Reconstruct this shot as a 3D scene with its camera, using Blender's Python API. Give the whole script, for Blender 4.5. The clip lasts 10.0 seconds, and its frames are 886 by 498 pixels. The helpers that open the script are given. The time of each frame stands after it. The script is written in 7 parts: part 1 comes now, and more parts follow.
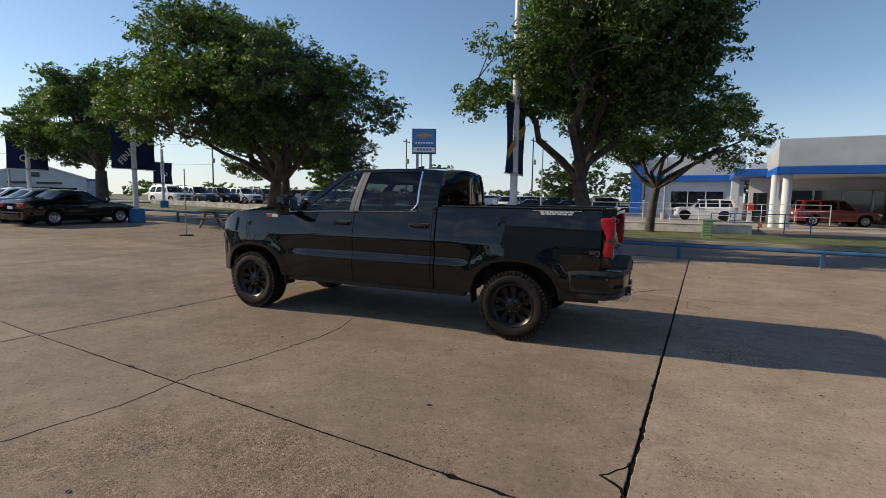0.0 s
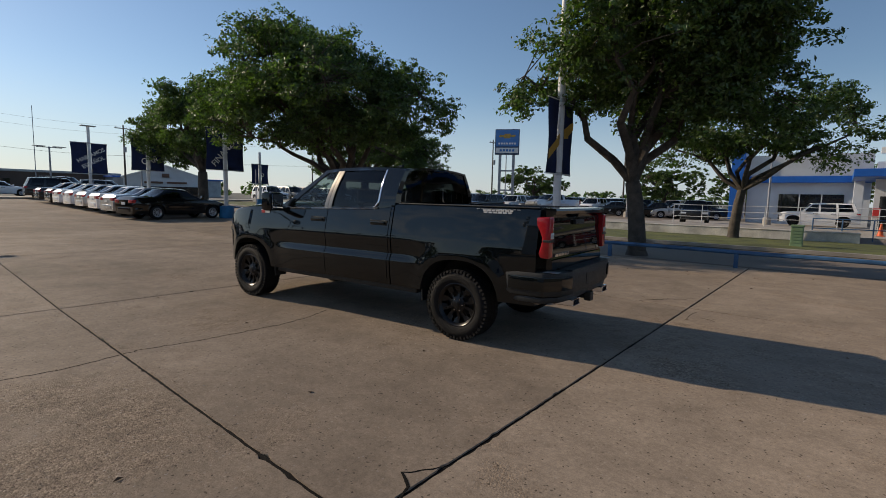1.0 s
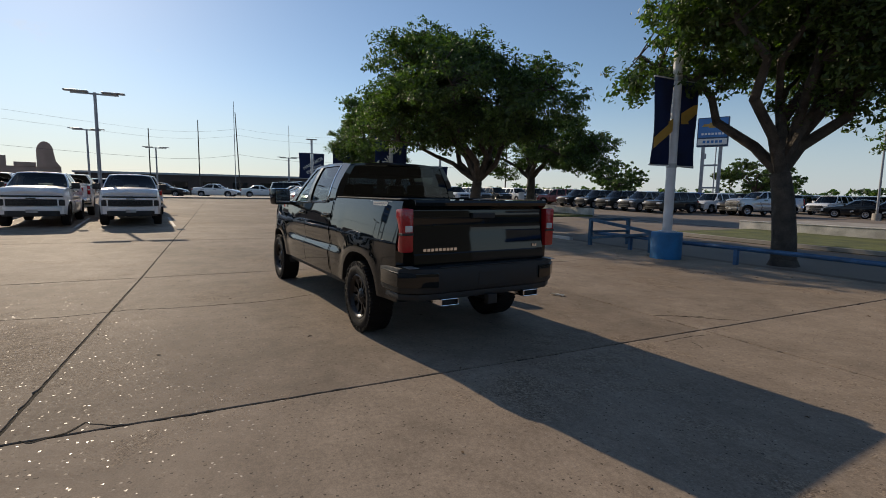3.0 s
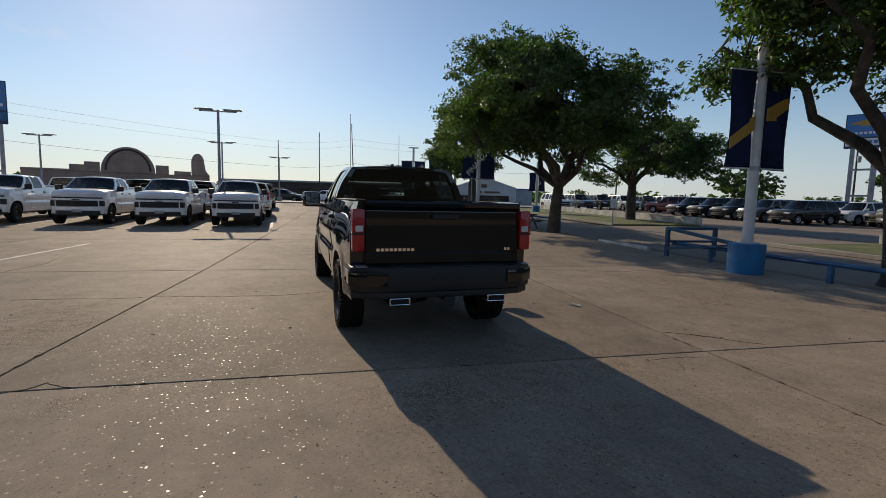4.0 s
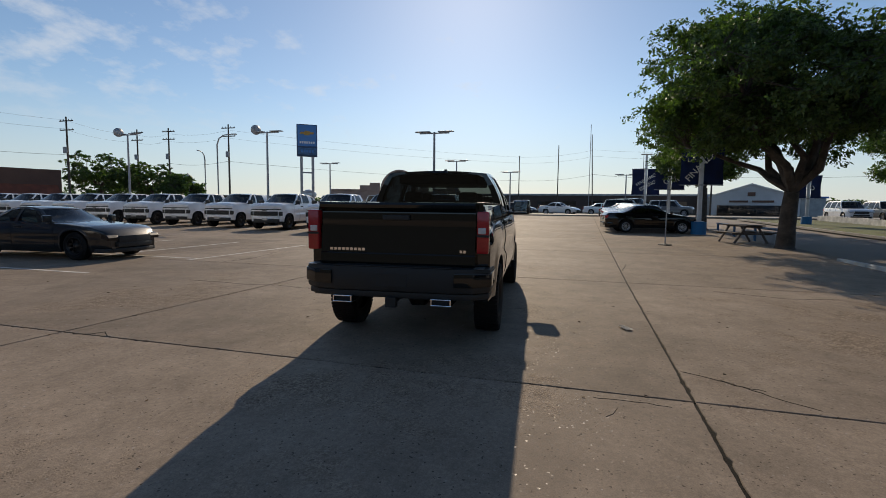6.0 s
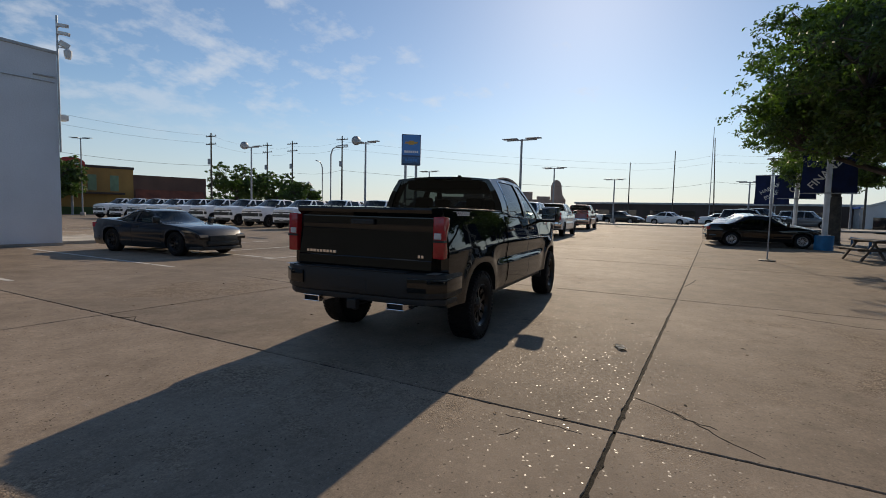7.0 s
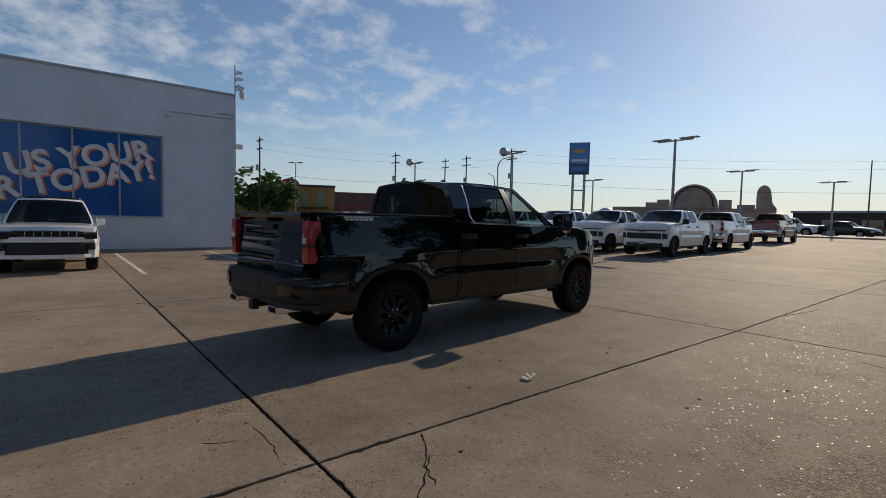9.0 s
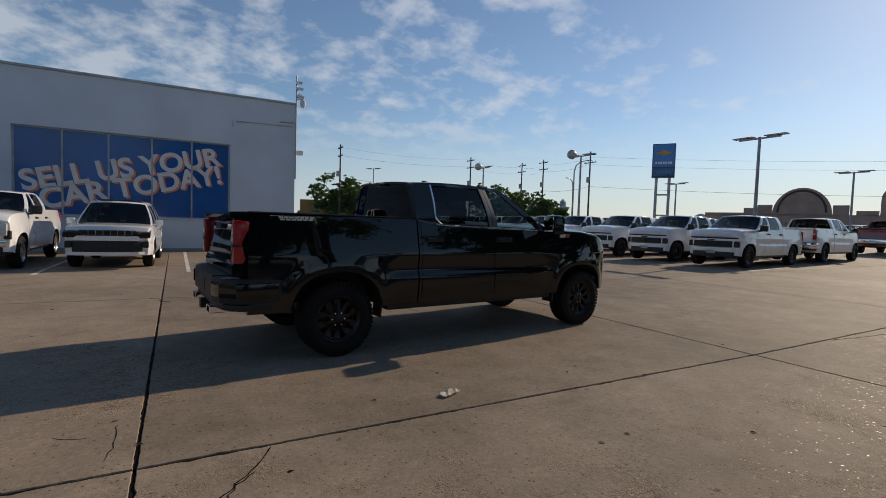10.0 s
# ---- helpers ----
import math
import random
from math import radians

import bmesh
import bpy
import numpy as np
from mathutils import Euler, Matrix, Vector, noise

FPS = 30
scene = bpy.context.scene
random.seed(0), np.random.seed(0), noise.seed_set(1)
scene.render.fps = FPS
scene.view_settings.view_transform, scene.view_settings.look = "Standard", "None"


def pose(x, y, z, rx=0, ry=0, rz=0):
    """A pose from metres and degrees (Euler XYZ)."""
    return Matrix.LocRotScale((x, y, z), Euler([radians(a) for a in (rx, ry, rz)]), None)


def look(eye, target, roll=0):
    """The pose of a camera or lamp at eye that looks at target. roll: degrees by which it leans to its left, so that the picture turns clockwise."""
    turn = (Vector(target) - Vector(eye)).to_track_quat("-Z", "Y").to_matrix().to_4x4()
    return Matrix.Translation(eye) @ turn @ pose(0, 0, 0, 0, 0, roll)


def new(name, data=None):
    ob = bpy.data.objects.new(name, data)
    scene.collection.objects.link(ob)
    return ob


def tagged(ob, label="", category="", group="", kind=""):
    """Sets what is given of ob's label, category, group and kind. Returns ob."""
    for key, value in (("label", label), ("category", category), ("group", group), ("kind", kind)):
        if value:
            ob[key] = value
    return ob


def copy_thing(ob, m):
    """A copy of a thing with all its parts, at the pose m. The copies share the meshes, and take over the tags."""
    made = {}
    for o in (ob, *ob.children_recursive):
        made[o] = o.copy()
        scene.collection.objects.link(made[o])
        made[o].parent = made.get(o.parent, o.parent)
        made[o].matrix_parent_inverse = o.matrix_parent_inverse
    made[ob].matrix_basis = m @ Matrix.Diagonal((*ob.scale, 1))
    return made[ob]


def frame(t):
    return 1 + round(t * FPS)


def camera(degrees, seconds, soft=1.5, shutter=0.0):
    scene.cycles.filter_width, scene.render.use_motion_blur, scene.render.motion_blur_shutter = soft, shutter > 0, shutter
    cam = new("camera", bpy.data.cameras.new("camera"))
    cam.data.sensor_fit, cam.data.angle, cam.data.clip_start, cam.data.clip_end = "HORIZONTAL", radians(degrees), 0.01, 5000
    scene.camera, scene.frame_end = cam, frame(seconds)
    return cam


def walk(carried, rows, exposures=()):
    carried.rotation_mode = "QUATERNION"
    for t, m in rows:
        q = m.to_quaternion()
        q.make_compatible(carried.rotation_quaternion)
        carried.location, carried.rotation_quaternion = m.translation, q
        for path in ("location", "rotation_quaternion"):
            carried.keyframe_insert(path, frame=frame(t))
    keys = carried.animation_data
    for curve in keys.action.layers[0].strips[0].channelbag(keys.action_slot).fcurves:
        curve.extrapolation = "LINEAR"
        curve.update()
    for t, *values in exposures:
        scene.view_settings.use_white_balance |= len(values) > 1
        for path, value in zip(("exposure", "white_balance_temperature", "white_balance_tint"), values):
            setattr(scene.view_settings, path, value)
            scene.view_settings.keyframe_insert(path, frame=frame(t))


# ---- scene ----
cam = camera(85.0, 10.0, soft=0.9)
PATH = [
    (0, (0.286, -0.473, 1.566), (-0.657, 1.278, 1.357), 0.8),
    (0.5, (1.001, -0.102, 1.566), (-0.11, 1.548, 1.36), 1.0),
    (1, (1.655, 0.395, 1.555), (0.393, 1.932, 1.344), 1.3),
    (1.5, (2.26, 0.929, 1.547), (0.842, 2.323, 1.334), 1.5),
    (2, (2.819, 1.514, 1.553), (1.267, 2.756, 1.337), 1.7),
    (2.5, (3.19, 2.215, 1.528), (1.524, 3.297, 1.303), 1.5),
    (2.7, (3.36, 2.555, 1.533), (1.644, 3.555, 1.305), 1.2),
    (3.8, (4.04, 4.124, 1.512), (2.13, 4.677, 1.303), 1.2),
    (4, (4.108, 4.429, 1.502), (2.171, 4.883, 1.296), 1.3),
    (4.5, (4.248, 5.196, 1.499), (2.268, 5.402, 1.306), 1.2),
    (5, (4.223, 5.939, 1.468), (2.233, 5.887, 1.281), 1.2),
    (5.5, (4.12, 6.68, 1.449), (2.151, 6.373, 1.275), 1.0),
    (5.7, (4.043, 6.961, 1.441), (2.094, 6.551, 1.265), 0.7),
    (6.8, (3.422, 8.424, 1.399), (1.641, 7.525, 1.255), 1.5),
    (7, (3.309, 8.699, 1.423), (1.567, 7.727, 1.277), 1.4),
    (7.5, (2.889, 9.313, 1.429), (1.258, 8.165, 1.286), 1.1),
    (8, (2.406, 9.877, 1.438), (0.89, 8.58, 1.302), 1.0),
    (8.5, (1.813, 10.359, 1.43), (0.425, 8.925, 1.302), 1.1),
    (9, (1.169, 10.766, 1.421), (-0.084, 9.211, 1.305), 1.3),
    (9.5, (0.494, 11.094, 1.425), (-0.618, 9.436, 1.317), 1.4),
    (10, (-0.194, 11.304, 1.419), (-1.164, 9.558, 1.315), 1.8),
]
walk(cam, [(t, look(eye, target, roll)) for t, eye, target, roll in PATH],
     exposures=[(0, 0.44), (0.5, 0.14), (1.0, 0.08), (2.0, 0.19), (2.5, 0.10), (4.5, -0.02), (7.0, 0.02), (8.5, -0.08), (9.0, -0.10), (9.5, -0.26), (10, -0.05)])

# ---- light ----
SUN_AZ, SUN_EL = 193.2, 26.6          # degrees from +x, and above the horizon
world = bpy.data.worlds.new("sky")
scene.world = world
world.use_nodes = True
wn, wl = world.node_tree.nodes, world.node_tree.links
wn.clear()
w_out = wn.new("ShaderNodeOutputWorld")
w_bg = wn.new("ShaderNodeBackground")
w_sky = wn.new("ShaderNodeTexSky")
w_sky.sky_type, w_sky.sun_disc = "NISHITA", False
w_sky.sun_elevation = radians(SUN_EL)
w_sky.sun_rotation = radians(90 - SUN_AZ)
w_sky.air_density, w_sky.dust_density, w_sky.ozone_density = 1.0, 0.2, 2.8
w_tc = wn.new("ShaderNodeTexCoord")
w_sep = wn.new("ShaderNodeSeparateXYZ")
wl.new(w_tc.outputs["Generated"], w_sep.inputs[0])


def w_math(op, a, b=None, c=None):
    n = wn.new("ShaderNodeMath")
    n.operation = op
    for i, v in enumerate((a, b, c)):
        if v is None:
            continue
        if isinstance(v, (int, float)):
            n.inputs[i].default_value = v
        else:
            wl.new(v, n.inputs[i])
    return n.outputs[0]


# thin fair-weather cloud on a flat layer, thicker overhead to the south
w_h = w_math("MAXIMUM", w_sep.outputs[2], 0.03)
w_comb = wn.new("ShaderNodeCombineXYZ")
wl.new(w_math("DIVIDE", w_sep.outputs[0], w_math("ADD", w_h, 0.30)), w_comb.inputs[0])
wl.new(w_math("DIVIDE", w_sep.outputs[1], w_math("ADD", w_h, 0.30)), w_comb.inputs[1])
w_noise = wn.new("ShaderNodeTexNoise")
w_noise.inputs["Scale"].default_value = 6.5
w_noise.inputs["Detail"].default_value = 8
w_noise.inputs["Roughness"].default_value = 0.58
wl.new(w_comb.outputs[0], w_noise.inputs["Vector"])
w_big = wn.new("ShaderNodeTexNoise")
w_big.inputs["Scale"].default_value = 1.1
w_big.inputs["Detail"].default_value = 2
wl.new(w_comb.outputs[0], w_big.inputs["Vector"])
w_south = w_math("MULTIPLY_ADD", w_sep.outputs[1], -0.26, -0.03)
w_cov = w_math("ADD", w_math("MULTIPLY_ADD", w_big.outputs[0], 0.35, w_noise.outputs[0]), w_south)
w_ramp = wn.new("ShaderNodeMapRange")
w_ramp.inputs[1].default_value, w_ramp.inputs[2].default_value = 0.82, 1.0
w_ramp.inputs[3].default_value, w_ramp.inputs[4].default_value = 0.0, 0.5
wl.new(w_cov, w_ramp.inputs[0])
w_fade = wn.new("ShaderNodeMapRange")
w_fade.inputs[1].default_value, w_fade.inputs[2].default_value = 0.10, 0.22
wl.new(w_sep.outputs[2], w_fade.inputs[0])
w_mix = wn.new("ShaderNodeMixRGB")
wl.new(w_math("MULTIPLY", w_ramp.outputs[0], w_fade.outputs[0]), w_mix.inputs[0])
wl.new(w_sky.outputs[0], w_mix.inputs[1])
w_mix.inputs[2].default_value = (7.4, 7.6, 7.9, 1)
# pale summer haze near the horizon
w_hz = wn.new("ShaderNodeMapRange")
w_hz.interpolation_type = "SMOOTHSTEP"
for w_i, w_v in enumerate((0.0, 0.22, 0.66, 0.0)):
    w_hz.inputs[w_i + 1].default_value = w_v
wl.new(w_sep.outputs[2], w_hz.inputs[0])
w_haze = wn.new("ShaderNodeMixRGB")
wl.new(w_hz.outputs[0], w_haze.inputs[0])
wl.new(w_mix.outputs[0], w_haze.inputs[1])
w_toward = w_math("ADD", w_math("MULTIPLY", w_sep.outputs[0], math.cos(radians(SUN_AZ))), w_math("MULTIPLY", w_sep.outputs[1], math.sin(radians(SUN_AZ))))
w_side = wn.new("ShaderNodeMapRange")
w_side.inputs[1].default_value, w_side.inputs[2].default_value = -0.7, 0.9
wl.new(w_toward, w_side.inputs[0])
w_tint = wn.new("ShaderNodeMixRGB")
wl.new(w_side.outputs[0], w_tint.inputs[0])
w_tint.inputs[1].default_value, w_tint.inputs[2].default_value = (4.3, 5.4, 6.9, 1), (5.6, 6.05, 6.5, 1)
wl.new(w_tint.outputs[0], w_haze.inputs[2])
wl.new(w_haze.outputs[0], w_bg.inputs[0])
w_bg.inputs[1].default_value = 0.096
wl.new(w_bg.outputs[0], w_out.inputs[0])

sun = new("sun", bpy.data.lights.new("sun", "SUN"))
sun.data.energy, sun.data.angle, sun.data.color = 4.1, radians(0.55), (1.0, 0.82, 0.605)
SUN_DIR = Vector((math.cos(radians(SUN_EL)) * math.cos(radians(SUN_AZ)), math.cos(radians(SUN_EL)) * math.sin(radians(SUN_AZ)), math.sin(radians(SUN_EL))))
sun.matrix_world = look(SUN_DIR * 60, (0, 0, 0))
scene.view_settings.exposure = 0.0

# ---- materials ----
def mat(name, col, rough=0.6, metal=0.0, var=0.12, scale=3.0, fine=60.0, bump=0.0, coat=0.0, spec=0.5, dark=None, spots=0.0, rand=0.0, emit=0.0, where="Object"):
    """A surface with two scales of variation: broad stains (var) and fine grain (bump)."""
    m = bpy.data.materials.new(name)
    m.use_nodes = True
    n, l = m.node_tree.nodes, m.node_tree.links
    p = n["Principled BSDF"]
    p.inputs["Roughness"].default_value, p.inputs["Metallic"].default_value = rough, metal
    p.inputs["Coat Weight"].default_value, p.inputs["Coat Roughness"].default_value = coat, 0.03
    p.inputs["Specular IOR Level"].default_value = spec
    tc = n.new("ShaderNodeTexCoord")
    vec = tc.outputs[where]
    a = n.new("ShaderNodeTexNoise")
    a.inputs["Scale"].default_value, a.inputs["Detail"].default_value = scale, 5
    b = n.new("ShaderNodeTexNoise")
    b.inputs["Scale"].default_value, b.inputs["Detail"].default_value = fine, 3
    l.new(vec, a.inputs["Vector"]), l.new(vec, b.inputs["Vector"])
    mix = n.new("ShaderNodeMixRGB")
    low = dark or [c * (1 - 2 * var) for c in col]
    mix.inputs[1].default_value = (*low, 1)
    mix.inputs[2].default_value = (*[min(1, c * (1 + var * 0.6)) for c in col], 1)
    mr = n.new("ShaderNodeMapRange")
    mr.inputs[1].default_value, mr.inputs[2].default_value = 0.32, 0.66
    l.new(a.outputs[0], mr.inputs[0]), l.new(mr.outputs[0], mix.inputs[0])
    grain = n.new("ShaderNodeMixRGB")
    grain.blend_type = "MULTIPLY"
    grain.inputs[0].default_value = min(1, 2.0 * var + spots)
    gr = n.new("ShaderNodeMapRange")
    gr.inputs[1].default_value, gr.inputs[2].default_value, gr.inputs[3].default_value, gr.inputs[4].default_value = 0.3, 0.7, 0.72, 1.22
    l.new(b.outputs[0], gr.inputs[0])
    l.new(mix.outputs[0], grain.inputs[1]), l.new(gr.outputs[0], grain.inputs[2])
    out = grain.outputs[0]
    if rand:
        oi = n.new("ShaderNodeObjectInfo")
        rr = n.new("ShaderNodeMapRange")
        rr.inputs[3].default_value, rr.inputs[4].default_value = 1 - rand, 1 + rand
        l.new(oi.outputs["Random"], rr.inputs[0])
        tint = n.new("ShaderNodeMixRGB")
        tint.blend_type, tint.inputs[0].default_value = "MULTIPLY", 1
        l.new(out, tint.inputs[1]), l.new(rr.outputs[0], tint.inputs[2])
        out = tint.outputs[0]
    l.new(out, p.inputs["Base Color"])
    rv = n.new("ShaderNodeMapRange")
    rv.inputs[3].default_value, rv.inputs[4].default_value = max(0, rough - 0.25 * rough), min(1, rough + 0.2 * rough)
    l.new(a.outputs[0], rv.inputs[0]), l.new(rv.outputs[0], p.inputs["Roughness"])
    if bump:
        bp = n.new("ShaderNodeBump")
        bp.inputs["Strength"].default_value, bp.inputs["Distance"].default_value = bump, 0.02
        l.new(b.outputs[0], bp.inputs["Height"]), l.new(bp.outputs[0], p.inputs["Normal"])
    if emit:
        p.inputs["Emission Color"].default_value, p.inputs["Emission Strength"].default_value = (*col, 1), emit
    return m


def glass(name, tint, rough=0.0):
    """A thin tinted pane: clear passage with a mirror gloss by Fresnel."""
    m = bpy.data.materials.new(name)
    m.use_nodes = True
    n, l = m.node_tree.nodes, m.node_tree.links
    n.remove(n["Principled BSDF"])
    t, g, mx, f = n.new("ShaderNodeBsdfTransparent"), n.new("ShaderNodeBsdfGlossy"), n.new("ShaderNodeMixShader"), n.new("ShaderNodeLayerWeight")
    pw, ad = n.new("ShaderNodeMath"), n.new("ShaderNodeMath")
    pw.operation, ad.operation = "POWER", "MULTIPLY_ADD"
    pw.inputs[1].default_value, ad.inputs[1].default_value, ad.inputs[2].default_value = 5.0, 0.95, 0.045
    t.inputs[0].default_value, g.inputs["Roughness"].default_value = (*tint, 1), rough
    f.inputs[0].default_value = 0.5
    l.new(f.outputs["Facing"], pw.inputs[0]), l.new(pw.outputs[0], ad.inputs[0])
    l.new(ad.outputs[0], mx.inputs[0]), l.new(t.outputs[0], mx.inputs[1]), l.new(g.outputs[0], mx.inputs[2])
    l.new(mx.outputs[0], n["Material Output"].inputs[0])
    return m


M = {}
M["paint_black"] = mat("black car paint", (0.0042, 0.0060, 0.0066), 0.5, 0.0, 0.05, 2, 900, 0.0, 1.0, 0.0)
M["paint_black"].node_tree.nodes["Principled BSDF"].inputs["Coat IOR"].default_value = 1.52
M["paint_white"] = mat("white car paint", (0.82, 0.82, 0.82), 0.3, 0, 0.03, 2, 200, 0, 1.0)
M["paint_dark"] = mat("dark grey car paint", (0.009, 0.012, 0.015), 0.4, 0.0, 0.05, 2, 300, 0, 1.0, 0.1)
M["paint_sedan"] = mat("near black sedan paint", (0.006, 0.006, 0.007), 0.4, 0.0, 0.05, 2, 300, 0, 1.0, 0.0)
M["paint_red"] = mat("red car paint", (0.17, 0.010, 0.012), 0.3, 0.1, 0.05, 2, 300, 0, 1.0)
M["paint_silver"] = mat("silver car paint", (0.42, 0.43, 0.44), 0.3, 0.6, 0.04, 2, 300, 0, 1.0)
M["paint_grey"] = mat("mid grey car paint", (0.14, 0.15, 0.16), 0.3, 0.4, 0.04, 2, 300, 0, 1.0)
M["paint_blue"] = mat("bright blue car paint", (0.02, 0.10, 0.35), 0.3, 0.2, 0.04, 2, 300, 0, 1.0)
M["paint_beige"] = mat("champagne car paint", (0.36, 0.31, 0.25), 0.3, 0.5, 0.04, 2, 300, 0, 1.0)
# the tan sheen of reflections on the pillar is put into the base colour
M["pillar"] = mat("gloss pillar film with tan sheen", (0.20, 0.18, 0.155), 0.32, 0.6, 0.05, 5, 200, 0.0, 0.6)
M["plastic"] = mat("black trim plastic", (0.011, 0.0135, 0.0145), 0.55, 0, 0.1, 8, 400, 0.15)
M["rubber"] = mat("tyre rubber", (0.009, 0.009, 0.0095), 0.75, 0, 0.25, 9, 160, 0.4, spec=0.25)
M["rim_black"] = mat("gloss black alloy", (0.012, 0.012, 0.013), 0.3, 0.4, 0.05, 9, 200)
M["rim_silver"] = mat("silver alloy", (0.5, 0.5, 0.52), 0.3, 0.9, 0.05, 9, 200)
M["chrome"] = mat("chrome", (0.75, 0.75, 0.77), 0.08, 1.0, 0.02, 9, 200)
M["steel"] = mat("galvanised steel", (0.42, 0.43, 0.44), 0.45, 0.7, 0.15, 4, 90, 0.05)
M["tail"] = mat("red lamp lens", (0.36, 0.008, 0.014), 0.2, 0, 0.08, 30, 220, 0.0, 0.35)
M["lens"] = mat("clear lamp lens", (0.62, 0.64, 0.66), 0.12, 0.2, 0.1, 20, 150, 0, 1.0)
M["interior"] = mat("dark cabin lining", (0.02, 0.02, 0.021), 0.8, 0, 0.15, 5, 90, 0.2)
M["glass"] = glass("lightly tinted glass", (0.55, 0.62, 0.60))
M["glass_dark"] = glass("privacy glass", (0.14, 0.16, 0.16))
M["mirror"] = mat("mirror glass", (0.8, 0.8, 0.8), 0.02, 1.0, 0.0)
M["bar_white"] = mat("white lettering film", (0.7, 0.7, 0.68), 0.5, 0, 0.05, 5, 80)
M["bar_red"] = mat("red lettering film", (0.5, 0.03, 0.03), 0.5, 0, 0.05, 5, 80)
M["bar_orange"] = mat("orange lettering film", (0.75, 0.22, 0.09), 0.5, 0, 0.05, 5, 80)
M["yellow"] = mat("gold film", (0.45, 0.27, 0.05), 0.5, 0, 0.12, 3, 80)
M["banner"] = mat("navy banner cloth", (0.013, 0.028, 0.095), 0.8, 0, 0.2, 2, 300, 0.2)
M["rail_blue"] = mat("chalky blue rail paint", (0.045, 0.13, 0.27), 0.55, 0, 0.2, 2.5, 60, 0.15, spots=0.2)
M["base_blue"] = mat("blue painted concrete", (0.015, 0.16, 0.36), 0.6, 0, 0.16, 2.5, 50, 0.35, spots=0.2)
M["pole_white"] = mat("white pole paint", (0.62, 0.63, 0.64), 0.45, 0, 0.12, 2, 60, 0.1)
M["pole_grey"] = mat("grey lamp post paint", (0.33, 0.34, 0.36), 0.5, 0.2, 0.15, 2, 60, 0.05)
M["pole_wood"] = mat("weathered pole timber", (0.10, 0.08, 0.065), 0.85, 0, 0.25, 2, 60, 0.3)
M["wire"] = mat("cable sheath", (0.02, 0.02, 0.02), 0.7)
M["bark"] = mat("live oak bark", (0.085, 0.07, 0.055), 0.95, 0, 0.3, 4, 40, 1.0, spots=0.3)
M["stucco"] = mat("white painted masonry", (0.59, 0.63, 0.68), 0.7, 0, 0.05, 0.6, 22, 0.35, where="Object")
M["stucco_grey"] = mat("grey coping paint", (0.40, 0.42, 0.43), 0.6, 0, 0.12, 1.2, 30, 0.2)
M["fascia"] = mat("silver fascia panel", (0.55, 0.56, 0.57), 0.4, 0.4, 0.08, 0.8, 40, 0.05)
M["blue_band"] = mat("royal blue fascia", (0.008, 0.10, 0.42), 0.4, 0, 0.08, 1, 40, 0.05)
M["blue_film"] = mat("blue window film", (0.006, 0.095, 0.33), 0.22, 0, 0.14, 0.7, 40, 0.0, 0.3)
M["window_dark"] = mat("dark shop glass", (0.012, 0.015, 0.017), 0.06, 0, 0.2, 0.7, 20, 0, 0.5)
M["brick"] = mat("brown brick", (0.16, 0.085, 0.06), 0.85, 0, 0.15, 0.5, 14, 0.4)
M["brick_dark"] = mat("dark brown wall", (0.085, 0.06, 0.05), 0.85, 0, 0.15, 0.4, 14, 0.3)
M["mission"] = mat("tan mission stucco", (0.46, 0.30, 0.23), 0.85, 0, 0.12, 0.5, 14, 0.3)
M["ochre"] = mat("ochre render", (0.42, 0.24, 0.07), 0.85, 0, 0.12, 0.5, 14, 0.3)
M["roof_tile"] = mat("terracotta roof", (0.25, 0.075, 0.04), 0.85, 0, 0.2, 1, 14, 0.4)
M["roof_metal"] = mat("white metal wall", (0.55, 0.56, 0.58), 0.5, 0.1, 0.08, 0.4, 14, 0.1)
M["kerb"] = mat("kerb concrete", (0.36, 0.33, 0.29), 0.85, 0, 0.18, 0.8, 45, 0.4, spots=0.2)
M["kerb_white"] = mat("worn white kerb paint", (0.62, 0.60, 0.56), 0.75, 0, 0.22, 1.5, 30, 0.4, spots=0.2)
M["line"] = mat("worn white road paint", (0.60, 0.57, 0.52), 0.75, 0, 0.2, 2.5, 26, 0.3, spots=0.35)
M["asphalt"] = mat("worn asphalt", (0.07, 0.068, 0.066), 0.85, 0, 0.18, 0.35, 70, 0.4, spots=0.2)
M["street"] = mat("grey concrete street", (0.195, 0.157, 0.125), 0.85, 0, 0.14, 0.25, 60, 0.3, spots=0.2)
M["soil"] = mat("bare dusty ground", (0.16, 0.12, 0.085), 0.95, 0, 0.2, 0.4, 40, 0.5)
M["far_ground"] = mat("far town ground", (0.13, 0.125, 0.10), 0.95, 0, 0.25, 0.02, 0.6, 0.0)
M["grass_soil"] = mat("turf", (0.115, 0.130, 0.036), 0.95, 0, 0.28, 0.9, 30, 1.0, spots=0.3)
M["util_green"] = mat("pale green utility steel", (0.20, 0.30, 0.17), 0.5, 0, 0.1, 2, 60, 0.05)
M["wood_blue"] = mat("flaking blue timber", (0.05, 0.12, 0.20), 0.75, 0, 0.25, 3, 50, 0.4, spots=0.3)
M["wood_grey"] = mat("weathered grey timber", (0.12, 0.10, 0.085), 0.85, 0, 0.25, 3, 50, 0.4)
M["sign_blue"] = mat("sign face blue", (0.03, 0.16, 0.45), 0.35, 0, 0.05, 1, 30, 0, 0.3)
M["sign_dark"] = mat("sign cabinet", (0.03, 0.06, 0.12), 0.5, 0.1, 0.1, 1, 30)
M["paper"] = mat("litter paper", (0.7, 0.68, 0.62), 0.8, 0, 0.1, 20, 90)
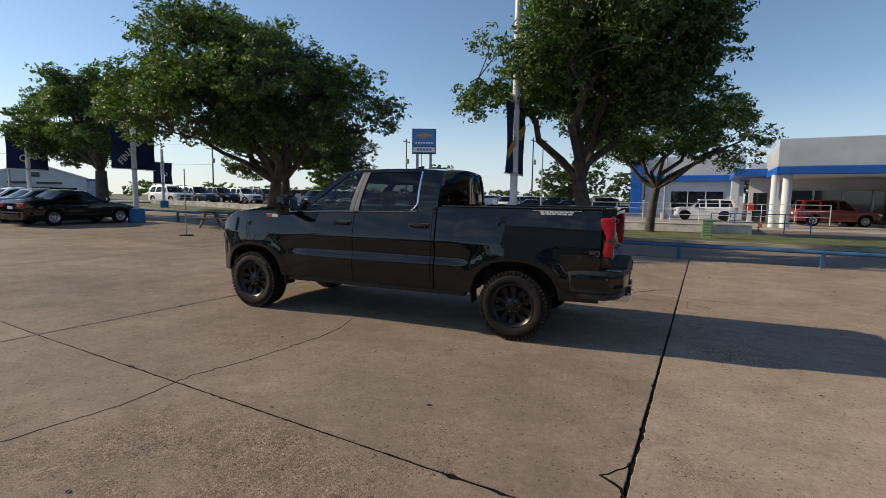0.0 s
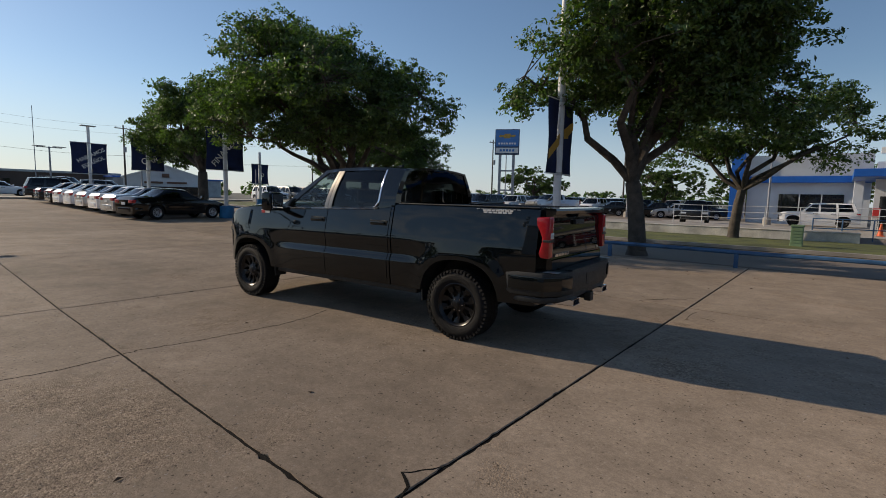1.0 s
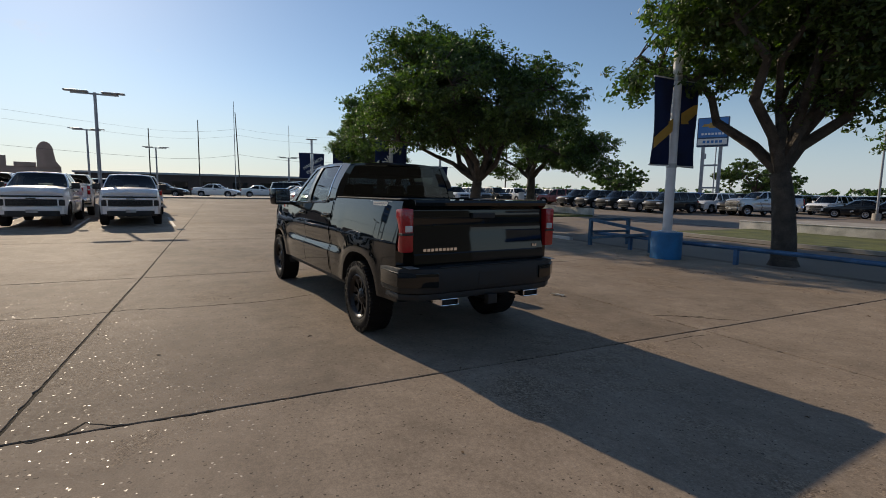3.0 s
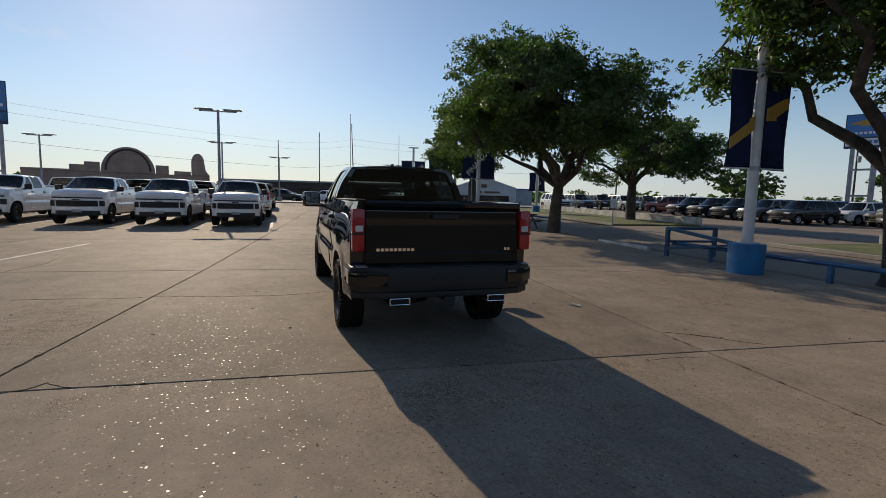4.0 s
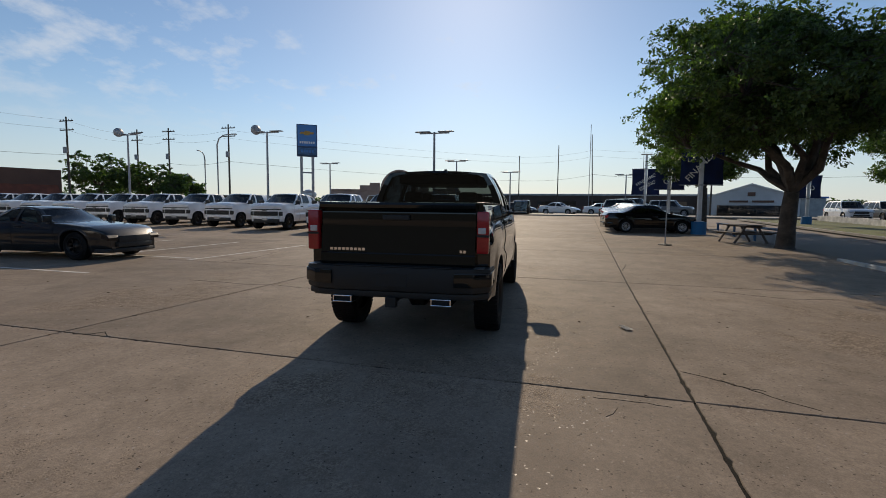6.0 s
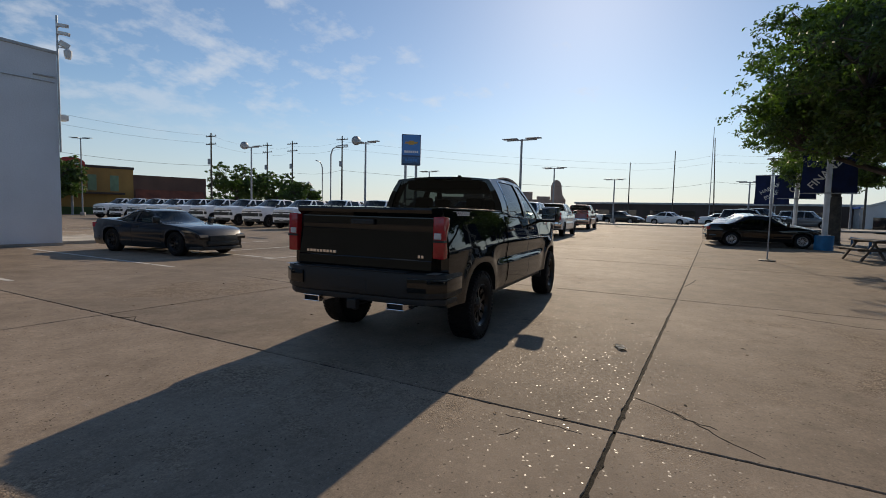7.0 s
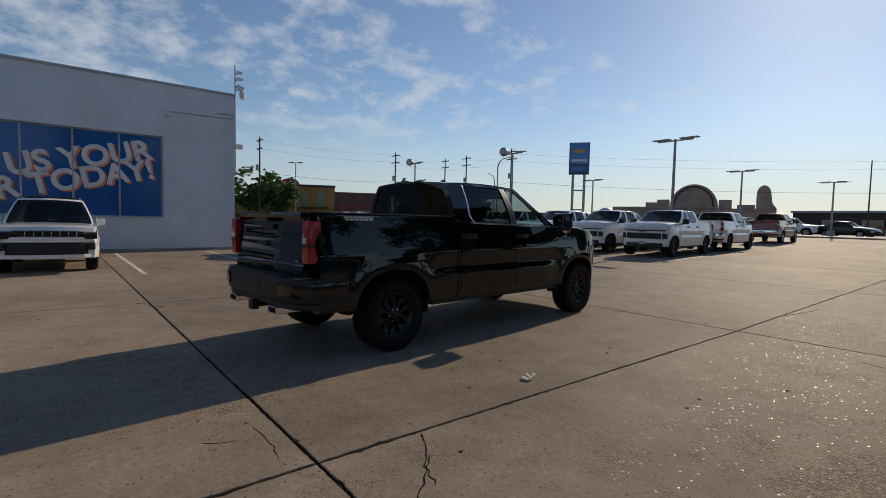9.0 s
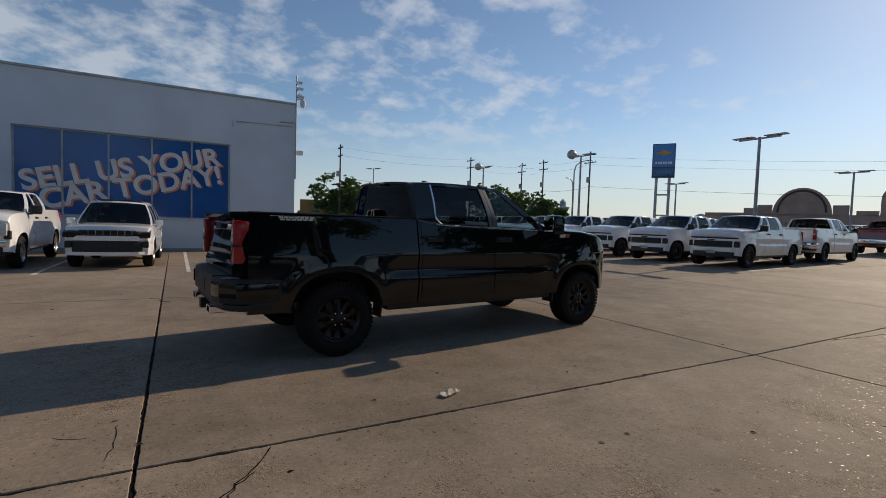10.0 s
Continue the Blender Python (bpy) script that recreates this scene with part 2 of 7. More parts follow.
M["leaf_dry"] = mat("dry fallen leaf", (0.12, 0.07, 0.035), 0.85, 0, 0.2, 20, 90, rand=0.3)
M["orange"] = mat("traffic cone orange", (0.7, 0.12, 0.03), 0.5)
# kept dark so the added wall, out of view, dims the truck's reflections
M["wall_plain"] = mat("dark render of the unseen wall", (0.05, 0.055, 0.055), 0.9, 0, 0.12, 0.5, 14, 0.3)
M["tar"] = mat("dark joint filler", (0.009, 0.008, 0.007), 0.95, 0, 0.2, 5, 60, 0.4, 0.0, 0.1)


def leaf_material(name, col, col2):
    m = bpy.data.materials.new(name)
    m.use_nodes = True
    n, l = m.node_tree.nodes, m.node_tree.links
    p = n["Principled BSDF"]
    g = n.new("ShaderNodeNewGeometry")
    mix = n.new("ShaderNodeMixRGB")
    mix.inputs[1].default_value, mix.inputs[2].default_value = (*col, 1), (*col2, 1)
    l.new(g.outputs["Random Per Island"], mix.inputs[0])
    l.new(mix.outputs[0], p.inputs["Base Color"])
    p.inputs["Roughness"].default_value = 0.5
    tr = n.new("ShaderNodeBsdfTranslucent")
    tm = n.new("ShaderNodeMixRGB")
    tm.blend_type, tm.inputs[0].default_value, tm.inputs[2].default_value = "MULTIPLY", 1, (1.2, 1.7, 0.4, 1)
    l.new(mix.outputs[0], tm.inputs[1]), l.new(tm.outputs[0], tr.inputs[0])
    mx = n.new("ShaderNodeMixShader")
    mx.inputs[0].default_value = 0.35
    l.new(p.outputs[0], mx.inputs[1]), l.new(tr.outputs[0], mx.inputs[2])
    l.new(mx.outputs[0], n["Material Output"].inputs[0])
    return m


M["leaf"] = leaf_material("live oak leaf", (0.028, 0.048, 0.016), (0.115, 0.165, 0.050))
M["leaf_light"] = leaf_material("sunny oak leaf", (0.05, 0.08, 0.02), (0.12, 0.15, 0.04))
M["grass"] = leaf_material("grass blade", (0.06, 0.085, 0.02), (0.13, 0.14, 0.045))


def slab_material():
    """Warm weathered concrete: broad stains, old scaling, fine pits, a tone of its own for each slab."""
    m = bpy.data.materials.new("weathered concrete slab")
    m.use_nodes = True
    n, l = m.node_tree.nodes, m.node_tree.links
    p = n["Principled BSDF"]
    g = n.new("ShaderNodeNewGeometry")

    def tex(scale, detail, rough=0.55):
        t = n.new("ShaderNodeTexNoise")
        t.inputs["Scale"].default_value, t.inputs["Detail"].default_value, t.inputs["Roughness"].default_value = scale, detail, rough
        l.new(g.outputs["Position"], t.inputs["Vector"])
        return t.outputs[0]

    def rng(src, a, b, c, d):
        r = n.new("ShaderNodeMapRange")
        for i, v in enumerate((a, b, c, d)):
            r.inputs[i + 1].default_value = v
        l.new(src, r.inputs[0])
        return r.outputs[0]

    def mul(a, b):
        x = n.new("ShaderNodeMixRGB")
        x.blend_type, x.inputs[0].default_value = "MULTIPLY", 1
        l.new(a, x.inputs[1]), l.new(b, x.inputs[2])
        return x.outputs[0]

    big, mid, fine, pit = tex(0.28, 4), tex(1.5, 6, 0.65), tex(26, 5, 0.75), tex(95, 3, 0.6)
    base = n.new("ShaderNodeMixRGB")
    base.inputs[1].default_value, base.inputs[2].default_value = (0.238, 0.190, 0.145, 1), (0.338, 0.272, 0.210, 1)
    l.new(rng(big, 0.35, 0.65, 0, 1), base.inputs[0])
    c = mul(base.outputs[0], rng(mid, 0.30, 0.70, 0.78, 1.16))
    c = mul(c, rng(fine, 0.34, 0.66, 0.84, 1.12))
    c = mul(c, rng(pit, 0.36, 0.60, 0.86, 1.05))
    # rain-washed streaks and old tyre scuffs
    c = mul(c, rng(tex(6.5, 6, 0.7), 0.30, 0.70, 0.88, 1.10))
    # scaled patches that bare the reddish aggregate
    spread = tex(0.55, 8, 0.74)
    for cx, cy, rad in ((-2.0, 1.0, 2.3), (-3.2, 10.6, 2.6), (0.6, 6.0, 1.8)):
        vd = n.new("ShaderNodeVectorMath")
        vd.operation, vd.inputs[1].default_value = "DISTANCE", (cx, cy, 0)
        l.new(g.outputs["Position"], vd.inputs[0])
        ad = n.new("ShaderNodeMath")
        ad.operation = "ADD"
        l.new(spread, ad.inputs[0]), l.new(rng(vd.outputs["Value"], rad * 0.3, rad, 0.10, 0.0), ad.inputs[1])
        spread = ad.outputs[0]
    patch = rng(spread, 0.52, 0.66, 0, 1)
    vo = n.new("ShaderNodeTexVoronoi")
    vo.inputs["Scale"].default_value = 85
    l.new(g.outputs["Position"], vo.inputs["Vector"])
    stones = n.new("ShaderNodeSeparateColor")
    l.new(vo.outputs["Color"], stones.inputs[0])
    bare = n.new("ShaderNodeMixRGB")
    l.new(patch, bare.inputs[0]), l.new(c, bare.inputs[1])
    rough_c = n.new("ShaderNodeMixRGB")
    rough_c.inputs[1].default_value, rough_c.inputs[2].default_value = (0.075, 0.052, 0.038, 1), (0.44, 0.345, 0.25, 1)
    l.new(mul(mul(rng(tex(34, 5, 0.8), 0.33, 0.56, 0, 1), rng(stones.outputs[0], 0.0, 0.7, 0.35, 1.0)), rng(tex(7, 5, 0.75), 0.36, 0.58, 0.45, 1.0)), rough_c.inputs[0])
    l.new(rough_c.outputs[0], bare.inputs[2])
    half = n.new("ShaderNodeMixRGB")
    half.inputs[0].default_value = 0.85
    l.new(c, half.inputs[1]), l.new(bare.outputs[0], half.inputs[2])
    c = half.outputs[0]
    # dark pinholes and worn-out grains
    c = mul(c, rng(tex(24, 3, 0.8), 0.24, 0.30, 0.45, 1.0))
    c = mul(c, rng(stones.outputs[1], 0.008, 0.022, 0.40, 1.0))
    # oil spots and drip stains
    c = mul(c, rng(tex(2.2, 5, 0.6), 0.66, 0.80, 1.0, 0.66))
    oi = n.new("ShaderNodeObjectInfo")
    c = mul(c, rng(oi.outputs["Random"], 0, 1, 0.90, 1.10))
    l.new(c, p.inputs["Base Color"])
    # sparse polished grains that catch the sun
    grain = rng(stones.outputs[2], 0.985, 0.999, 0.0, 1.0)
    rmix = n.new("ShaderNodeMath")
    rmix.operation, rmix.inputs[1].default_value = "MULTIPLY_ADD", -0.36
    l.new(grain, rmix.inputs[0]), l.new(rng(fine, 0.28, 0.62, 0.60, 0.85), rmix.inputs[2])
    l.new(rmix.outputs[0], p.inputs["Roughness"])
    l.new(rng(grain, 0.0, 1.0, 0.08, 0.5), p.inputs["Specular IOR Level"])
    p.inputs["Diffuse Roughness"].default_value = 0.2
    b1 = n.new("ShaderNodeBump")
    b1.inputs["Strength"].default_value, b1.inputs["Distance"].default_value = 0.2, 0.003
    l.new(fine, b1.inputs["Height"])
    b2 = n.new("ShaderNodeBump")
    b2.inputs["Strength"].default_value, b2.inputs["Distance"].default_value = 0.35, 0.003
    l.new(pit, b2.inputs["Height"]), l.new(b1.outputs[0], b2.inputs["Normal"])
    b3 = n.new("ShaderNodeBump")
    b3.inputs["Strength"].default_value, b3.inputs["Distance"].default_value = 0.45, 0.008
    l.new(mul(rng(vo.outputs["Distance"], 0.1, 0.7, 1, 0), patch), b3.inputs["Height"]), l.new(b2.outputs[0], b3.inputs["Normal"])
    l.new(b3.outputs[0], p.inputs["Normal"])
    return m


M["slab"] = slab_material()

# ---- shapes ----
def part(name, bm, material, parent=None, label="", smooth=None, kind=""):
    """One bmesh as one mesh object under a thing or a part."""
    me = bpy.data.meshes.new(name)
    bm.normal_update()
    if smooth:
        for f in bm.faces:
            f.smooth = True
        for e in bm.edges:
            if len(e.link_faces) == 2 and e.calc_face_angle(0) > radians(smooth):
                e.smooth = False
    bm.to_mesh(me)
    bm.free()
    me.materials.append(M[material] if isinstance(material, str) else material)
    ob = new(name, me)
    if parent is not None:
        ob.parent = parent
    return tagged(ob, label, kind=kind)


def thing(name, label, category, m=None, group="", kind=""):
    ob = new(name)
    ob.empty_display_size = 0.2
    if m is not None:
        ob.matrix_basis = m
    return tagged(ob, label, category, group, kind)


def box(bm, x0, x1, y0, y1, z0, z1, bevel=0.0, m=None):
    """A box with rounded edges, joined into bm."""
    r = bmesh.ops.create_cube(bm, size=1)
    vs = r["verts"]
    for v in vs:
        v.co = Vector(((x0 + x1) / 2 + v.co.x * (x1 - x0), (y0 + y1) / 2 + v.co.y * (y1 - y0), (z0 + z1) / 2 + v.co.z * (z1 - z0)))
    if bevel:
        es = list({e for v in vs for e in v.link_edges})
        r2 = bmesh.ops.bevel(bm, geom=es, offset=bevel, segments=2, affect="EDGES", profile=0.6)
        vs = list({v for f in r2["faces"] for v in f.verts} | {v for v in vs if v.is_valid})
    if m is not None:
        bmesh.ops.transform(bm, matrix=m, verts=vs)
    return vs


def boxed(x0, x1, y0, y1, z0, z1, bevel=0.0, m=None):
    bm = bmesh.new()
    box(bm, x0, x1, y0, y1, z0, z1, bevel, m)
    return bm


def tube(bm, a, b, r0, r1=None, n=10, cap=True):
    """A tapered round bar from a to b."""
    a, b, r1 = Vector(a), Vector(b), r0 if r1 is None else r1
    q = (b - a).to_track_quat("Z", "Y")
    rings = []
    for c, r in ((a, r0), (b, r1)):
        rings.append([bm.verts.new(c + q @ Vector((r * math.cos(2 * math.pi * i / n), r * math.sin(2 * math.pi * i / n), 0))) for i in range(n)])
    for i in range(n):
        bm.faces.new((rings[0][i], rings[0][(i + 1) % n], rings[1][(i + 1) % n], rings[1][i]))
    if cap:
        bm.faces.new(rings[0][::-1]), bm.faces.new(rings[1])


def tubed(a, b, r0, r1=None, n=10):
    bm = bmesh.new()
    tube(bm, a, b, r0, r1, n)
    return bm


def lathe(profile, n=40, m=None, axis="y"):
    """A solid of revolution round y (or z) from (radius, height) pairs."""
    bm = bmesh.new()
    rings = []
    for r, h in profile:
        ring = []
        for i in range(n):
            a = 2 * math.pi * i / n
            co = Vector((r * math.cos(a), h, r * math.sin(a))) if axis == "y" else Vector((r * math.cos(a), r * math.sin(a), h))
            ring.append(bm.verts.new(co))
        rings.append(ring)
    for j in range(len(rings) - 1):
        for i in range(n):
            bm.faces.new((rings[j][i], rings[j][(i + 1) % n], rings[j + 1][(i + 1) % n], rings[j + 1][i]))
    for ring in (rings[0], rings[-1]):
        if profile[0 if ring is rings[0] else -1][0] > 0.001:
            bm.faces.new(ring)
    bmesh.ops.remove_doubles(bm, verts=bm.verts, dist=1e-5)
    bmesh.ops.recalc_face_normals(bm, faces=bm.faces)
    if m is not None:
        bmesh.ops.transform(bm, matrix=m, verts=bm.verts)
    return bm


def grid(bm, rows, flip=False):
    """Quads over rows of points."""
    vs = [[bm.verts.new(p) for p in r] for r in rows]
    for a, b in zip(vs, vs[1:]):
        for i in range(len(a) - 1):
            q = (a[i], a[i + 1], b[i + 1], b[i])
            bm.faces.new(q[::-1] if flip else q)
    return vs


def prism(pts, h0, h1, axis="y", bevel=0.0):
    """A flat outline given thickness: axis y takes (x, z) pairs, z takes (x, y), x takes (y, z)."""
    bm = bmesh.new()
    put = {"y": lambda p, h: (p[0], h, p[1]), "z": lambda p, h: (p[0], p[1], h), "x": lambda p, h: (h, p[0], p[1])}[axis]
    a = [bm.verts.new(put(p, h0)) for p in pts]
    b = [bm.verts.new(put(p, h1)) for p in pts]
    bm.faces.new(a), bm.faces.new(b[::-1])
    for i in range(len(pts)):
        j = (i + 1) % len(pts)
        bm.faces.new((a[i], b[i], b[j], a[j]))
    bmesh.ops.recalc_face_normals(bm, faces=bm.faces)
    if bevel:
        bmesh.ops.bevel(bm, geom=list(bm.edges), offset=bevel, segments=2, affect="EDGES", profile=0.6)
    return bm


def lerp(a, b, t):
    return a + (b - a) * t


def curve_at(pts, x):
    """Piecewise smooth height over sorted (x, z) pairs."""
    if x <= pts[0][0]:
        return pts[0][1]
    for (x0, z0), (x1, z1) in zip(pts, pts[1:]):
        if x <= x1:
            return lerp(z0, z1, (x - x0) / (x1 - x0))
    return pts[-1][1]


def ground_z(x):
    """The lot climbs gently to the street."""
    return curve_at([(-52.6, 0.75), (-48.56, 0.68), (-24.28, 0.22), (-6.07, 0.0)], x)


def words(text, size, material, m, parent, name="lettering", depth=0.006, bold=0.0, shear=0.0):
    """Letters as a mesh, from the built-in font."""
    cu = bpy.data.curves.new(name, "FONT")
    cu.body, cu.size, cu.extrude, cu.offset, cu.shear = text, size, depth, bold, shear
    cu.align_x, cu.align_y = "CENTER", "CENTER"
    tmp = new("tmp_text", cu)
    bpy.context.view_layer.update()
    me = bpy.data.meshes.new_from_object(tmp.evaluated_get(bpy.context.evaluated_depsgraph_get()))
    bpy.data.objects.remove(tmp)
    bpy.data.curves.remove(cu)
    me.transform(m)
    me.materials.clear()
    me.materials.append(M[material])
    me.name = name
    ob = new(name, me)
    ob.parent = parent
    return ob

# ---- ground and large structure ----
S20 = 6.13                                      # slab side: twenty feet
bm = bmesh.new()
gx = [-2500, -400, -140] + [-52 + 3 * i for i in range(11)] + [-10, 20, 60, 400, 2500]
gy = [-2500, -400, -100, -40, 0, 40, 100, 400, 2500]
grid(bm, [[(x, y, ground_z(x) - 0.09) for y in gy] for x in gx])
bmesh.ops.recalc_face_normals(bm, faces=bm.faces)
for f in bm.faces:
    if f.normal.z < 0:
        f.normal_flip()
tagged(part("ground", bm, "far_ground", smooth=60), "dull far ground under the town", "ground", kind="structure")


def strip(name, label, category, x0, x1, y0, y1, z, material, step=3.0, kind="structure", follow=True):
    """A paved or planted sheet with thickness that follows the slope."""
    bm = bmesh.new()
    n = max(1, round((x1 - x0) / step))
    xs = [lerp(x0, x1, i / n) for i in range(n + 1)]
    up = [[(x, y, (ground_z(x) if follow else 0) + z) for y in (y0, y1)] for x in xs]
    grid(bm, up)
    lo = [[(x, y, (ground_z(x) if follow else 0) + z - 0.12) for y in (y0, y1)] for x in xs]
    for k in (0, 1):
        grid(bm, [[r[k] for r in up], [r[k] for r in lo]])
    grid(bm, [up[0], lo[0]]), grid(bm, [up[-1], lo[-1]])
    bmesh.ops.remove_doubles(bm, verts=bm.verts, dist=1e-4)
    bmesh.ops.recalc_face_normals(bm, faces=bm.faces)
    return tagged(part(name, bm, material), label, category, kind=kind)


strip("road_side_lane", "worn grey concrete lane beside the blue rail", "road", -49, 40, 14.75, 20.2, -0.035, "street")
strip("verge_north", "bare dusty strip under the blue rail", "verge", -49, 40, 14.32, 14.75, -0.02, "soil")
strip("road_main", "asphalt street beyond the lot", "road", -76, -54, -300, 300, -0.03, "asphalt")
strip("pavement_far_lot", "grey concrete lot beyond the lane", "pavement", -49, 60, 27.12, 120, -0.02, "street", follow=True)
strip("pavement_south_lot", "concrete yard south of the lot", "pavement", -49, -4, -120, -40.55, -0.02, "street")
strip("pavement_rear", "concrete yard behind the lot", "pavement", 18.4, 60, -40, 14.3, -0.015, "street")
strip("kerb_street", "pale concrete kerb and walk along the street", "kerb", -53.2, -49.2, -120, 60, 0.13, "kerb")
strip("kerb_lane", "low concrete kerb at the grass edge", "kerb", -10.6, 40, 20.2, 20.42, 0.10, "kerb")
strip("verge_grass", "mown grass verge with bare patches", "grass", -10.6, 40, 20.43, 26.48, 0.06, "grass_soil")
strip("verge_grass_far", "grass island beyond the lane", "grass", -46, -21.6, 20.9, 26.88, 0.06, "grass_soil")
strip("kerb_island", "low concrete kerb of the grass island", "kerb", -46, -21.6, 20.68, 20.89, 0.10, "kerb")
strip("road_cross_lane", "worn grey concrete cross lane", "road", -21.58, -10.62, 20.22, 27.1, -0.035, "street")

# ---- showroom annex with the blue window ----
WY, CX, TOPZ = -11.0, -4.87, 6.46
wall = thing("wall_annex", "white painted masonry wall of the car showroom annex", "wall", kind="structure")
wx0, wx1, wz0, wz1 = -2.22, 4.84, 1.30, 4.46
part("wall_pier", boxed(CX, wx0, WY - 0.35, WY, -0.05, TOPZ), "stucco", wall)
part("wall_pier", boxed(wx1, 17.0, WY - 0.35, WY, -0.05, TOPZ), "stucco", wall)
part("wall_head", boxed(wx0, wx1, WY - 0.35, WY, wz1, TOPZ), "stucco", wall)
part("wall_apron", boxed(wx0, wx1, WY - 0.35, WY, -0.05, wz0), "stucco", wall)
part("side_wall", boxed(CX, CX + 0.35, WY - 22, WY - 0.352, -0.05, TOPZ), "stucco", wall)
part("side_wall", boxed(16.6, 17.0, WY - 22, WY - 0.352, -0.05, TOPZ), "stucco", wall)
part("rear_wall", boxed(CX, 17.0, WY - 22.4, WY - 22.002, -0.05, TOPZ), "stucco", wall)
part("roof", boxed(CX + 0.36, 16.59, WY - 21.99, WY - 0.36, 5.7, 5.95), "stucco_grey", wall)
part("coping", boxed(CX - 0.04, 17.04, WY - 0.38, WY + 0.05, TOPZ + 0.002, TOPZ + 0.10, 0.015), "stucco_grey", wall)
part("coping", boxed(CX - 0.04, CX + 0.38, WY - 22.4, WY - 0.384, TOPZ + 0.002, TOPZ + 0.10, 0.015), "stucco_grey", wall)
part("footing", boxed(CX - 0.02, 17.0, WY + 0.003, WY + 0.05, -0.02, 0.10, 0.01), "kerb", wall)
win = thing("window_1", "wide blue film-covered shop window with slanted white lettering", "window", kind="structure")
mull = (3.43, 2.02, 0.60, -0.79)
edges = [wx1] + list(mull) + [wx0]
for a, b in zip(edges, edges[1:]):
    part("pane", boxed(b + 0.03, a - 0.03, WY - 0.16, WY - 0.145, wz0 + 0.05, wz1 - 0.05), "blue_film", win)
for x in (wx1 - 0.03, *mull, wx0 + 0.03):
    part("mullion", boxed(x - 0.03, x + 0.03, WY - 0.19, WY - 0.12, wz0, wz1, 0.006), "steel", win)
part("frame_rail", boxed(wx0 + 0.06, wx1 - 0.06, WY - 0.19, WY - 0.12, wz0, wz0 + 0.05, 0.006), "steel", win)
part("frame_rail", boxed(wx0 + 0.06, wx1 - 0.06, WY - 0.19, WY - 0.12, wz1 - 0.05, wz1, 0.006), "steel", win)
part("window_sill", boxed(wx0, wx1, WY - 0.118, WY + 0.06, wz0 - 0.05, wz0 - 0.002, 0.01), "stucco", win)
for txt, x, z in (("SELL US YOUR", 1.42, 3.17), ("CAR TODAY!", 1.10, 2.49)):
    for k, (mt, dx, dz, dy) in enumerate((("bar_orange", -0.07, -0.05, 0.0), ("bar_white", 0, 0, 0.006))):
        words(txt, 1.03, mt, pose(x + dx, WY - 0.137 + dy, z + dz, 90, 0, 180) @ pose(0, 0, 0, 0, 0, 12.5), win, "lettering", 0.002, 0.028)

# unseen wall added behind the camera's start, closing the place; dark to dim reflections
ew = thing("wall_east", "plain dark wall added behind the lot, out of view", "wall", kind="structure")
part("wall_face", boxed(34, 34.4, -40, 34, -0.1, 6.5), "wall_plain", ew)

# ---- lot paving, markings ----
def line_mark(x0, y0, x1, y1, w=0.10):
    d = Vector((x1 - x0, y1 - y0, 0))
    n = max(3, int(d.length / 0.3))
    q = Vector((-d.y, d.x, 0)).normalized() * w / 2
    bm = bmesh.new()
    rng = random.Random(int(x0 * 31 + y0 * 77))
    rows = [[Vector((x0, y0, 0)) + d * i / n + q * (s + rng.uniform(-0.12, 0.12)) + Vector((0, 0, 0.004 + ground_z(x0 + d.x * i / n))) for s in (-1, 1)] for i in range(n + 1)]
    vs = grid(bm, rows)
    bmesh.ops.recalc_face_normals(bm, faces=bm.faces)
    r = bmesh.ops.extrude_face_region(bm, geom=bm.faces[:])
    for v in [g for g in r["geom"] if isinstance(g, bmesh.types.BMVert)]:
        v.co.z -= 0.003
    bmesh.ops.recalc_face_normals(bm, faces=bm.faces)
    return tagged(part("parking_line", bm, "line"), "worn white parking bay line", "road marking", "parking lines", "structure")


for x in (-6.55, -3.55, -0.5, 2.58, 5.65, 8.7):
    line_mark(x, -2.45, x - 0.03, -10.2)
for k in range(11):
    line_mark(-6.3, -2.45 - 2.98 * k, -11.2, -2.0 - 2.98 * k) if k else line_mark(-6.2, -2.45, -11.0, -2.02)
for k in range(9):
    line_mark(-17.3 - 0.15 * k, 2.0 - 3.1 * k, -22.8 - 0.15 * k, 1.5 - 3.1 * k)

# ---- vehicles: built facing +x, standing on z = 0 ----
DOOR_SIDE = [(0.30, -0.075), (0.50, -0.034), (0.62, -0.012), (0.79, 0.0), (0.803, -0.002), (0.872, -0.034), (0.888, -0.036), (1.05, -0.014), (1.078, -0.016), (1.20, -0.040), (1.42, -0.088), (1.5, -0.105)]
PLAIN_SIDE = [(0.30, -0.06), (0.50, -0.032), (0.70, -0.022), (0.95, -0.018), (1.05, -0.018), (1.078, -0.022), (1.20, -0.044), (1.42, -0.088), (1.5, -0.105)]
LEVELS = (0.0, 0.56, 0.64, 0.72, 0.788, 0.803, 0.838, 0.872, 0.888, 0.96, 1.045, 1.06, 1.08, 1.14, 1.22, 1.31)


def broken(pts, z):
    """Straight lines through the points (z, value)."""
    if z <= pts[0][0]:
        return pts[0][1]
    for (a, p), (b, q) in zip(pts, pts[1:]):
        if z <= b:
            return lerp(p, q, (z - a) / (b - a))
    return pts[-1][1]


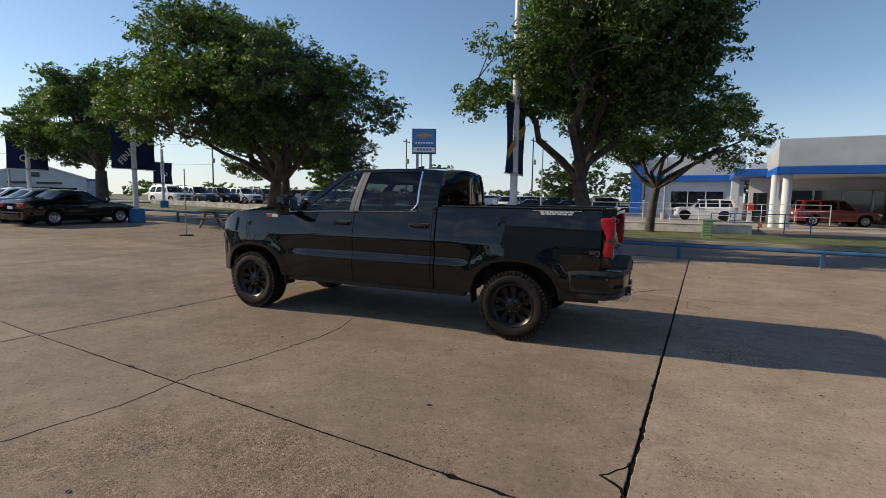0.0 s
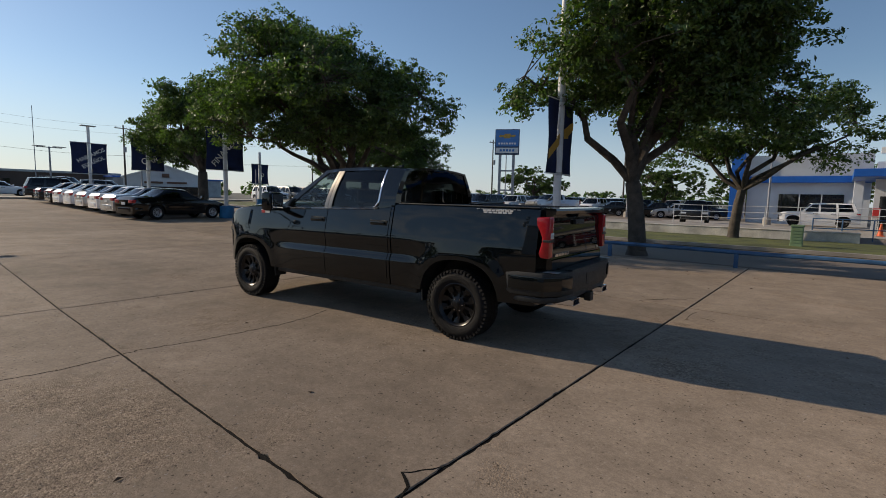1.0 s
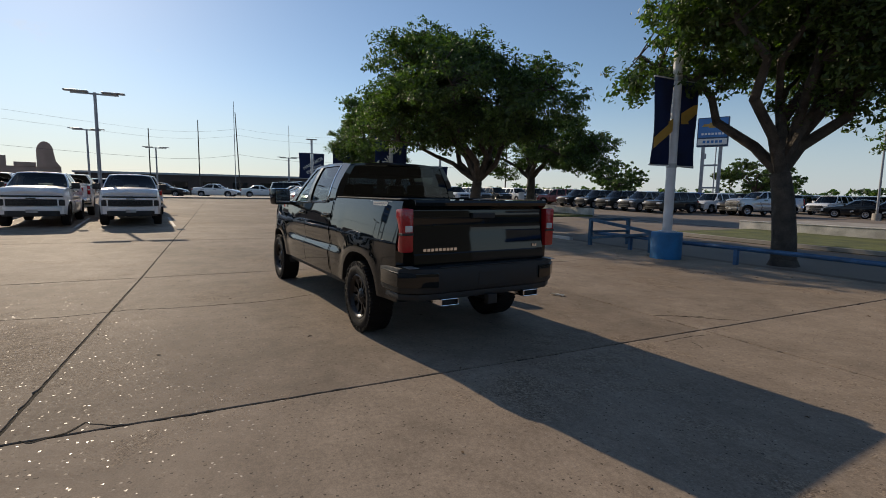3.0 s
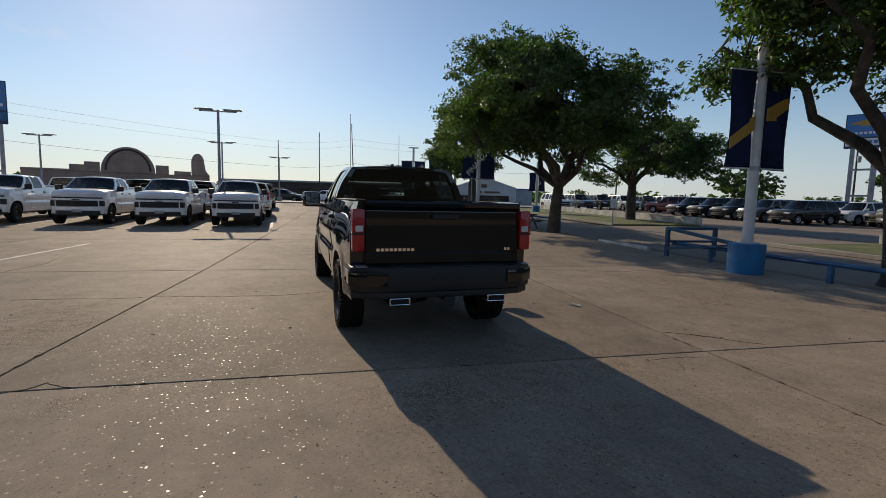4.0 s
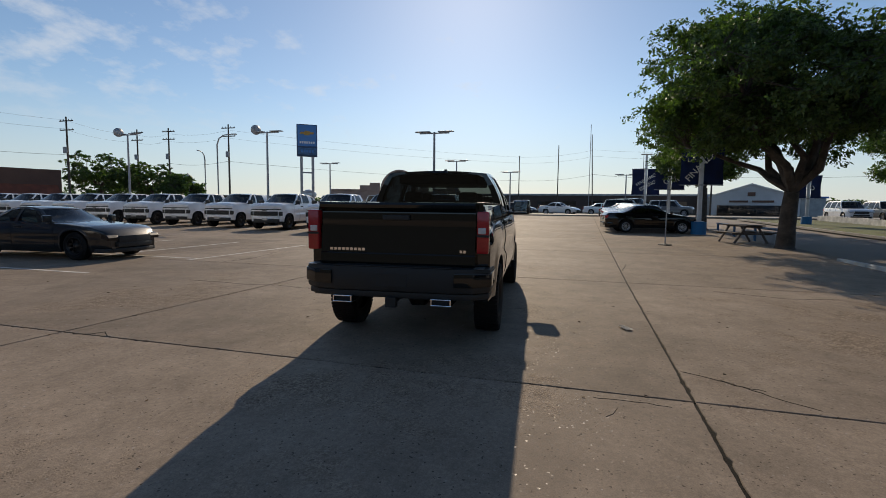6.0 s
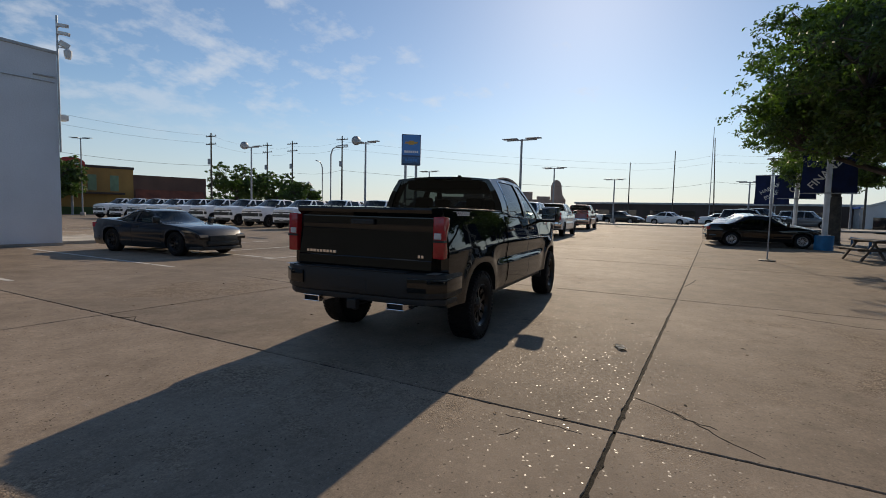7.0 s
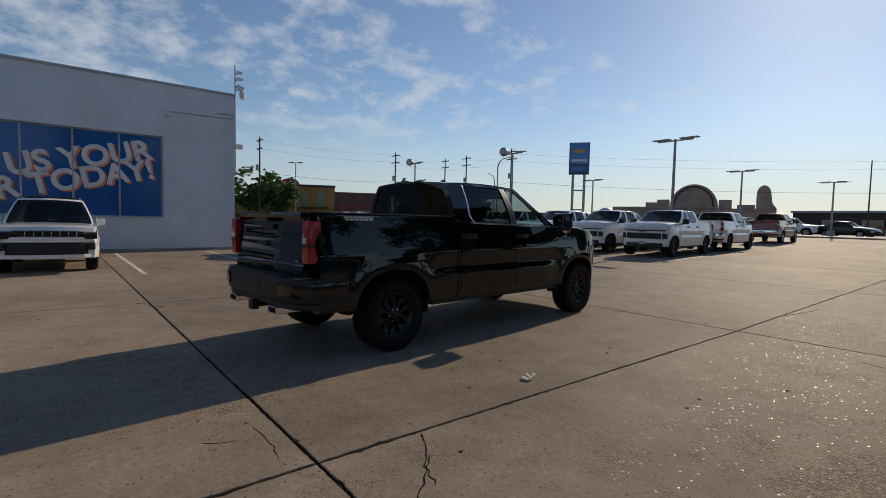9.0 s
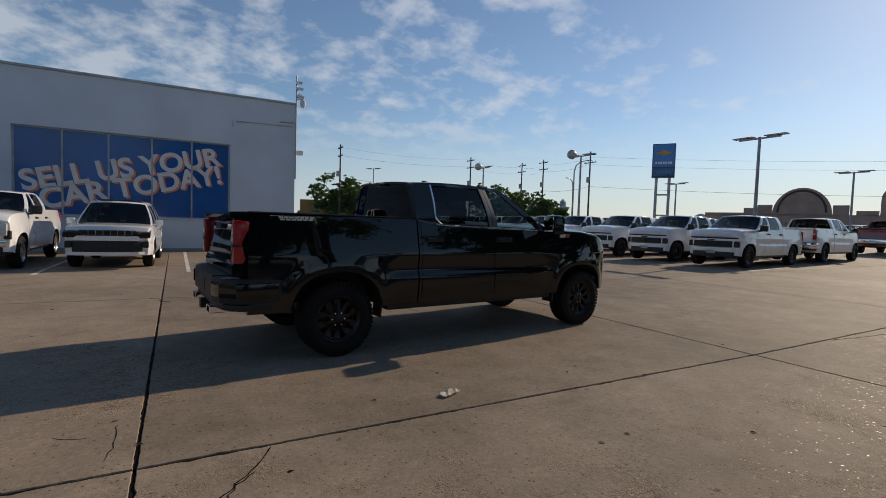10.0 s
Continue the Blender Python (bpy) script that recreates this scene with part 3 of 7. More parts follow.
class Shape:
    """The numbers of one vehicle body and the surface that they give."""

    def __init__(s, w, front, rear, wheels, r, arch, arch_h, sill, shoulder, taper_f, taper_r, crease, crown, tyre_w, track, tumble, pickup, top, back_base, roof_r, wind_base, roof_f, belt_w, roof_w, roof_z, roof_arc, roof_crown, bow_f, bow_r, v0, v1, back_v0, front_glass_from, splits):
        s.w, s.front, s.rear, s.wheels, s.r, s.arch, s.arch_h, s.sill = w, front, rear, wheels, r, arch, arch_h, sill
        s.shoulder, s.taper_f, s.taper_r, s.crease, s.crown, s.tyre_w, s.track, s.tumble = shoulder, taper_f, taper_r, crease, crown, tyre_w, track, tumble
        s.pickup, s.top, s.back_base, s.roof_r, s.wind_base, s.roof_f, s.belt_w, s.roof_w = pickup, top, back_base, roof_r, wind_base, roof_f, belt_w, roof_w
        s.roof_z, s.roof_arc, s.roof_crown, s.bow_f, s.bow_r, s.v0, s.v1, s.back_v0 = roof_z, roof_arc, roof_crown, bow_f, bow_r, v0, v1, back_v0
        s.front_glass_from, s.splits = front_glass_from, splits

    def plan(s, x):
        f = max(0, (x - s.front + 0.9) / 0.9) ** 2.2 * s.taper_f
        r = max(0, (s.rear + 0.8 - x) / 0.8) ** 2.2 * s.taper_r
        return s.w - f - r

    def y(s, x, z):
        top = max(0.3, s.shoulder - 0.45)
        y = s.plan(x)
        if s.pickup:
            # leaning upper side, undercut middle, an upturned facet low on the doors, swollen wheel arches
            k = min(1, max(0, (1.28 - x) / 0.35)) * min(1, max(0, (x + 1.30) / 0.10))
            y += lerp(broken(PLAIN_SIDE, z), broken(DOOR_SIDE, z), k)
            for xw in s.wheels:
                d = (abs(x - xw) ** 2.5 + (max(0, z - s.r) / s.arch_h) ** 2.5) ** 0.4
                e = min(1, max(0, (d - s.arch - 0.05) / 0.13))
                y += 0.020 * (1 - e * e * (3 - 2 * e))
            return y
        if z > 0.72:
            y -= s.tumble * ((z - 0.72) / max(0.2, s.shoulder - 0.72)) ** 2
        if z < 0.55:
            y -= 0.07 * ((0.55 - z) / 0.25) ** 2 * 0.6
        y -= s.crease * math.exp(-((z - top) / 0.07) ** 2)
        return y

    def low(s, x):
        z = s.sill
        for xw in s.wheels:
            d = abs(x - xw)
            if d < s.arch:
                z = max(z, s.r + max(0, s.arch ** 2.5 - d ** 2.5) ** 0.4 * s.arch_h)
        return z

    def stations(s, a, b, step=0.16):
        xs = {round(a, 4), round(b, 4)}
        n = max(2, round((b - a) / step))
        xs |= {round(lerp(a, b, i / n), 4) for i in range(n + 1)}
        for xw in s.wheels:
            for i in range(13):
                xs.add(round(xw - s.arch * math.cos(math.pi * i / 12), 4))
            xs |= {round(xw - s.arch - 0.003, 4), round(xw + s.arch + 0.003, 4)}
        return sorted(x for x in xs if a - 1e-6 <= x <= b + 1e-6)


SIDE = (0, 0.06, 0.14, 0.24, 0.36, 0.48, 0.6, 0.72, 0.84, 0.93, 1.0)


def body_loft(s, a, b, tail):
    """The lower body from station a to b; tail(x, y, zt) ends each half section on the centre line."""
    bm = bmesh.new()
    rows = []
    for x in s.stations(a, b, 0.085 if s.pickup else 0.16):
        zl, zt = s.low(x), curve_at(s.top, x)
        half = []
        if s.pickup:
            zs = [min(max(q, zl + 0.005 * i), zt - 0.04) for i, q in enumerate(LEVELS)] + [zt - 0.035]
        else:
            zs = [lerp(zl, zt - 0.035, f) for f in SIDE]
        for z in zs:
            half.append((x, s.y(x, z), z))
        half += tail(x, s.y(x, zt - 0.035), zt)
        rows.append([(px, -py, pz) for px, py, pz in half] + [p for p in half[::-1][1:]])
    vs = grid(bm, rows)
    bm.faces.new(vs[0][::-1]), bm.faces.new(vs[-1])
    # the nose bows back towards its corners
    for v in bm.verts:
        k = max(0, (v.co.x - s.front + 0.45) / 0.45)
        v.co.x -= 0.16 * k * k * min(1, abs(v.co.y) / s.w) ** 2.2
    bmesh.ops.recalc_face_normals(bm, faces=bm.faces)
    return bm


def closed_top(s):
    return lambda x, y, zt: [(x, y - 0.012, zt - 0.012), (x, y - 0.05, zt), (x, y * 0.6, zt + s.crown * 0.75), (x, 0, zt + s.crown)]


def cab_surface(s):
    """Functions of the glasshouse: side(u, v), front(c, v), back(c, v), roof(c, u)."""
    def zb(x):
        return curve_at(s.top, x) - 0.03

    def zr(x):
        h = (s.roof_f - s.roof_r) / 2
        return s.roof_z + s.roof_arc * (1 - ((x - (s.roof_f + s.roof_r) / 2) / h) ** 2)

    def ends(v):
        e = v + 0.10 * math.sin(math.pi * v) * 0.5
        return lerp(s.back_base, s.roof_r, e), lerp(s.wind_base, s.roof_f, e)

    def wide(v):
        return lerp(s.belt_w, s.roof_w, v ** 1.25) + 0.02 * math.sin(math.pi * v)

    def side(x, v):
        xr, xf = ends(v)
        xx = min(max(x, xr), xf)
        return Vector((xx, wide(v), lerp(zb(xx), zr(xx), v)))

    def front(c, v):
        xf = ends(v)[1]
        return Vector((xf + s.bow_f * (1 - c * c), c * wide(v), lerp(zb(xf) + s.crown * (1 - c * c) * 0.9, zr(xf) + s.roof_crown * (1 - c * c), v)))

    def back(c, v):
        xr = ends(v)[0]
        return Vector((xr - s.bow_r * (1 - c * c), c * wide(v), lerp(zb(xr) + (0 if s.pickup else s.crown * (1 - c * c) * 0.9), zr(xr) + s.roof_crown * (1 - c * c), v)))

    def roof(c, u):
        a, b = back(c, 1.0), front(c, 1.0)
        x = lerp(a.x, b.x, u)
        xm = lerp(s.roof_r, s.roof_f, u)
        return Vector((x, c * wide(1.0), zr(xm) + s.roof_crown * (1 - c * c)))
    return side, front, back, roof, ends


def cab(s, parent, paint, glass_f, glass_r, trim=None):
    """Roof, pillars and panes. s.splits: (x at the belt, x at the roof, kind) from rear to front; kind g is a pane, p a pillar."""
    side, front, back, roof, ends = cab_surface(s)
    bm = bmesh.new()
    V0, V1 = s.v0, s.v1
    vrows = [0, V0] + [lerp(V0, V1, i / 5) for i in range(1, 6)] + [1.0]
    panes = []
    for sg in (1, -1):
        pts = s.splits
        for i in range(len(pts) - 1):
            (b0, t0, _), (b1, t1, kind) = pts[i], pts[i + 1]
            for j in range(len(vrows) - 1):
                if kind == "g" and 1 <= j <= 5:
                    continue
                rows = []
                for v in (vrows[j], vrows[j + 1]):
                    r = []
                    for q in range(5):
                        p = side(lerp(lerp(b0, b1, q / 4), lerp(t0, t1, q / 4), v), v)
                        r.append((p.x, sg * p.y, p.z))
                    rows.append(r)
                grid(bm, rows, flip=sg < 0)
            if kind == "g":
                gm = bmesh.new()
                rows = []
                for j in range(7):
                    v = lerp(V0, V1, j / 6)
                    r = []
                    for q in range(7):
                        p = side(lerp(lerp(b0, b1, q / 6), lerp(t0, t1, q / 6), v), v)
                        r.append((p.x, sg * (p.y - 0.012), p.z))
                    rows.append(r)
                grid(gm, rows, flip=sg < 0)
                mid = (b0 + b1) / 2
                panes.append(("side_window", gm, glass_f if mid > s.front_glass_from else glass_r))
                # reveal round the opening
                loop = [(lerp(b0, t0, v), v) for v in [lerp(V0, V1, k / 6) for k in range(7)]]
                loop2 = [(lerp(b1, t1, v), v) for v in [lerp(V0, V1, k / 6) for k in range(7)]]
                for lp in (loop, loop2, [(lerp(lerp(b0, b1, k / 6), lerp(t0, t1, k / 6), V0), V0) for k in range(7)], [(lerp(lerp(b0, b1, k / 6), lerp(t0, t1, k / 6), V1), V1) for k in range(7)]):
                    o, n_ = [], []
                    for x, v in lp:
                        p = side(x, v)
                        o.append((p.x, sg * p.y, p.z))
                        n_.append((p.x, sg * (p.y - 0.03), p.z))
                    grid(bm, [o, n_])
    cs = [lerp(-1, 1, i / 10) for i in range(11)]
    edge = 0.90 if s.pickup else 0.86
    for fn, lo, hi in ((back, s.back_v0, 0.94), (front, 0.04, 0.94)):
        vr = [0, lo] + [lerp(lo, hi, i / 4) for i in range(1, 5)] + [1.0]
        ee = edge if fn is back else 0.95
        cc = [-1, -ee] + [lerp(-ee, ee, i / 8) for i in range(1, 8)] + [ee, 1]
        gm = bmesh.new()
        for j in range(len(vr) - 1):
            for i in range(len(cc) - 1):
                ps = [fn(cc[i], vr[j]), fn(cc[i + 1], vr[j]), fn(cc[i + 1], vr[j + 1]), fn(cc[i], vr[j + 1])]
                if 1 <= j <= 4 and 1 <= i <= len(cc) - 3:
                    off = Vector((0.012 if fn is back else -0.012, 0, 0))
                    gm.faces.new([gm.verts.new(p + off) for p in ps])
                else:
                    bm.faces.new([bm.verts.new(p) for p in ps])
        bmesh.ops.remove_doubles(gm, verts=gm.verts, dist=1e-4)
        panes.append(("rear_window" if fn is back else "windscreen", gm, glass_r if fn is back else glass_f))
    grid(bm, [[roof(c, u / 8) for c in cs] for u in range(9)])
    bmesh.ops.remove_doubles(bm, verts=bm.verts, dist=2e-3)
    bmesh.ops.recalc_face_normals(bm, faces=bm.faces)
    part("cab", bm, paint, parent, smooth=32)
    for nm, gm, g in panes:
        part(nm, gm, g, parent, smooth=60)


def arch_parts(s, parent, material="plastic", lip=0.0, lip_mat=None):
    """Dark liners inside the wheel openings and, where lip is set, a raised flare round them."""
    for xw in s.wheels:
        for sg in (1, -1):
            bm = bmesh.new()
            rows = [[], []]
            for i in range(19):
                a = math.pi * i / 18
                x = xw + s.arch * math.cos(a)
                z = s.r + max(0, s.arch ** 2.5 - abs(x - xw) ** 2.5) ** 0.4 * s.arch_h
                if i in (0, 18):
                    z = s.sill
                y = s.y(x, max(z, s.sill))
                rows[0].append((x, sg * (y - 0.004), z))
                rows[1].append((x, sg * (s.w - 0.42), z))
            grid(bm, rows)
            bmesh.ops.recalc_face_normals(bm, faces=bm.faces)
            part("wheel_liner", bm, material, parent, smooth=60)
            if lip:
                bm = bmesh.new()
                out = []
                for i in range(25):
                    a = math.radians(lerp(-12, 192, i / 24))
                    ring = []
                    for dr, dy in ((0.0, -0.01), (0.0, lip), (0.018, lip * 1.1), (0.04, lip * 0.6), (0.055, -0.004)):
                        rr = s.arch + dr
                        x = xw + rr * math.cos(a)
                        d = min(rr, abs(x - xw))
                        z = s.r + (max(0, rr ** 2.5 - d ** 2.5) ** 0.4 * s.arch_h if math.sin(a) > 0 else rr * math.sin(a))
                        z = max(s.sill - 0.02, z)
                        ring.append((x, sg * (s.y(x, max(z, s.sill)) + dy), z))
                    out.append(ring)
                grid(bm, out)
                bmesh.ops.recalc_face_normals(bm, faces=bm.faces)
                part("arch_flare", bm, lip_mat, parent, smooth=50)


def rim_mesh(rr, w, spokes, split, n=32, thick=True):
    """A dished wheel whose face is one skin with windows between the spokes; the outer face looks to +y."""
    m = 10
    N = spokes * m
    rows = [(0.030, 0.016), (0.060, 0.024), (rr * 0.36, 0.042), (rr * 0.62, 0.046), (rr - 0.038, 0.034), (rr - 0.022, 0.010), (rr - 0.010, 0.0), (rr, 0.006), (rr, w - 0.01)]
    solid = {2: (2, 3, 4, 5, 6, 7), 3: (1, 2, 3, 6, 7, 8) if split else (3, 4, 5, 6)} if split else {2: (3, 4, 5, 6), 3: (3, 4, 5, 6)}
    if split:
        solid[2] = (2, 3, 6, 7)
    bm = bmesh.new()
    vs = []
    for j, (r, d) in enumerate(rows):
        ring = []
        for i in range(N):
            k = i % m
            a = i + (0.0 if j != 4 or not split else (-0.55 if k <= 4 else 0.55) * (0 < k < m))
            ang = 2 * math.pi * a / N
            dip = 0.012 if j in (3,) and k in (0, 9) else 0.0
            ring.append(bm.verts.new((r * math.cos(ang), w / 2 - d - dip, r * math.sin(ang))))
        vs.append(ring)
    bm.faces.new(vs[0])
    for j in range(len(rows) - 1):
        for i in range(N):
            if j in solid and (i % m) not in solid[j]:
                continue
            k = (i + 1) % N
            bm.faces.new((vs[j][i], vs[j][k], vs[j + 1][k], vs[j + 1][i]))
    bmesh.ops.recalc_face_normals(bm, faces=bm.faces)
    if thick:
        bmesh.ops.solidify(bm, geom=bm.faces[:], thickness=0.016)
    bmesh.ops.recalc_face_normals(bm, faces=bm.faces)
    return bm


def tyre_mesh(r, rr, w, n=40, lugs=0):
    h = w / 2
    bm = lathe([(rr - 0.01, -h + 0.02), (rr + 0.01, -h + 0.008), (lerp(rr, r, 0.45), -h - 0.006), (r - 0.045, -h + 0.006), (r - 0.008, -h + 0.03), (r - 0.006, -h * 0.5), (r - 0.004, 0),
                (r - 0.006, h * 0.5), (r - 0.008, h - 0.03), (r - 0.045, h - 0.006), (lerp(rr, r, 0.45), h + 0.006), (rr + 0.01, h - 0.008), (rr - 0.01, h - 0.02)], n)
    for f in [f for f in bm.faces if len(f.verts) > 4]:
        bm.faces.remove(f)
    for i in range(lugs):
        for sg in (1, -1):
            a = 2 * math.pi * (i + 0.25 * sg) / lugs
            long = 0.042 if i % 2 else 0.026
            m = Matrix.Rotation(-a, 4, "Y")
            box(bm, r - 0.018, r - 0.001, sg * h * 0.28, sg * (h - 0.012), -0.0175, 0.0175, 0, m)
            box(bm, r - long - 0.005, r - 0.004, sg * (h - 0.03), sg * (h - 0.001), -0.013, 0.013, 0, m)
        m = Matrix.Rotation(-2 * math.pi * (i + 0.5) / lugs, 4, "Y")
        box(bm, r - 0.02, r - 0.001, -h * 0.22, h * 0.22, -0.021, 0.021, 0, m @ Matrix.Rotation(0.35, 4, "X"))
    return bm


def wheels(s, parent, rim="rim_black", spokes=5, split=0.16, rim_r=None, lugs=0, n=36):
    rr = rim_r or s.r * 0.64
    rim_me = tyre_me = disc_me = nut_me = None
    for xw in s.wheels:
        for sg in (1, -1):
            m = pose(xw, sg * (s.track if sg > 0 else s.track), s.r, 0, 0, 0 if sg > 0 else 180)
            if rim_me is None:
                a = part("wheel", rim_mesh(rr, s.tyre_w * 0.92, spokes, split, thick=s.pickup), rim, parent, smooth=35)
                b = part("tyre", tyre_mesh(s.r, rr, s.tyre_w, n, lugs), "rubber", a, smooth=40)
                d = part("brake_disc", lathe([(0.0, 0.02), (rr * 0.62, 0.02), (rr * 0.62, -0.005), (rr * 0.66, -0.03), (rr - 0.02, -0.05), (0.0, -0.055)], 24), "plastic", a, smooth=40)
                rim_me, tyre_me, disc_me = a.data, b.data, d.data
                if lugs:
                    nut_me = part("lug_nut", lathe([(0.0, 0.014), (0.007, 0.013), (0.0095, 0.0), (0.0095, -0.02)], 8), "chrome", a).data
            else:
                a, b, d = new("wheel", rim_me), new("tyre", tyre_me), new("brake_disc", disc_me)
                a.parent, b.parent, d.parent = parent, a, a
            if lugs:
                nuts = [o for o in a.children if o.name.startswith("lug_nut")]
                for k in range(6):
                    o = nuts[0] if k == 0 and nuts else new("lug_nut", nut_me)
                    o.parent = a
                    o.matrix_basis = pose(0.068 * math.cos(math.pi * k / 3), s.tyre_w * 0.46 - 0.030, 0.068 * math.sin(math.pi * k / 3))
                part("centre_cap", lathe([(0.0, 0.004), (0.026, 0.002), (0.030, -0.01)], 16, pose(0, s.tyre_w * 0.46 - 0.014, 0)), "rim_black", a, smooth=40)
            a.matrix_basis = m


def chassis(s, parent, hw=None):
    bm = boxed(s.rear + 0.25, s.front - 0.25, -(s.w - 0.40), s.w - 0.40, s.sill + 0.02, s.shoulder - 0.28, 0.02)
    lo, hi = sorted(s.wheels)
    box(bm, lo + s.arch + 0.02, hi - s.arch - 0.02, -(s.w - 0.10), s.w - 0.10, s.sill + 0.01, s.shoulder - 0.25, 0.02)
    part("chassis", bm, "interior", parent)


def surface_panel(s, x0, x1, z0, z1, sg, proud=0.006, nx=7, nz=9, slant=0.0, fillet=0.0):
    """A skin panel that follows the body side, proud of it, with edges turned in. z0 may be a function of x."""
    bm = bmesh.new()
    rows = []
    if s.pickup:
        nx, nz = 14, len(LEVELS)
    for j in range(-1, nz + 2):
        r = []
        for i in range(-1, nx + 2):
            u, v = min(max(i / nx, 0), 1), min(max(j / nz, 0), 1)
            x = lerp(x0, x1, u) + slant * v
            lo = z0(x) if callable(z0) else z0
            hi = z1(x) if callable(z1) else z1
            z = lerp(lo, hi, v)
            if s.pickup:
                q = min(max(j, 0), nz)
                z = hi if q == nz else min(max(LEVELS[q], lo + 0.005 * q), hi - 0.005)
            turn = i in (-1, nx + 1) or j in (-1, nz + 1)
            r.append((x, sg * (s.y(x, z) + (-0.012 if turn else proud)), z))
        rows.append(r)
    grid(bm, rows, flip=sg > 0)
    bmesh.ops.remove_doubles(bm, verts=bm.verts, dist=1e-5)
    bmesh.ops.recalc_face_normals(bm, faces=bm.faces)
    return bm


def door_handle(parent, x, y, z, sg, material):
    bm = boxed(x - 0.11, x + 0.11, min(sg * (y + 0.012), sg * (y + 0.04)), max(sg * (y + 0.012), sg * (y + 0.04)), z - 0.017, z + 0.017, 0.008)
    box(bm, x - 0.10, x - 0.075, min(sg * (y - 0.005), sg * (y + 0.03)), max(sg * (y - 0.005), sg * (y + 0.03)), z - 0.014, z + 0.014)
    box(bm, x + 0.075, x + 0.10, min(sg * (y - 0.005), sg * (y + 0.03)), max(sg * (y - 0.005), sg * (y + 0.03)), z - 0.014, z + 0.014)
    part("door_handle", bm, material, parent, smooth=40)
    # no hollow is cut: a flat dark plate stands for the cup's shade
    part("handle_cup_shade", boxed(x - 0.135, x + 0.135, min(sg * (y + 0.002), sg * (y + 0.009)), max(sg * (y + 0.002), sg * (y + 0.009)), z - 0.045, z + 0.032, 0.002), "plastic", parent)


def wing_mirror(parent, x, y, z, sg, material, big=1.0):
    bm = boxed(-0.075 * big, 0.085 * big, -0.13 * big, 0.13 * big, -0.12 * big, 0.12 * big, 0.04 * big)
    bmesh.ops.transform(bm, matrix=pose(x, sg * (y + 0.20 * big), z + 0.03, 0, 0, sg * 14), verts=bm.verts)
    box(bm, x - 0.03, x + 0.05, min(sg * (y - 0.02), sg * (y + 0.12)), max(sg * (y - 0.02), sg * (y + 0.12)), z - 0.10, z - 0.04, 0.012)
    ob = part("wing_mirror", bm, material, parent, smooth=40)
    g = boxed(-0.082 * big, -0.074 * big, -0.105 * big, 0.105 * big, -0.095 * big, 0.095 * big, 0.002)
    bmesh.ops.transform(g, matrix=pose(x, sg * (y + 0.20 * big), z + 0.03, 0, 0, sg * 14), verts=g.verts)
    part("mirror_glass", g, "mirror", ob)


def seats(parent, xs, y, z0, z1, wide=0.5, material="interior"):
    for x in xs:
        for sg in (1, -1):
            bm = boxed(x - 0.1, x + 0.1, sg * y - wide / 2, sg * y + wide / 2, z0, z1, 0.06)
            box(bm, x - 0.02, x + 0.48, sg * y - wide / 2, sg * y + wide / 2, z0 - 0.1, z0 + 0.12, 0.05)
            box(bm, x - 0.09, x + 0.03, sg * y - 0.13, sg * y + 0.13, z1 + 0.05, z1 + 0.23, 0.045)
            box(bm, x - 0.04, x - 0.02, sg * y - 0.06, sg * y - 0.045, z1 - 0.02, z1 + 0.08)
            box(bm, x - 0.04, x - 0.02, sg * y + 0.045, sg * y + 0.06, z1 - 0.02, z1 + 0.08)
            part("seat", bm, material, parent, smooth=45)


PICKUP = dict(w=0.975, front=2.64, rear=-2.93, wheels=(1.8725, -1.8725), r=0.392, arch=0.505, arch_h=0.98, sill=0.50, shoulder=1.40, taper_f=0.11, taper_r=0.03,
              crease=0.020, crown=0.065, tyre_w=0.265, track=0.845, tumble=0.05, pickup=True,
              top=[(-3.0, 1.47), (-0.98, 1.475), (-0.6, 1.43), (1.0, 1.392), (1.25, 1.388), (1.95, 1.368), (2.33, 1.325), (2.55, 1.235), (2.65, 1.10)],
              back_base=-0.92, roof_r=-0.92, wind_base=1.28, roof_f=0.48, belt_w=0.888, roof_w=0.68, roof_z=1.895, roof_arc=0.03, roof_crown=0.035, bow_f=0.16, bow_r=0.03,
              v0=0.05, v1=0.92, back_v0=0.07, front_glass_from=0.2,
              splits=[(-0.92, -0.92, ""), (-0.665, -0.64, "p"), (0.17, 0.09, "g"), (0.31, 0.20, "p"), (1.06, 0.36, "g"), (1.28, 0.48, "p")])


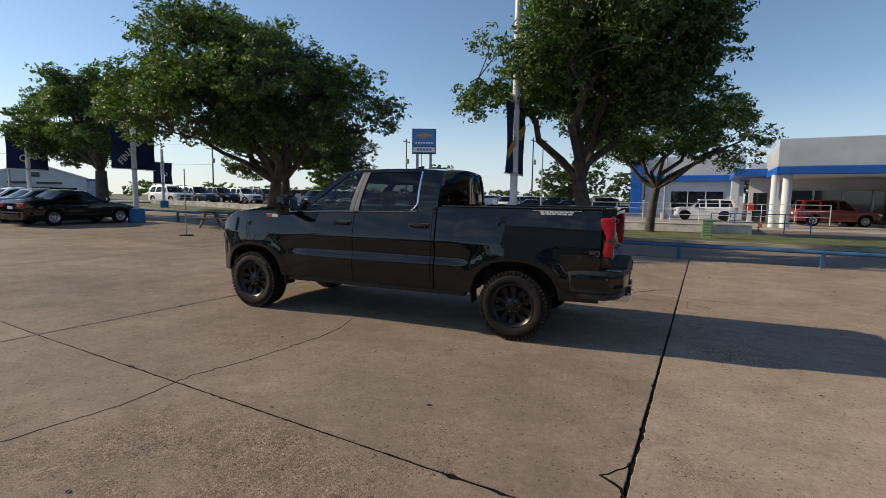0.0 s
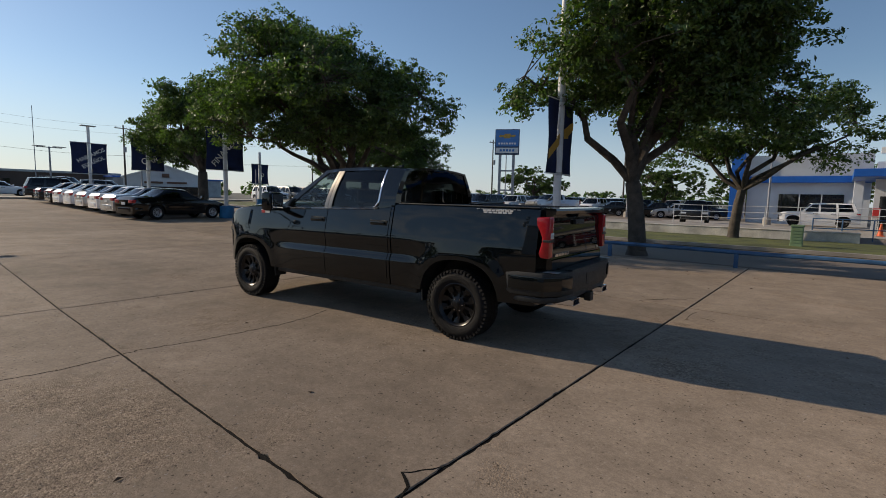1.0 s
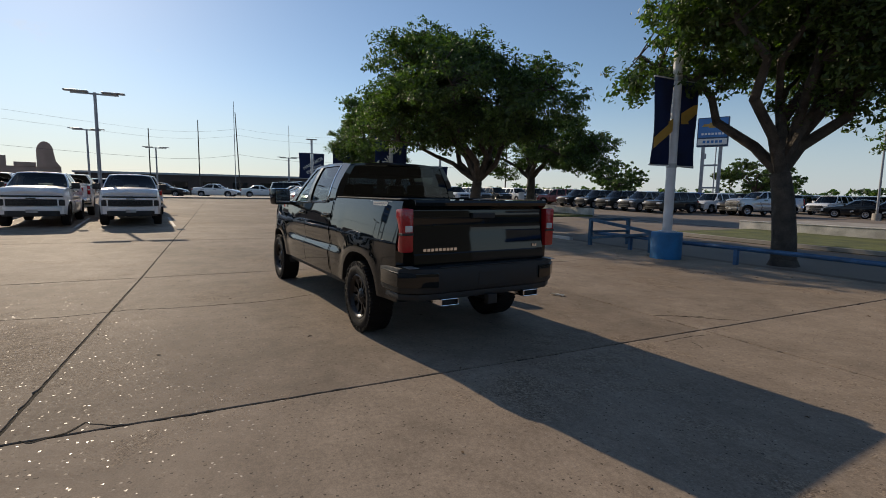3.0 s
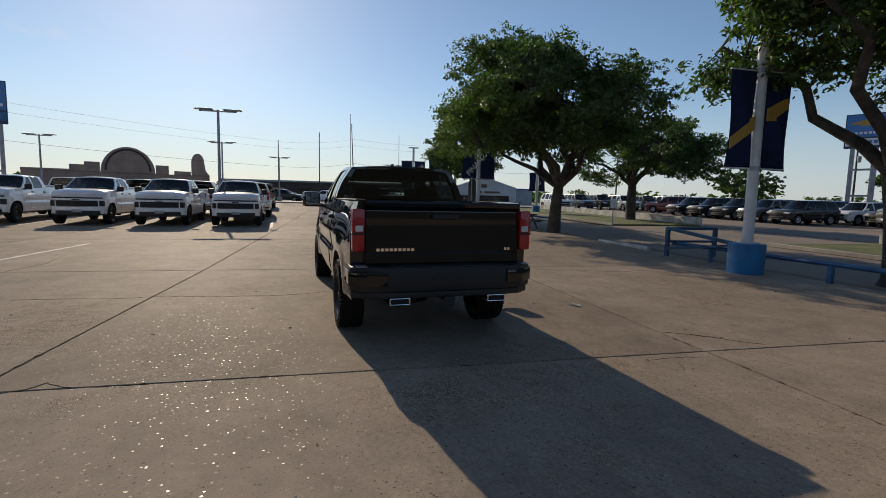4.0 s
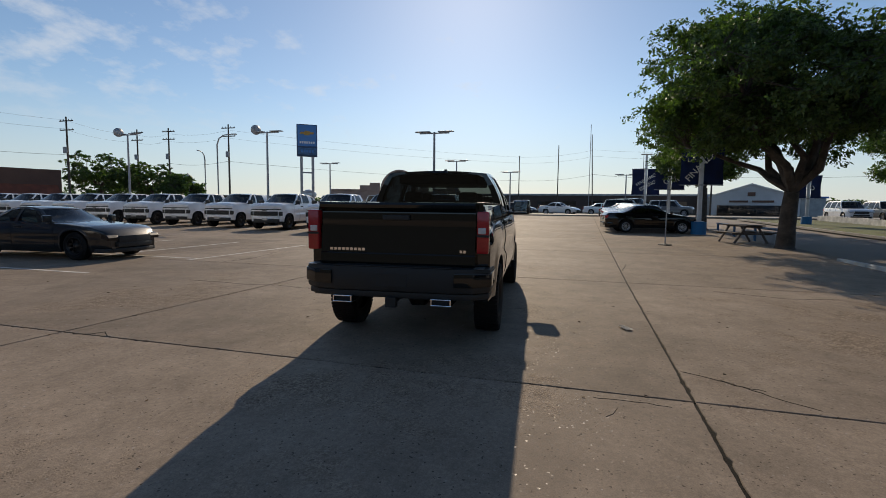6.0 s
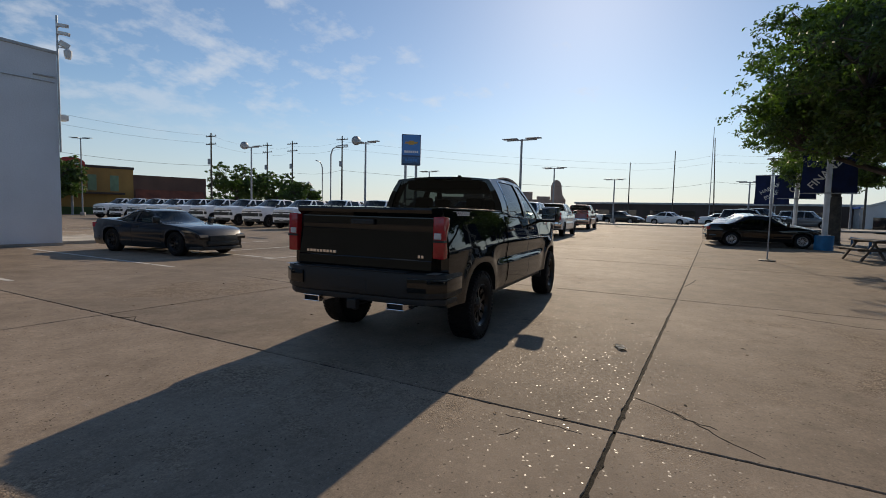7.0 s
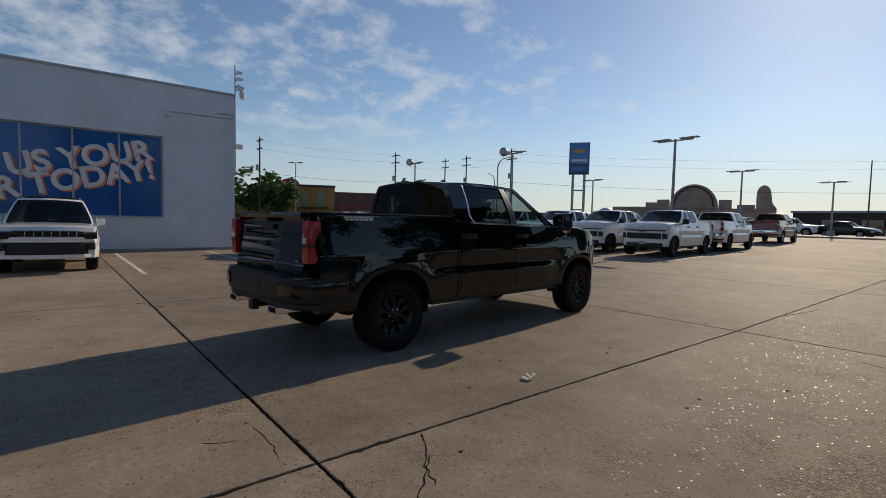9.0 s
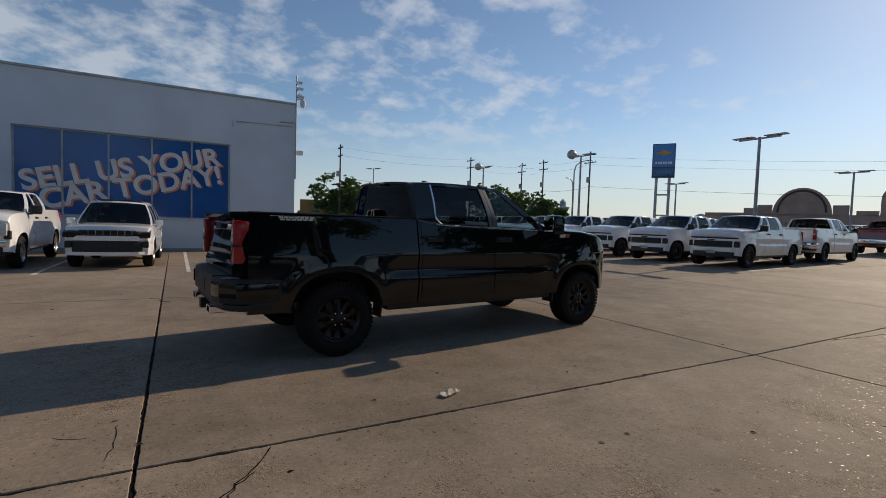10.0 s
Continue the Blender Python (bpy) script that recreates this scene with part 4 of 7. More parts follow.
def pickup(name, label, paint, rim="rim_silver", hero=False, group="", heavy=False):
    s = Shape(**PICKUP)
    if not hero:
        s.r, s.sill, s.arch, s.w, s.belt_w, s.roof_w = 0.405, 0.44, 0.49, 0.985, 0.898, 0.70
    dz = 0
    t = thing(name, label, "pickup truck", group=group)
    part("body", body_loft(s, -0.905, s.front - 0.04, closed_top(s)), paint, t, smooth=30)

    def bed_tail(x, y, zt):
        return [(x, y - 0.006, zt - 0.012), (x, y - 0.022, zt), (x, y - 0.115, zt), (x, y - 0.13, zt - 0.02), (x, y - 0.17, 0.98), (x, 0, 0.975)]
    bed = part("bed", body_loft(s, s.rear + 0.16, -0.922, bed_tail), paint, t, smooth=30)
    front_wall = boxed(-0.985, -0.93, -0.80, 0.80, 0.90, 1.47 + dz, 0.015)
    part("bed_front_panel", front_wall, paint, bed)
    for sg in (1, -1):
        part("bed_rail_cap", boxed(s.rear + 0.17, -0.98, min(sg * 0.795, sg * 0.885), max(sg * 0.795, sg * 0.885), 1.468 + dz, 1.482 + dz, 0.005), "plastic", bed)
    cab(s, t, paint, "glass" if hero else "glass_dark", "glass_dark")
    arch_parts(s, t, "plastic", 0.0 if hero else 0.008, paint)
    wheels(s, t, rim, 5, 0.17 if hero else 0.15, 0.245 if hero else 0.25, lugs=52 if hero else 0, n=56 if hero else 28)
    chassis(s, t)
    belt = lambda x: curve_at(s.top, x) - 0.045
    for sg in (1, -1):
        # doors with their shut lines
        for x0, x1 in ((0.222, 1.285), (-0.865, 0.209)):
            lo = (lambda x: max(s.sill + 0.02, s.low(x) + 0.05)) if x0 > 0 else (lambda x: max(s.sill + 0.02, s.low(x) + 0.06))
            d = part("door", surface_panel(s, x0, x1, lo, belt, sg), paint, t, smooth=30)
            door_handle(d, x0 + 0.16, s.y(x0 + 0.16, 1.22 + dz), 1.235 + dz, sg, paint if hero else "plastic")
        wing_mirror(t, 1.12, s.y(1.0, 1.30) - 0.03, 1.42 + dz, sg, "paint_black" if hero else "plastic", 1.06 if hero else 0.95)
        part("rocker_panel", boxed(-1.28, 1.30, min(sg * 0.76, sg * 0.90), max(sg * 0.76, sg * 0.90), s.sill - 0.07, s.sill + 0.03, 0.025), "plastic", t)
        # lamps
        pts = [(2.18, 1.13), (2.40, 1.12), (2.50, 1.10), (2.50, 1.02), (2.44, 0.99), (2.24, 1.03)]
        bm = prism([(x, z + dz) for x, z in pts], sg * 0.66, sg * 0.845, "y", 0.012)
        part("headlight", bm, "lens", t)
        xr = s.rear
        lens = [(xr + 0.03, 0.985), (xr + 0.12, 0.985), (xr + 0.145, 1.03), (xr + 0.115, 1.13), (xr + 0.11, 1.18), (xr + 0.13, 1.24), (xr + 0.165, 1.30), (xr + 0.175, 1.385), (xr + 0.03, 1.395)]
        tl = prism([(x, z + dz) for x, z in lens], sg * 0.815, sg * 0.935, "y", 0.02)
        o = part("tail_light", tl, "tail", t, "red tail lamp lens", smooth=40)
        part("reversing_lens", boxed(s.rear + 0.022, s.rear + 0.1, min(sg * 0.83, sg * 0.905), max(sg * 0.83, sg * 0.905), 1.175 + dz, 1.235 + dz, 0.008), "lens", o)
        if hero:
            part("light_divider", boxed(s.rear + 0.024, s.rear + 0.10, min(sg * 0.818, sg * 0.938), max(sg * 0.818, sg * 0.938), 1.145 + dz, 1.168 + dz, 0.004), "plastic", o)
    # tailgate: a pressed panel with a recess, top spoiler and lower step
    tg = bmesh.new()
    X = s.rear
    prof = [(X + 0.16, 0.85), (X + 0.05, 0.85), (X + 0.042, 0.87), (X + 0.048, 0.955), (X + 0.058, 0.965), (X + 0.066, 1.05), (X + 0.076, 1.15), (X + 0.088, 1.26), (X + 0.084, 1.285),
            (X + 0.093, 1.378), (X + 0.03, 1.418), (X + 0.022, 1.45), (X + 0.03, 1.472), (X + 0.16, 1.478)]
    tg = prism([(x, z + dz) for x, z in prof], -0.80, 0.80, "y")
    gate = part("tailgate", tg, paint, t, smooth=25)
    part("gate_handle", boxed(X + 0.052, X + 0.09, -0.14, 0.14, 1.295 + dz, 1.35 + dz, 0.012), "plastic", gate)
    # rear bumper with corner steps
    bm = bmesh.new()
    outline = [(X - 0.10, -0.58), (X - 0.06, -0.80), (X + 0.06, -0.955), (X + 0.50, -0.955), (X + 0.52, -0.88), (X + 0.12, -0.74), (X + 0.12, 0.74), (X + 0.52, 0.88), (X + 0.50, 0.955), (X + 0.06, 0.955), (X - 0.06, 0.80), (X - 0.10, 0.58)]
    bm = prism(outline, 0.60 + dz, 0.845 + dz, "z", 0.035)
    bp = part("rear_bumper", bm, "plastic" if hero else "chrome", t, smooth=40)
    part("bumper_step", boxed(X - 0.095, X + 0.14, -0.60, 0.60, 0.841 + dz, 0.853 + dz, 0.006), "plastic", bp)
    part("bumper_valance", prism([(x + 0.03, y * 0.985) for x, y in outline], 0.535 + dz, 0.598 + dz, "z", 0.015), "plastic", bp, smooth=40)
    if hero:
        for sg in (1, -1):
            part("bumper_cap", prism([(X - 0.112, sg * 0.62), (X - 0.072, sg * 0.81), (X + 0.055, sg * 0.967), (X + 0.44, sg * 0.967), (X + 0.44, sg * 0.95), (X + 0.07, sg * 0.94), (X - 0.05, sg * 0.79), (X - 0.09, sg * 0.62)], 0.665, 0.80, "z", 0.006), "paint_black", bp, smooth=40)
    part("number_plate", boxed(X - 0.104, X - 0.09, -0.16, 0.16, 0.65 + dz, 0.78 + dz, 0.004), "plastic" if hero else "bar_white", bp)
    for sg in (1, -1):
        ex = bmesh.new()
        y0, y1 = sg * 0.50 - 0.10, sg * 0.50 + 0.10
        box(ex, X - 0.125, X + 0.2, y0, y1, 0.482, 0.494, 0.005)
        box(ex, X - 0.115, X + 0.2, y0, y1, 0.538, 0.550, 0.005)
        box(ex, X - 0.12, X + 0.2, y0, y0 + 0.014, 0.482, 0.55, 0.005)
        box(ex, X - 0.12, X + 0.2, y1 - 0.014, y1, 0.482, 0.55, 0.005)
        if hero:
            tip = part("exhaust_tip", ex, "chrome", t, "polished square exhaust tip")
            part("bore", boxed(X - 0.07, X + 0.19, y0 + 0.014, y1 - 0.014, 0.494, 0.538), "interior", tip)
        else:
            ex.free()
    if hero:
        for sg in (1, -1):
            y0 = s.y(-2.3, 1.40)
            # sticker bars near the rail, badge bars on the fender
            for a, b, z0, z1, mt in ((-2.56, -2.04, 1.446, 1.450, "bar_white"), (-2.48, -2.12, 1.426, 1.443, "bar_white"), (-2.47, -2.13, 1.405, 1.422, "bar_white")):
                bm = bmesh.new()
                n = max(1, int((b - a) / 0.05))
                for i in range(n):
                    q0, q1 = lerp(a, b, i / n), lerp(a, b, (i + 0.82) / n)
                    yy = s.y((q0 + q1) / 2, (z0 + z1) / 2)
                    box(bm, q0, q1, min(sg * (yy + 0.001), sg * (yy + 0.004)), max(sg * (yy + 0.001), sg * (yy + 0.004)), z0, z1)
                part("lettering", bm, mt, bed)
            for a, b, z0, z1, mt in ((1.44, 1.54, 1.275, 1.312, "bar_white"), (1.55, 1.63, 1.275, 1.312, "bar_red"), (1.42, 1.66, 1.315, 1.321, "bar_white")):
                yy = s.y((a + b) / 2, z0)
                part("badge", boxed(a, b, min(sg * (yy - 0.002), sg * (yy + 0.006)), max(sg * (yy - 0.002), sg * (yy + 0.006)), z0, z1, 0.002), mt, t)
            # gloss trim on the pillar between the doors, bright edge behind the rear door glass
            side = cab_surface(s)[0]
            for b0, b1, t0, t1 in ((0.172, 0.236, 0.092, 0.142), (0.243, 0.308, 0.148, 0.198)):
                bm = bmesh.new()
                rows = []
                for j in range(9):
                    v = lerp(0.02, 0.93, j / 8)
                    ps = [side(lerp(lerp(b0, b1, q), lerp(t0, t1, q), v), v) for q in (0, 0.5, 1)]
                    rows.append([(p.x, sg * (p.y + e), p.z) for p, e in zip([ps[0]] + ps + [ps[2]], (-0.004, 0.005, 0.006, 0.005, -0.004))])
                grid(bm, rows)
                bmesh.ops.recalc_face_normals(bm, faces=bm.faces)
                part("pillar_trim", bm, "pillar", t, smooth=40)
            bm = bmesh.new()
            rows = []
            for j in range(13):
                v = lerp(0.0, 0.95, j / 12)
                xe = lerp(-0.665, -0.64, v) + 0.12 * max(0, 1 - v / 0.22) ** 2
                ps = [side(xe + e, v) for e in (-0.012, 0.0, 0.012)]
                rows.append([(p.x, sg * (p.y + e), p.z) for p, e in zip([ps[0]] + ps + [ps[2]], (-0.003, 0.006, 0.010, 0.006, -0.003))])
            grid(bm, rows)
            bmesh.ops.recalc_face_normals(bm, faces=bm.faces)
            part("window_trim", bm, "chrome", t, "bright rear window edge", smooth=40)
            # satin moulding under the side glass
            bm = bmesh.new()
            rows = []
            for i in range(15):
                x = lerp(-0.66, 1.16, i / 14)
                zb = curve_at(s.top, x) - 0.035
                yy = s.y(x, zb) + 0.004
                rows.append([(x, sg * (yy - 0.012), zb + 0.024), (x, sg * (yy + 0.006), zb + 0.016), (x, sg * (yy + 0.006), zb), (x, sg * (yy - 0.004), zb - 0.006)])
            grid(bm, rows)
            bmesh.ops.recalc_face_normals(bm, faces=bm.faces)
            part("belt_moulding", bm, "chrome", t, "satin belt moulding", smooth=40)
            for xw, x0 in ((1.8725, 1.345), (-1.8725, -1.365)):
                part("mud_flap", prism([(x0 - 0.01, 0.36), (x0 + 0.01, 0.36), (x0 + 0.03, 0.62), (x0 + 0.0, 0.62)], min(sg * 0.72, sg * 0.91), max(sg * 0.72, sg * 0.91), "y", 0.006), "plastic", t)
            part("step_edge", boxed(X - 0.055, X + 0.10, min(sg * 0.80, sg * 0.90), max(sg * 0.80, sg * 0.90), 0.846, 0.850, 0.002), "steel", bp)
        bm = bmesh.new()
        for i in range(9):
            box(bm, X + 0.052, X + 0.064, 0.70 - 0.043 * i - 0.032, 0.70 - 0.043 * i, 0.985, 1.012)
        part("lettering", bm, "chrome", gate)
        bm = bmesh.new()
        box(bm, X + 0.052, X + 0.064, -0.71, -0.685, 0.985, 1.012)
        box(bm, X + 0.052, X + 0.064, -0.675, -0.65, 0.985, 1.012)
        part("lettering", bm, "chrome", gate)
        part("brake_light", boxed(s.roof_r - 0.05, s.roof_r + 0.02, -0.17, 0.17, s.roof_z - 0.012, s.roof_z + 0.012, 0.005), "glass_dark", t)
        part("roof_antenna", prism([(-0.30, 1.945), (-0.12, 1.945), (-0.28, 2.0), (-0.32, 2.0)], -0.02, 0.02, "y", 0.006), "paint_black", t)
    hb = tubed((X - 0.12, 0, 0.50 + dz), (X + 0.3, 0, 0.50 + dz), 0.035, n=4)
    box(hb, X - 0.125, X - 0.05, -0.055, 0.055, 0.45 + dz, 0.55 + dz, 0.01)
    part("tow_hitch", hb, "plastic", t)
    part("rear_axle", lathe([(0.05, -0.75), (0.05, -0.16), (0.14, -0.08), (0.15, 0.08), (0.05, 0.16), (0.05, 0.75)], 14, pose(-1.8725, 0, s.r)), "plastic", t, smooth=40)
    # front end
    F = s.front
    def bow_bar(w, inset, bulge, z0, z1, bev=0.012):
        return prism([(F - 0.4, -w), (F - 0.06 - inset, -w), (F + 0.0 - inset * 0.4, -w * 0.78), (F + bulge, 0), (F + 0.0 - inset * 0.4, w * 0.78), (F - 0.06 - inset, w), (F - 0.4, w)], z0 + dz, z1 + dz, "z", bev)
    fb = part("front_bumper", bow_bar(0.88, 0.15, 0.045, 0.56, 0.715, 0.03), "paint_black" if hero else "chrome" if heavy else paint, t, smooth=40)
    part("bumper_corner", bow_bar(0.89, 0.13, 0.0, 0.72, 0.99, 0.02), "paint_black" if hero else paint, fb, smooth=40)
    gw, g0, g1 = (0.66, 0.70, 0.965) if hero else (0.60, 0.80, 1.12) if heavy else (0.85, 0.735, 0.955)
    g = part("grille", bow_bar(gw, 0.09 if not hero else 0.02, 0.055, g0, g1), "plastic", t, smooth=40)
    if not heavy:
        part("upper_grille", bow_bar(0.845, 0.06, 0.05, 1.035, 1.085), "plastic", g, smooth=40)
    part("grille_bar", bow_bar(0.60 if heavy else 0.86, 0.06, 0.075 if heavy else 0.06, 0.958, 1.032), "plastic" if hero else "chrome" if heavy else paint, g, smooth=40)
    for i in range(4):
        z = lerp(g0, g1, (i + 0.7) / 4.6)
        part("grille_slat", bow_bar(gw - 0.06, 0.07, 0.066, z, z + 0.012, 0.004), "rim_black", g)
    part("emblem", boxed(F + 0.045, F + 0.075, -0.13, 0.13, 0.975 + dz, 1.015 + dz, 0.01), "plastic", g)
    if heavy:
        for z in (0.79, 1.11):
            part("grille_frame", bow_bar(0.62, 0.0, 0.075, z, z + 0.035, 0.008), "chrome", g, smooth=40)
        for sg in (1, -1):
            part("grille_frame", boxed(F - 0.10, F + 0.02, sg * 0.60 - 0.02, sg * 0.60 + 0.02, 0.80, 1.14, 0.008), "chrome", g)
            part("headlight", boxed(F - 0.30, F - 0.03, min(sg * 0.64, sg * 0.83), max(sg * 0.64, sg * 0.83), 0.82, 1.12, 0.03), "lens", t, smooth=40)
    part("front_valance", bow_bar(0.84, 0.16, 0.02, 0.37, 0.557, 0.03), "plastic", t, smooth=40)
    if not hero:
        part("number_plate", boxed(F + 0.035, F + 0.055, -0.16, 0.16, 0.50, 0.61, 0.004), "steel", t)
        for sg in (1, -1):
            part("fog_light", boxed(F - 0.30, F - 0.10, min(sg * 0.72, sg * 0.89), max(sg * 0.72, sg * 0.89), 0.735 + dz, 0.945 + dz, 0.02), "plastic", t)
    seats(t, (0.05, -0.62), 0.40, 0.85, 1.42 + dz, 0.52)
    part("dashboard", boxed(0.85, 1.25, -0.74, 0.74, 1.0, 1.36 + dz, 0.05), "interior", t)
    part("steering_wheel", lathe([(0.165, -0.012), (0.185, -0.012), (0.185, 0.012), (0.165, 0.012), (0.165, -0.012)], 24, pose(0.78, 0.40, 1.30 + dz, 0, 0, -90)), "interior", t)
    part("cab_floor", boxed(-0.85, 1.3, -0.80, 0.80, 0.62, 0.80, 0.02), "interior", t)
    part("headliner", boxed(-0.88, 0.42, -0.56, 0.56, 1.755, 1.885, 0.03), "interior", t)
    part("rear_shelf", boxed(-0.88, -0.72, -0.74, 0.74, 1.0, 1.50, 0.03), "interior", t)
    return t, s

# ---- trees ----
from mathutils import noise as mnoise


def limb(bm, pts, r0, r1, n=8):
    """A bent tapering limb through pts."""
    rings = []
    for i, p in enumerate(pts):
        d = (pts[min(i + 1, len(pts) - 1)] - pts[max(i - 1, 0)]).normalized()
        q = d.to_track_quat("Z", "Y")
        r = lerp(r0, r1, i / (len(pts) - 1))
        rings.append([bm.verts.new(p + q @ Vector((r * math.cos(2 * math.pi * k / n) * (1 + 0.08 * math.sin(3 * k + i)), r * math.sin(2 * math.pi * k / n), 0))) for k in range(n)])
    for a, b in zip(rings, rings[1:]):
        for k in range(n):
            bm.faces.new((a[k], a[(k + 1) % n], b[(k + 1) % n], b[k]))
    bm.faces.new(rings[-1])


def leaf_cloud(centres, radii, per, size, seed, droop=0.25):
    """Many small folded leaves in sprays on the outside of each clump; returns vertices and faces."""
    g = np.random.default_rng(seed)
    P, D = [], []
    for c, r in zip(centres, radii):
        k = max(4, int(per * (r / 0.8) ** 2))
        m = max(3, k // 16)
        d = g.normal(size=(m, 3))
        d /= np.linalg.norm(d, axis=1)[:, None]
        q = d * (r * g.uniform(0.3, 1.0, m) ** 0.5)[:, None] * np.array([1.15, 1.15, 0.66])
        q[:, 2] -= droop * np.abs(g.normal(size=m)) * r * 0.4
        at = g.integers(0, m, k)
        P.append(q[at] + g.normal(size=(k, 3)) * np.array([0.11, 0.11, 0.06]) * (r / 0.7) + np.array(c))
        D.append(d[at])
    P, D = np.concatenate(P), np.concatenate(D)
    k = len(P)
    n = D * 0.7 + np.array([0, 0, 0.5]) + g.normal(size=(k, 3)) * 0.6
    n /= np.linalg.norm(n, axis=1)[:, None]
    a = np.cross(n, g.normal(size=(k, 3)))
    a /= np.linalg.norm(a, axis=1)[:, None]
    b = np.cross(n, a)
    s = size * g.uniform(0.6, 1.35, k)[:, None]
    v = np.stack([P - a * s, P + b * s * 0.48 + n * s * 0.14, P + a * s, P - b * s * 0.48 + n * s * 0.14], 1).reshape(-1, 3)
    f = np.arange(k * 4).reshape(-1, 4)
    return v, f


def tree(name, label, x, y, h_fork, r, lobes, clumps, per=170, size=0.075, seed=1, lean=(0, 0), mat_leaf="leaf", limbs=5, z0=0.0):
    """lobes: ellipsoids (dx, dy, z, rx, ry, rz) about the trunk that the crown fills."""
    rng = random.Random(seed)
    t = thing(name, label, "tree", pose(x, y, z0))
    bm = bmesh.new()
    top = Vector((lean[0], lean[1], h_fork))
    base = [Vector((0, 0, -0.15)), Vector((0, 0, 0.12)), Vector((lean[0] * 0.12, lean[1] * 0.12, h_fork * 0.3)), Vector((lean[0] * 0.5, lean[1] * 0.5, h_fork * 0.7)), top]
    limb(bm, base[:2], r * 1.55, r * 1.12, 12)
    limb(bm, base[1:], r * 1.12, r * 0.86, 12)
    nodes = []
    vol = [l[3] * l[4] * l[5] for l in lobes]
    high = [q for q in lobes if q[2] - q[5] * 0.4 > h_fork + 1.2] or lobes
    for i in range(limbs):
        l = high[i % len(high)]
        a = 2 * math.pi * (i + rng.random() * 0.5) / limbs
        end = Vector((l[0] + 0.55 * l[3] * math.cos(a), l[1] + 0.55 * l[4] * math.sin(a), l[2] + rng.uniform(-0.25, 0.45) * l[5]))
        pts = []
        for k in range(7):
            u = k / 6
            p = top.lerp(end, u) + Vector((rng.uniform(-1, 1), rng.uniform(-1, 1), 0.9 * math.sin(math.pi * u))) * 0.28 * (u > 0) * (u < 1)
            pts.append(p)
        limb(bm, pts, r * rng.uniform(0.5, 0.66), r * 0.12, 7)
        nodes += pts[2:]
    cs, rs = [], []
    tries = 0
    while len(cs) < clumps and tries < clumps * 30:
        tries += 1
        l = rng.choices(lobes, vol)[0]
        d = Vector((rng.gauss(0, 1), rng.gauss(0, 1), rng.gauss(0, 1))).normalized()
        k = rng.uniform(0.25, 1.0) ** 0.45
        c = Vector((l[0] + d.x * l[3] * k, l[1] + d.y * l[4] * k, l[2] + d.z * l[5] * k))
        if mnoise.noise(c * 0.75 + Vector((seed * 3.7, 0, 0))) < 0.06:
            continue
        if c.z < h_fork * 0.85 and d.z < -0.2 and rng.random() < 0.5:
            continue
        cs.append(c), rs.append(rng.uniform(0.36, 0.85))
    for c in cs:
        n = min(nodes, key=lambda p: (p - c).length)
        m = n.lerp(c, 0.5) + Vector((rng.uniform(-0.2, 0.2), rng.uniform(-0.2, 0.2), rng.uniform(0, 0.25)))
        limb(bm, [n, m, c], r * 0.085, 0.012, 5)
    bmesh.ops.recalc_face_normals(bm, faces=bm.faces)
    part("trunk", bm, "bark", t, smooth=50)
    v, f = leaf_cloud([tuple(c) for c in cs], rs, per, size, seed)
    me = bpy.data.meshes.new("crown")
    me.from_pydata(v.tolist(), [], f.tolist())
    me.materials.append(M[mat_leaf])
    ob = new("crown", me)
    ob.parent = t
    return t


tree("live_oak", "large live oak with dark dense leaves beside the blue rail", -3.05, 15.35, 2.15, 0.245,
     [(-1.1, -0.7, 6.4, 2.2, 2.3, 2.0), (1.0, 0.9, 6.6, 2.6, 2.9, 2.4), (0.3, -0.2, 8.2, 2.9, 3.0, 1.8), (2.3, 1.0, 4.8, 1.7, 1.9, 1.3), (0.2, 0.6, 4.6, 2.2, 2.2, 0.9), (-2.3, -1.5, 5.1, 1.5, 1.3, 1.1), (0.3, -2.2, 6.1, 1.8, 1.6, 1.4), (1.2, 1.4, 8.3, 2.3, 2.4, 1.8), (-0.8, 2.6, 6.3, 2.6, 2.0, 2.0), (2.4, 1.0, 6.4, 1.5, 1.7, 1.9), (2.3, 0.7, 4.8, 1.3, 1.6, 1.0)], 620, 330, 0.072, 3, (-0.25, 0.0), limbs=9)
tree("live_oak", "broad live oak beside the picnic table", -15.9, 14.2, 2.0, 0.26,
     [(-3.4, -1.8, 5.4, 2.8, 2.8, 1.8), (0.0, 0.4, 6.0, 3.3, 3.2, 1.8), (3.3, 0.2, 5.2, 2.4, 2.3, 1.7), (-0.6, -2.8, 5.2, 2.1, 2.0, 1.6), (0.6, 1.6, 5.0, 2.0, 1.6, 1.4), (-0.6, -2.7, 6.9, 2.2, 2.0, 1.4), (-1.4, -2.6, 3.9, 1.3, 1.3, 0.9), (-2.1, -1.7, 7.3, 2.5, 2.2, 1.6), (-3.6, -1.0, 6.0, 2.0, 2.0, 1.5), (2.2, -2.2, 5.7, 2.0, 2.0, 1.5), (0, 0, 4.3, 3.2, 3.2, 1.0), (-1.2, -0.9, 7.2, 2.3, 2.2, 1.2), (0.6, -0.2, 6.9, 1.8, 1.7, 1.1)], 640, 330, 0.074, 5, (0.3, 0.0), limbs=11, z0=ground_z(-15.9))
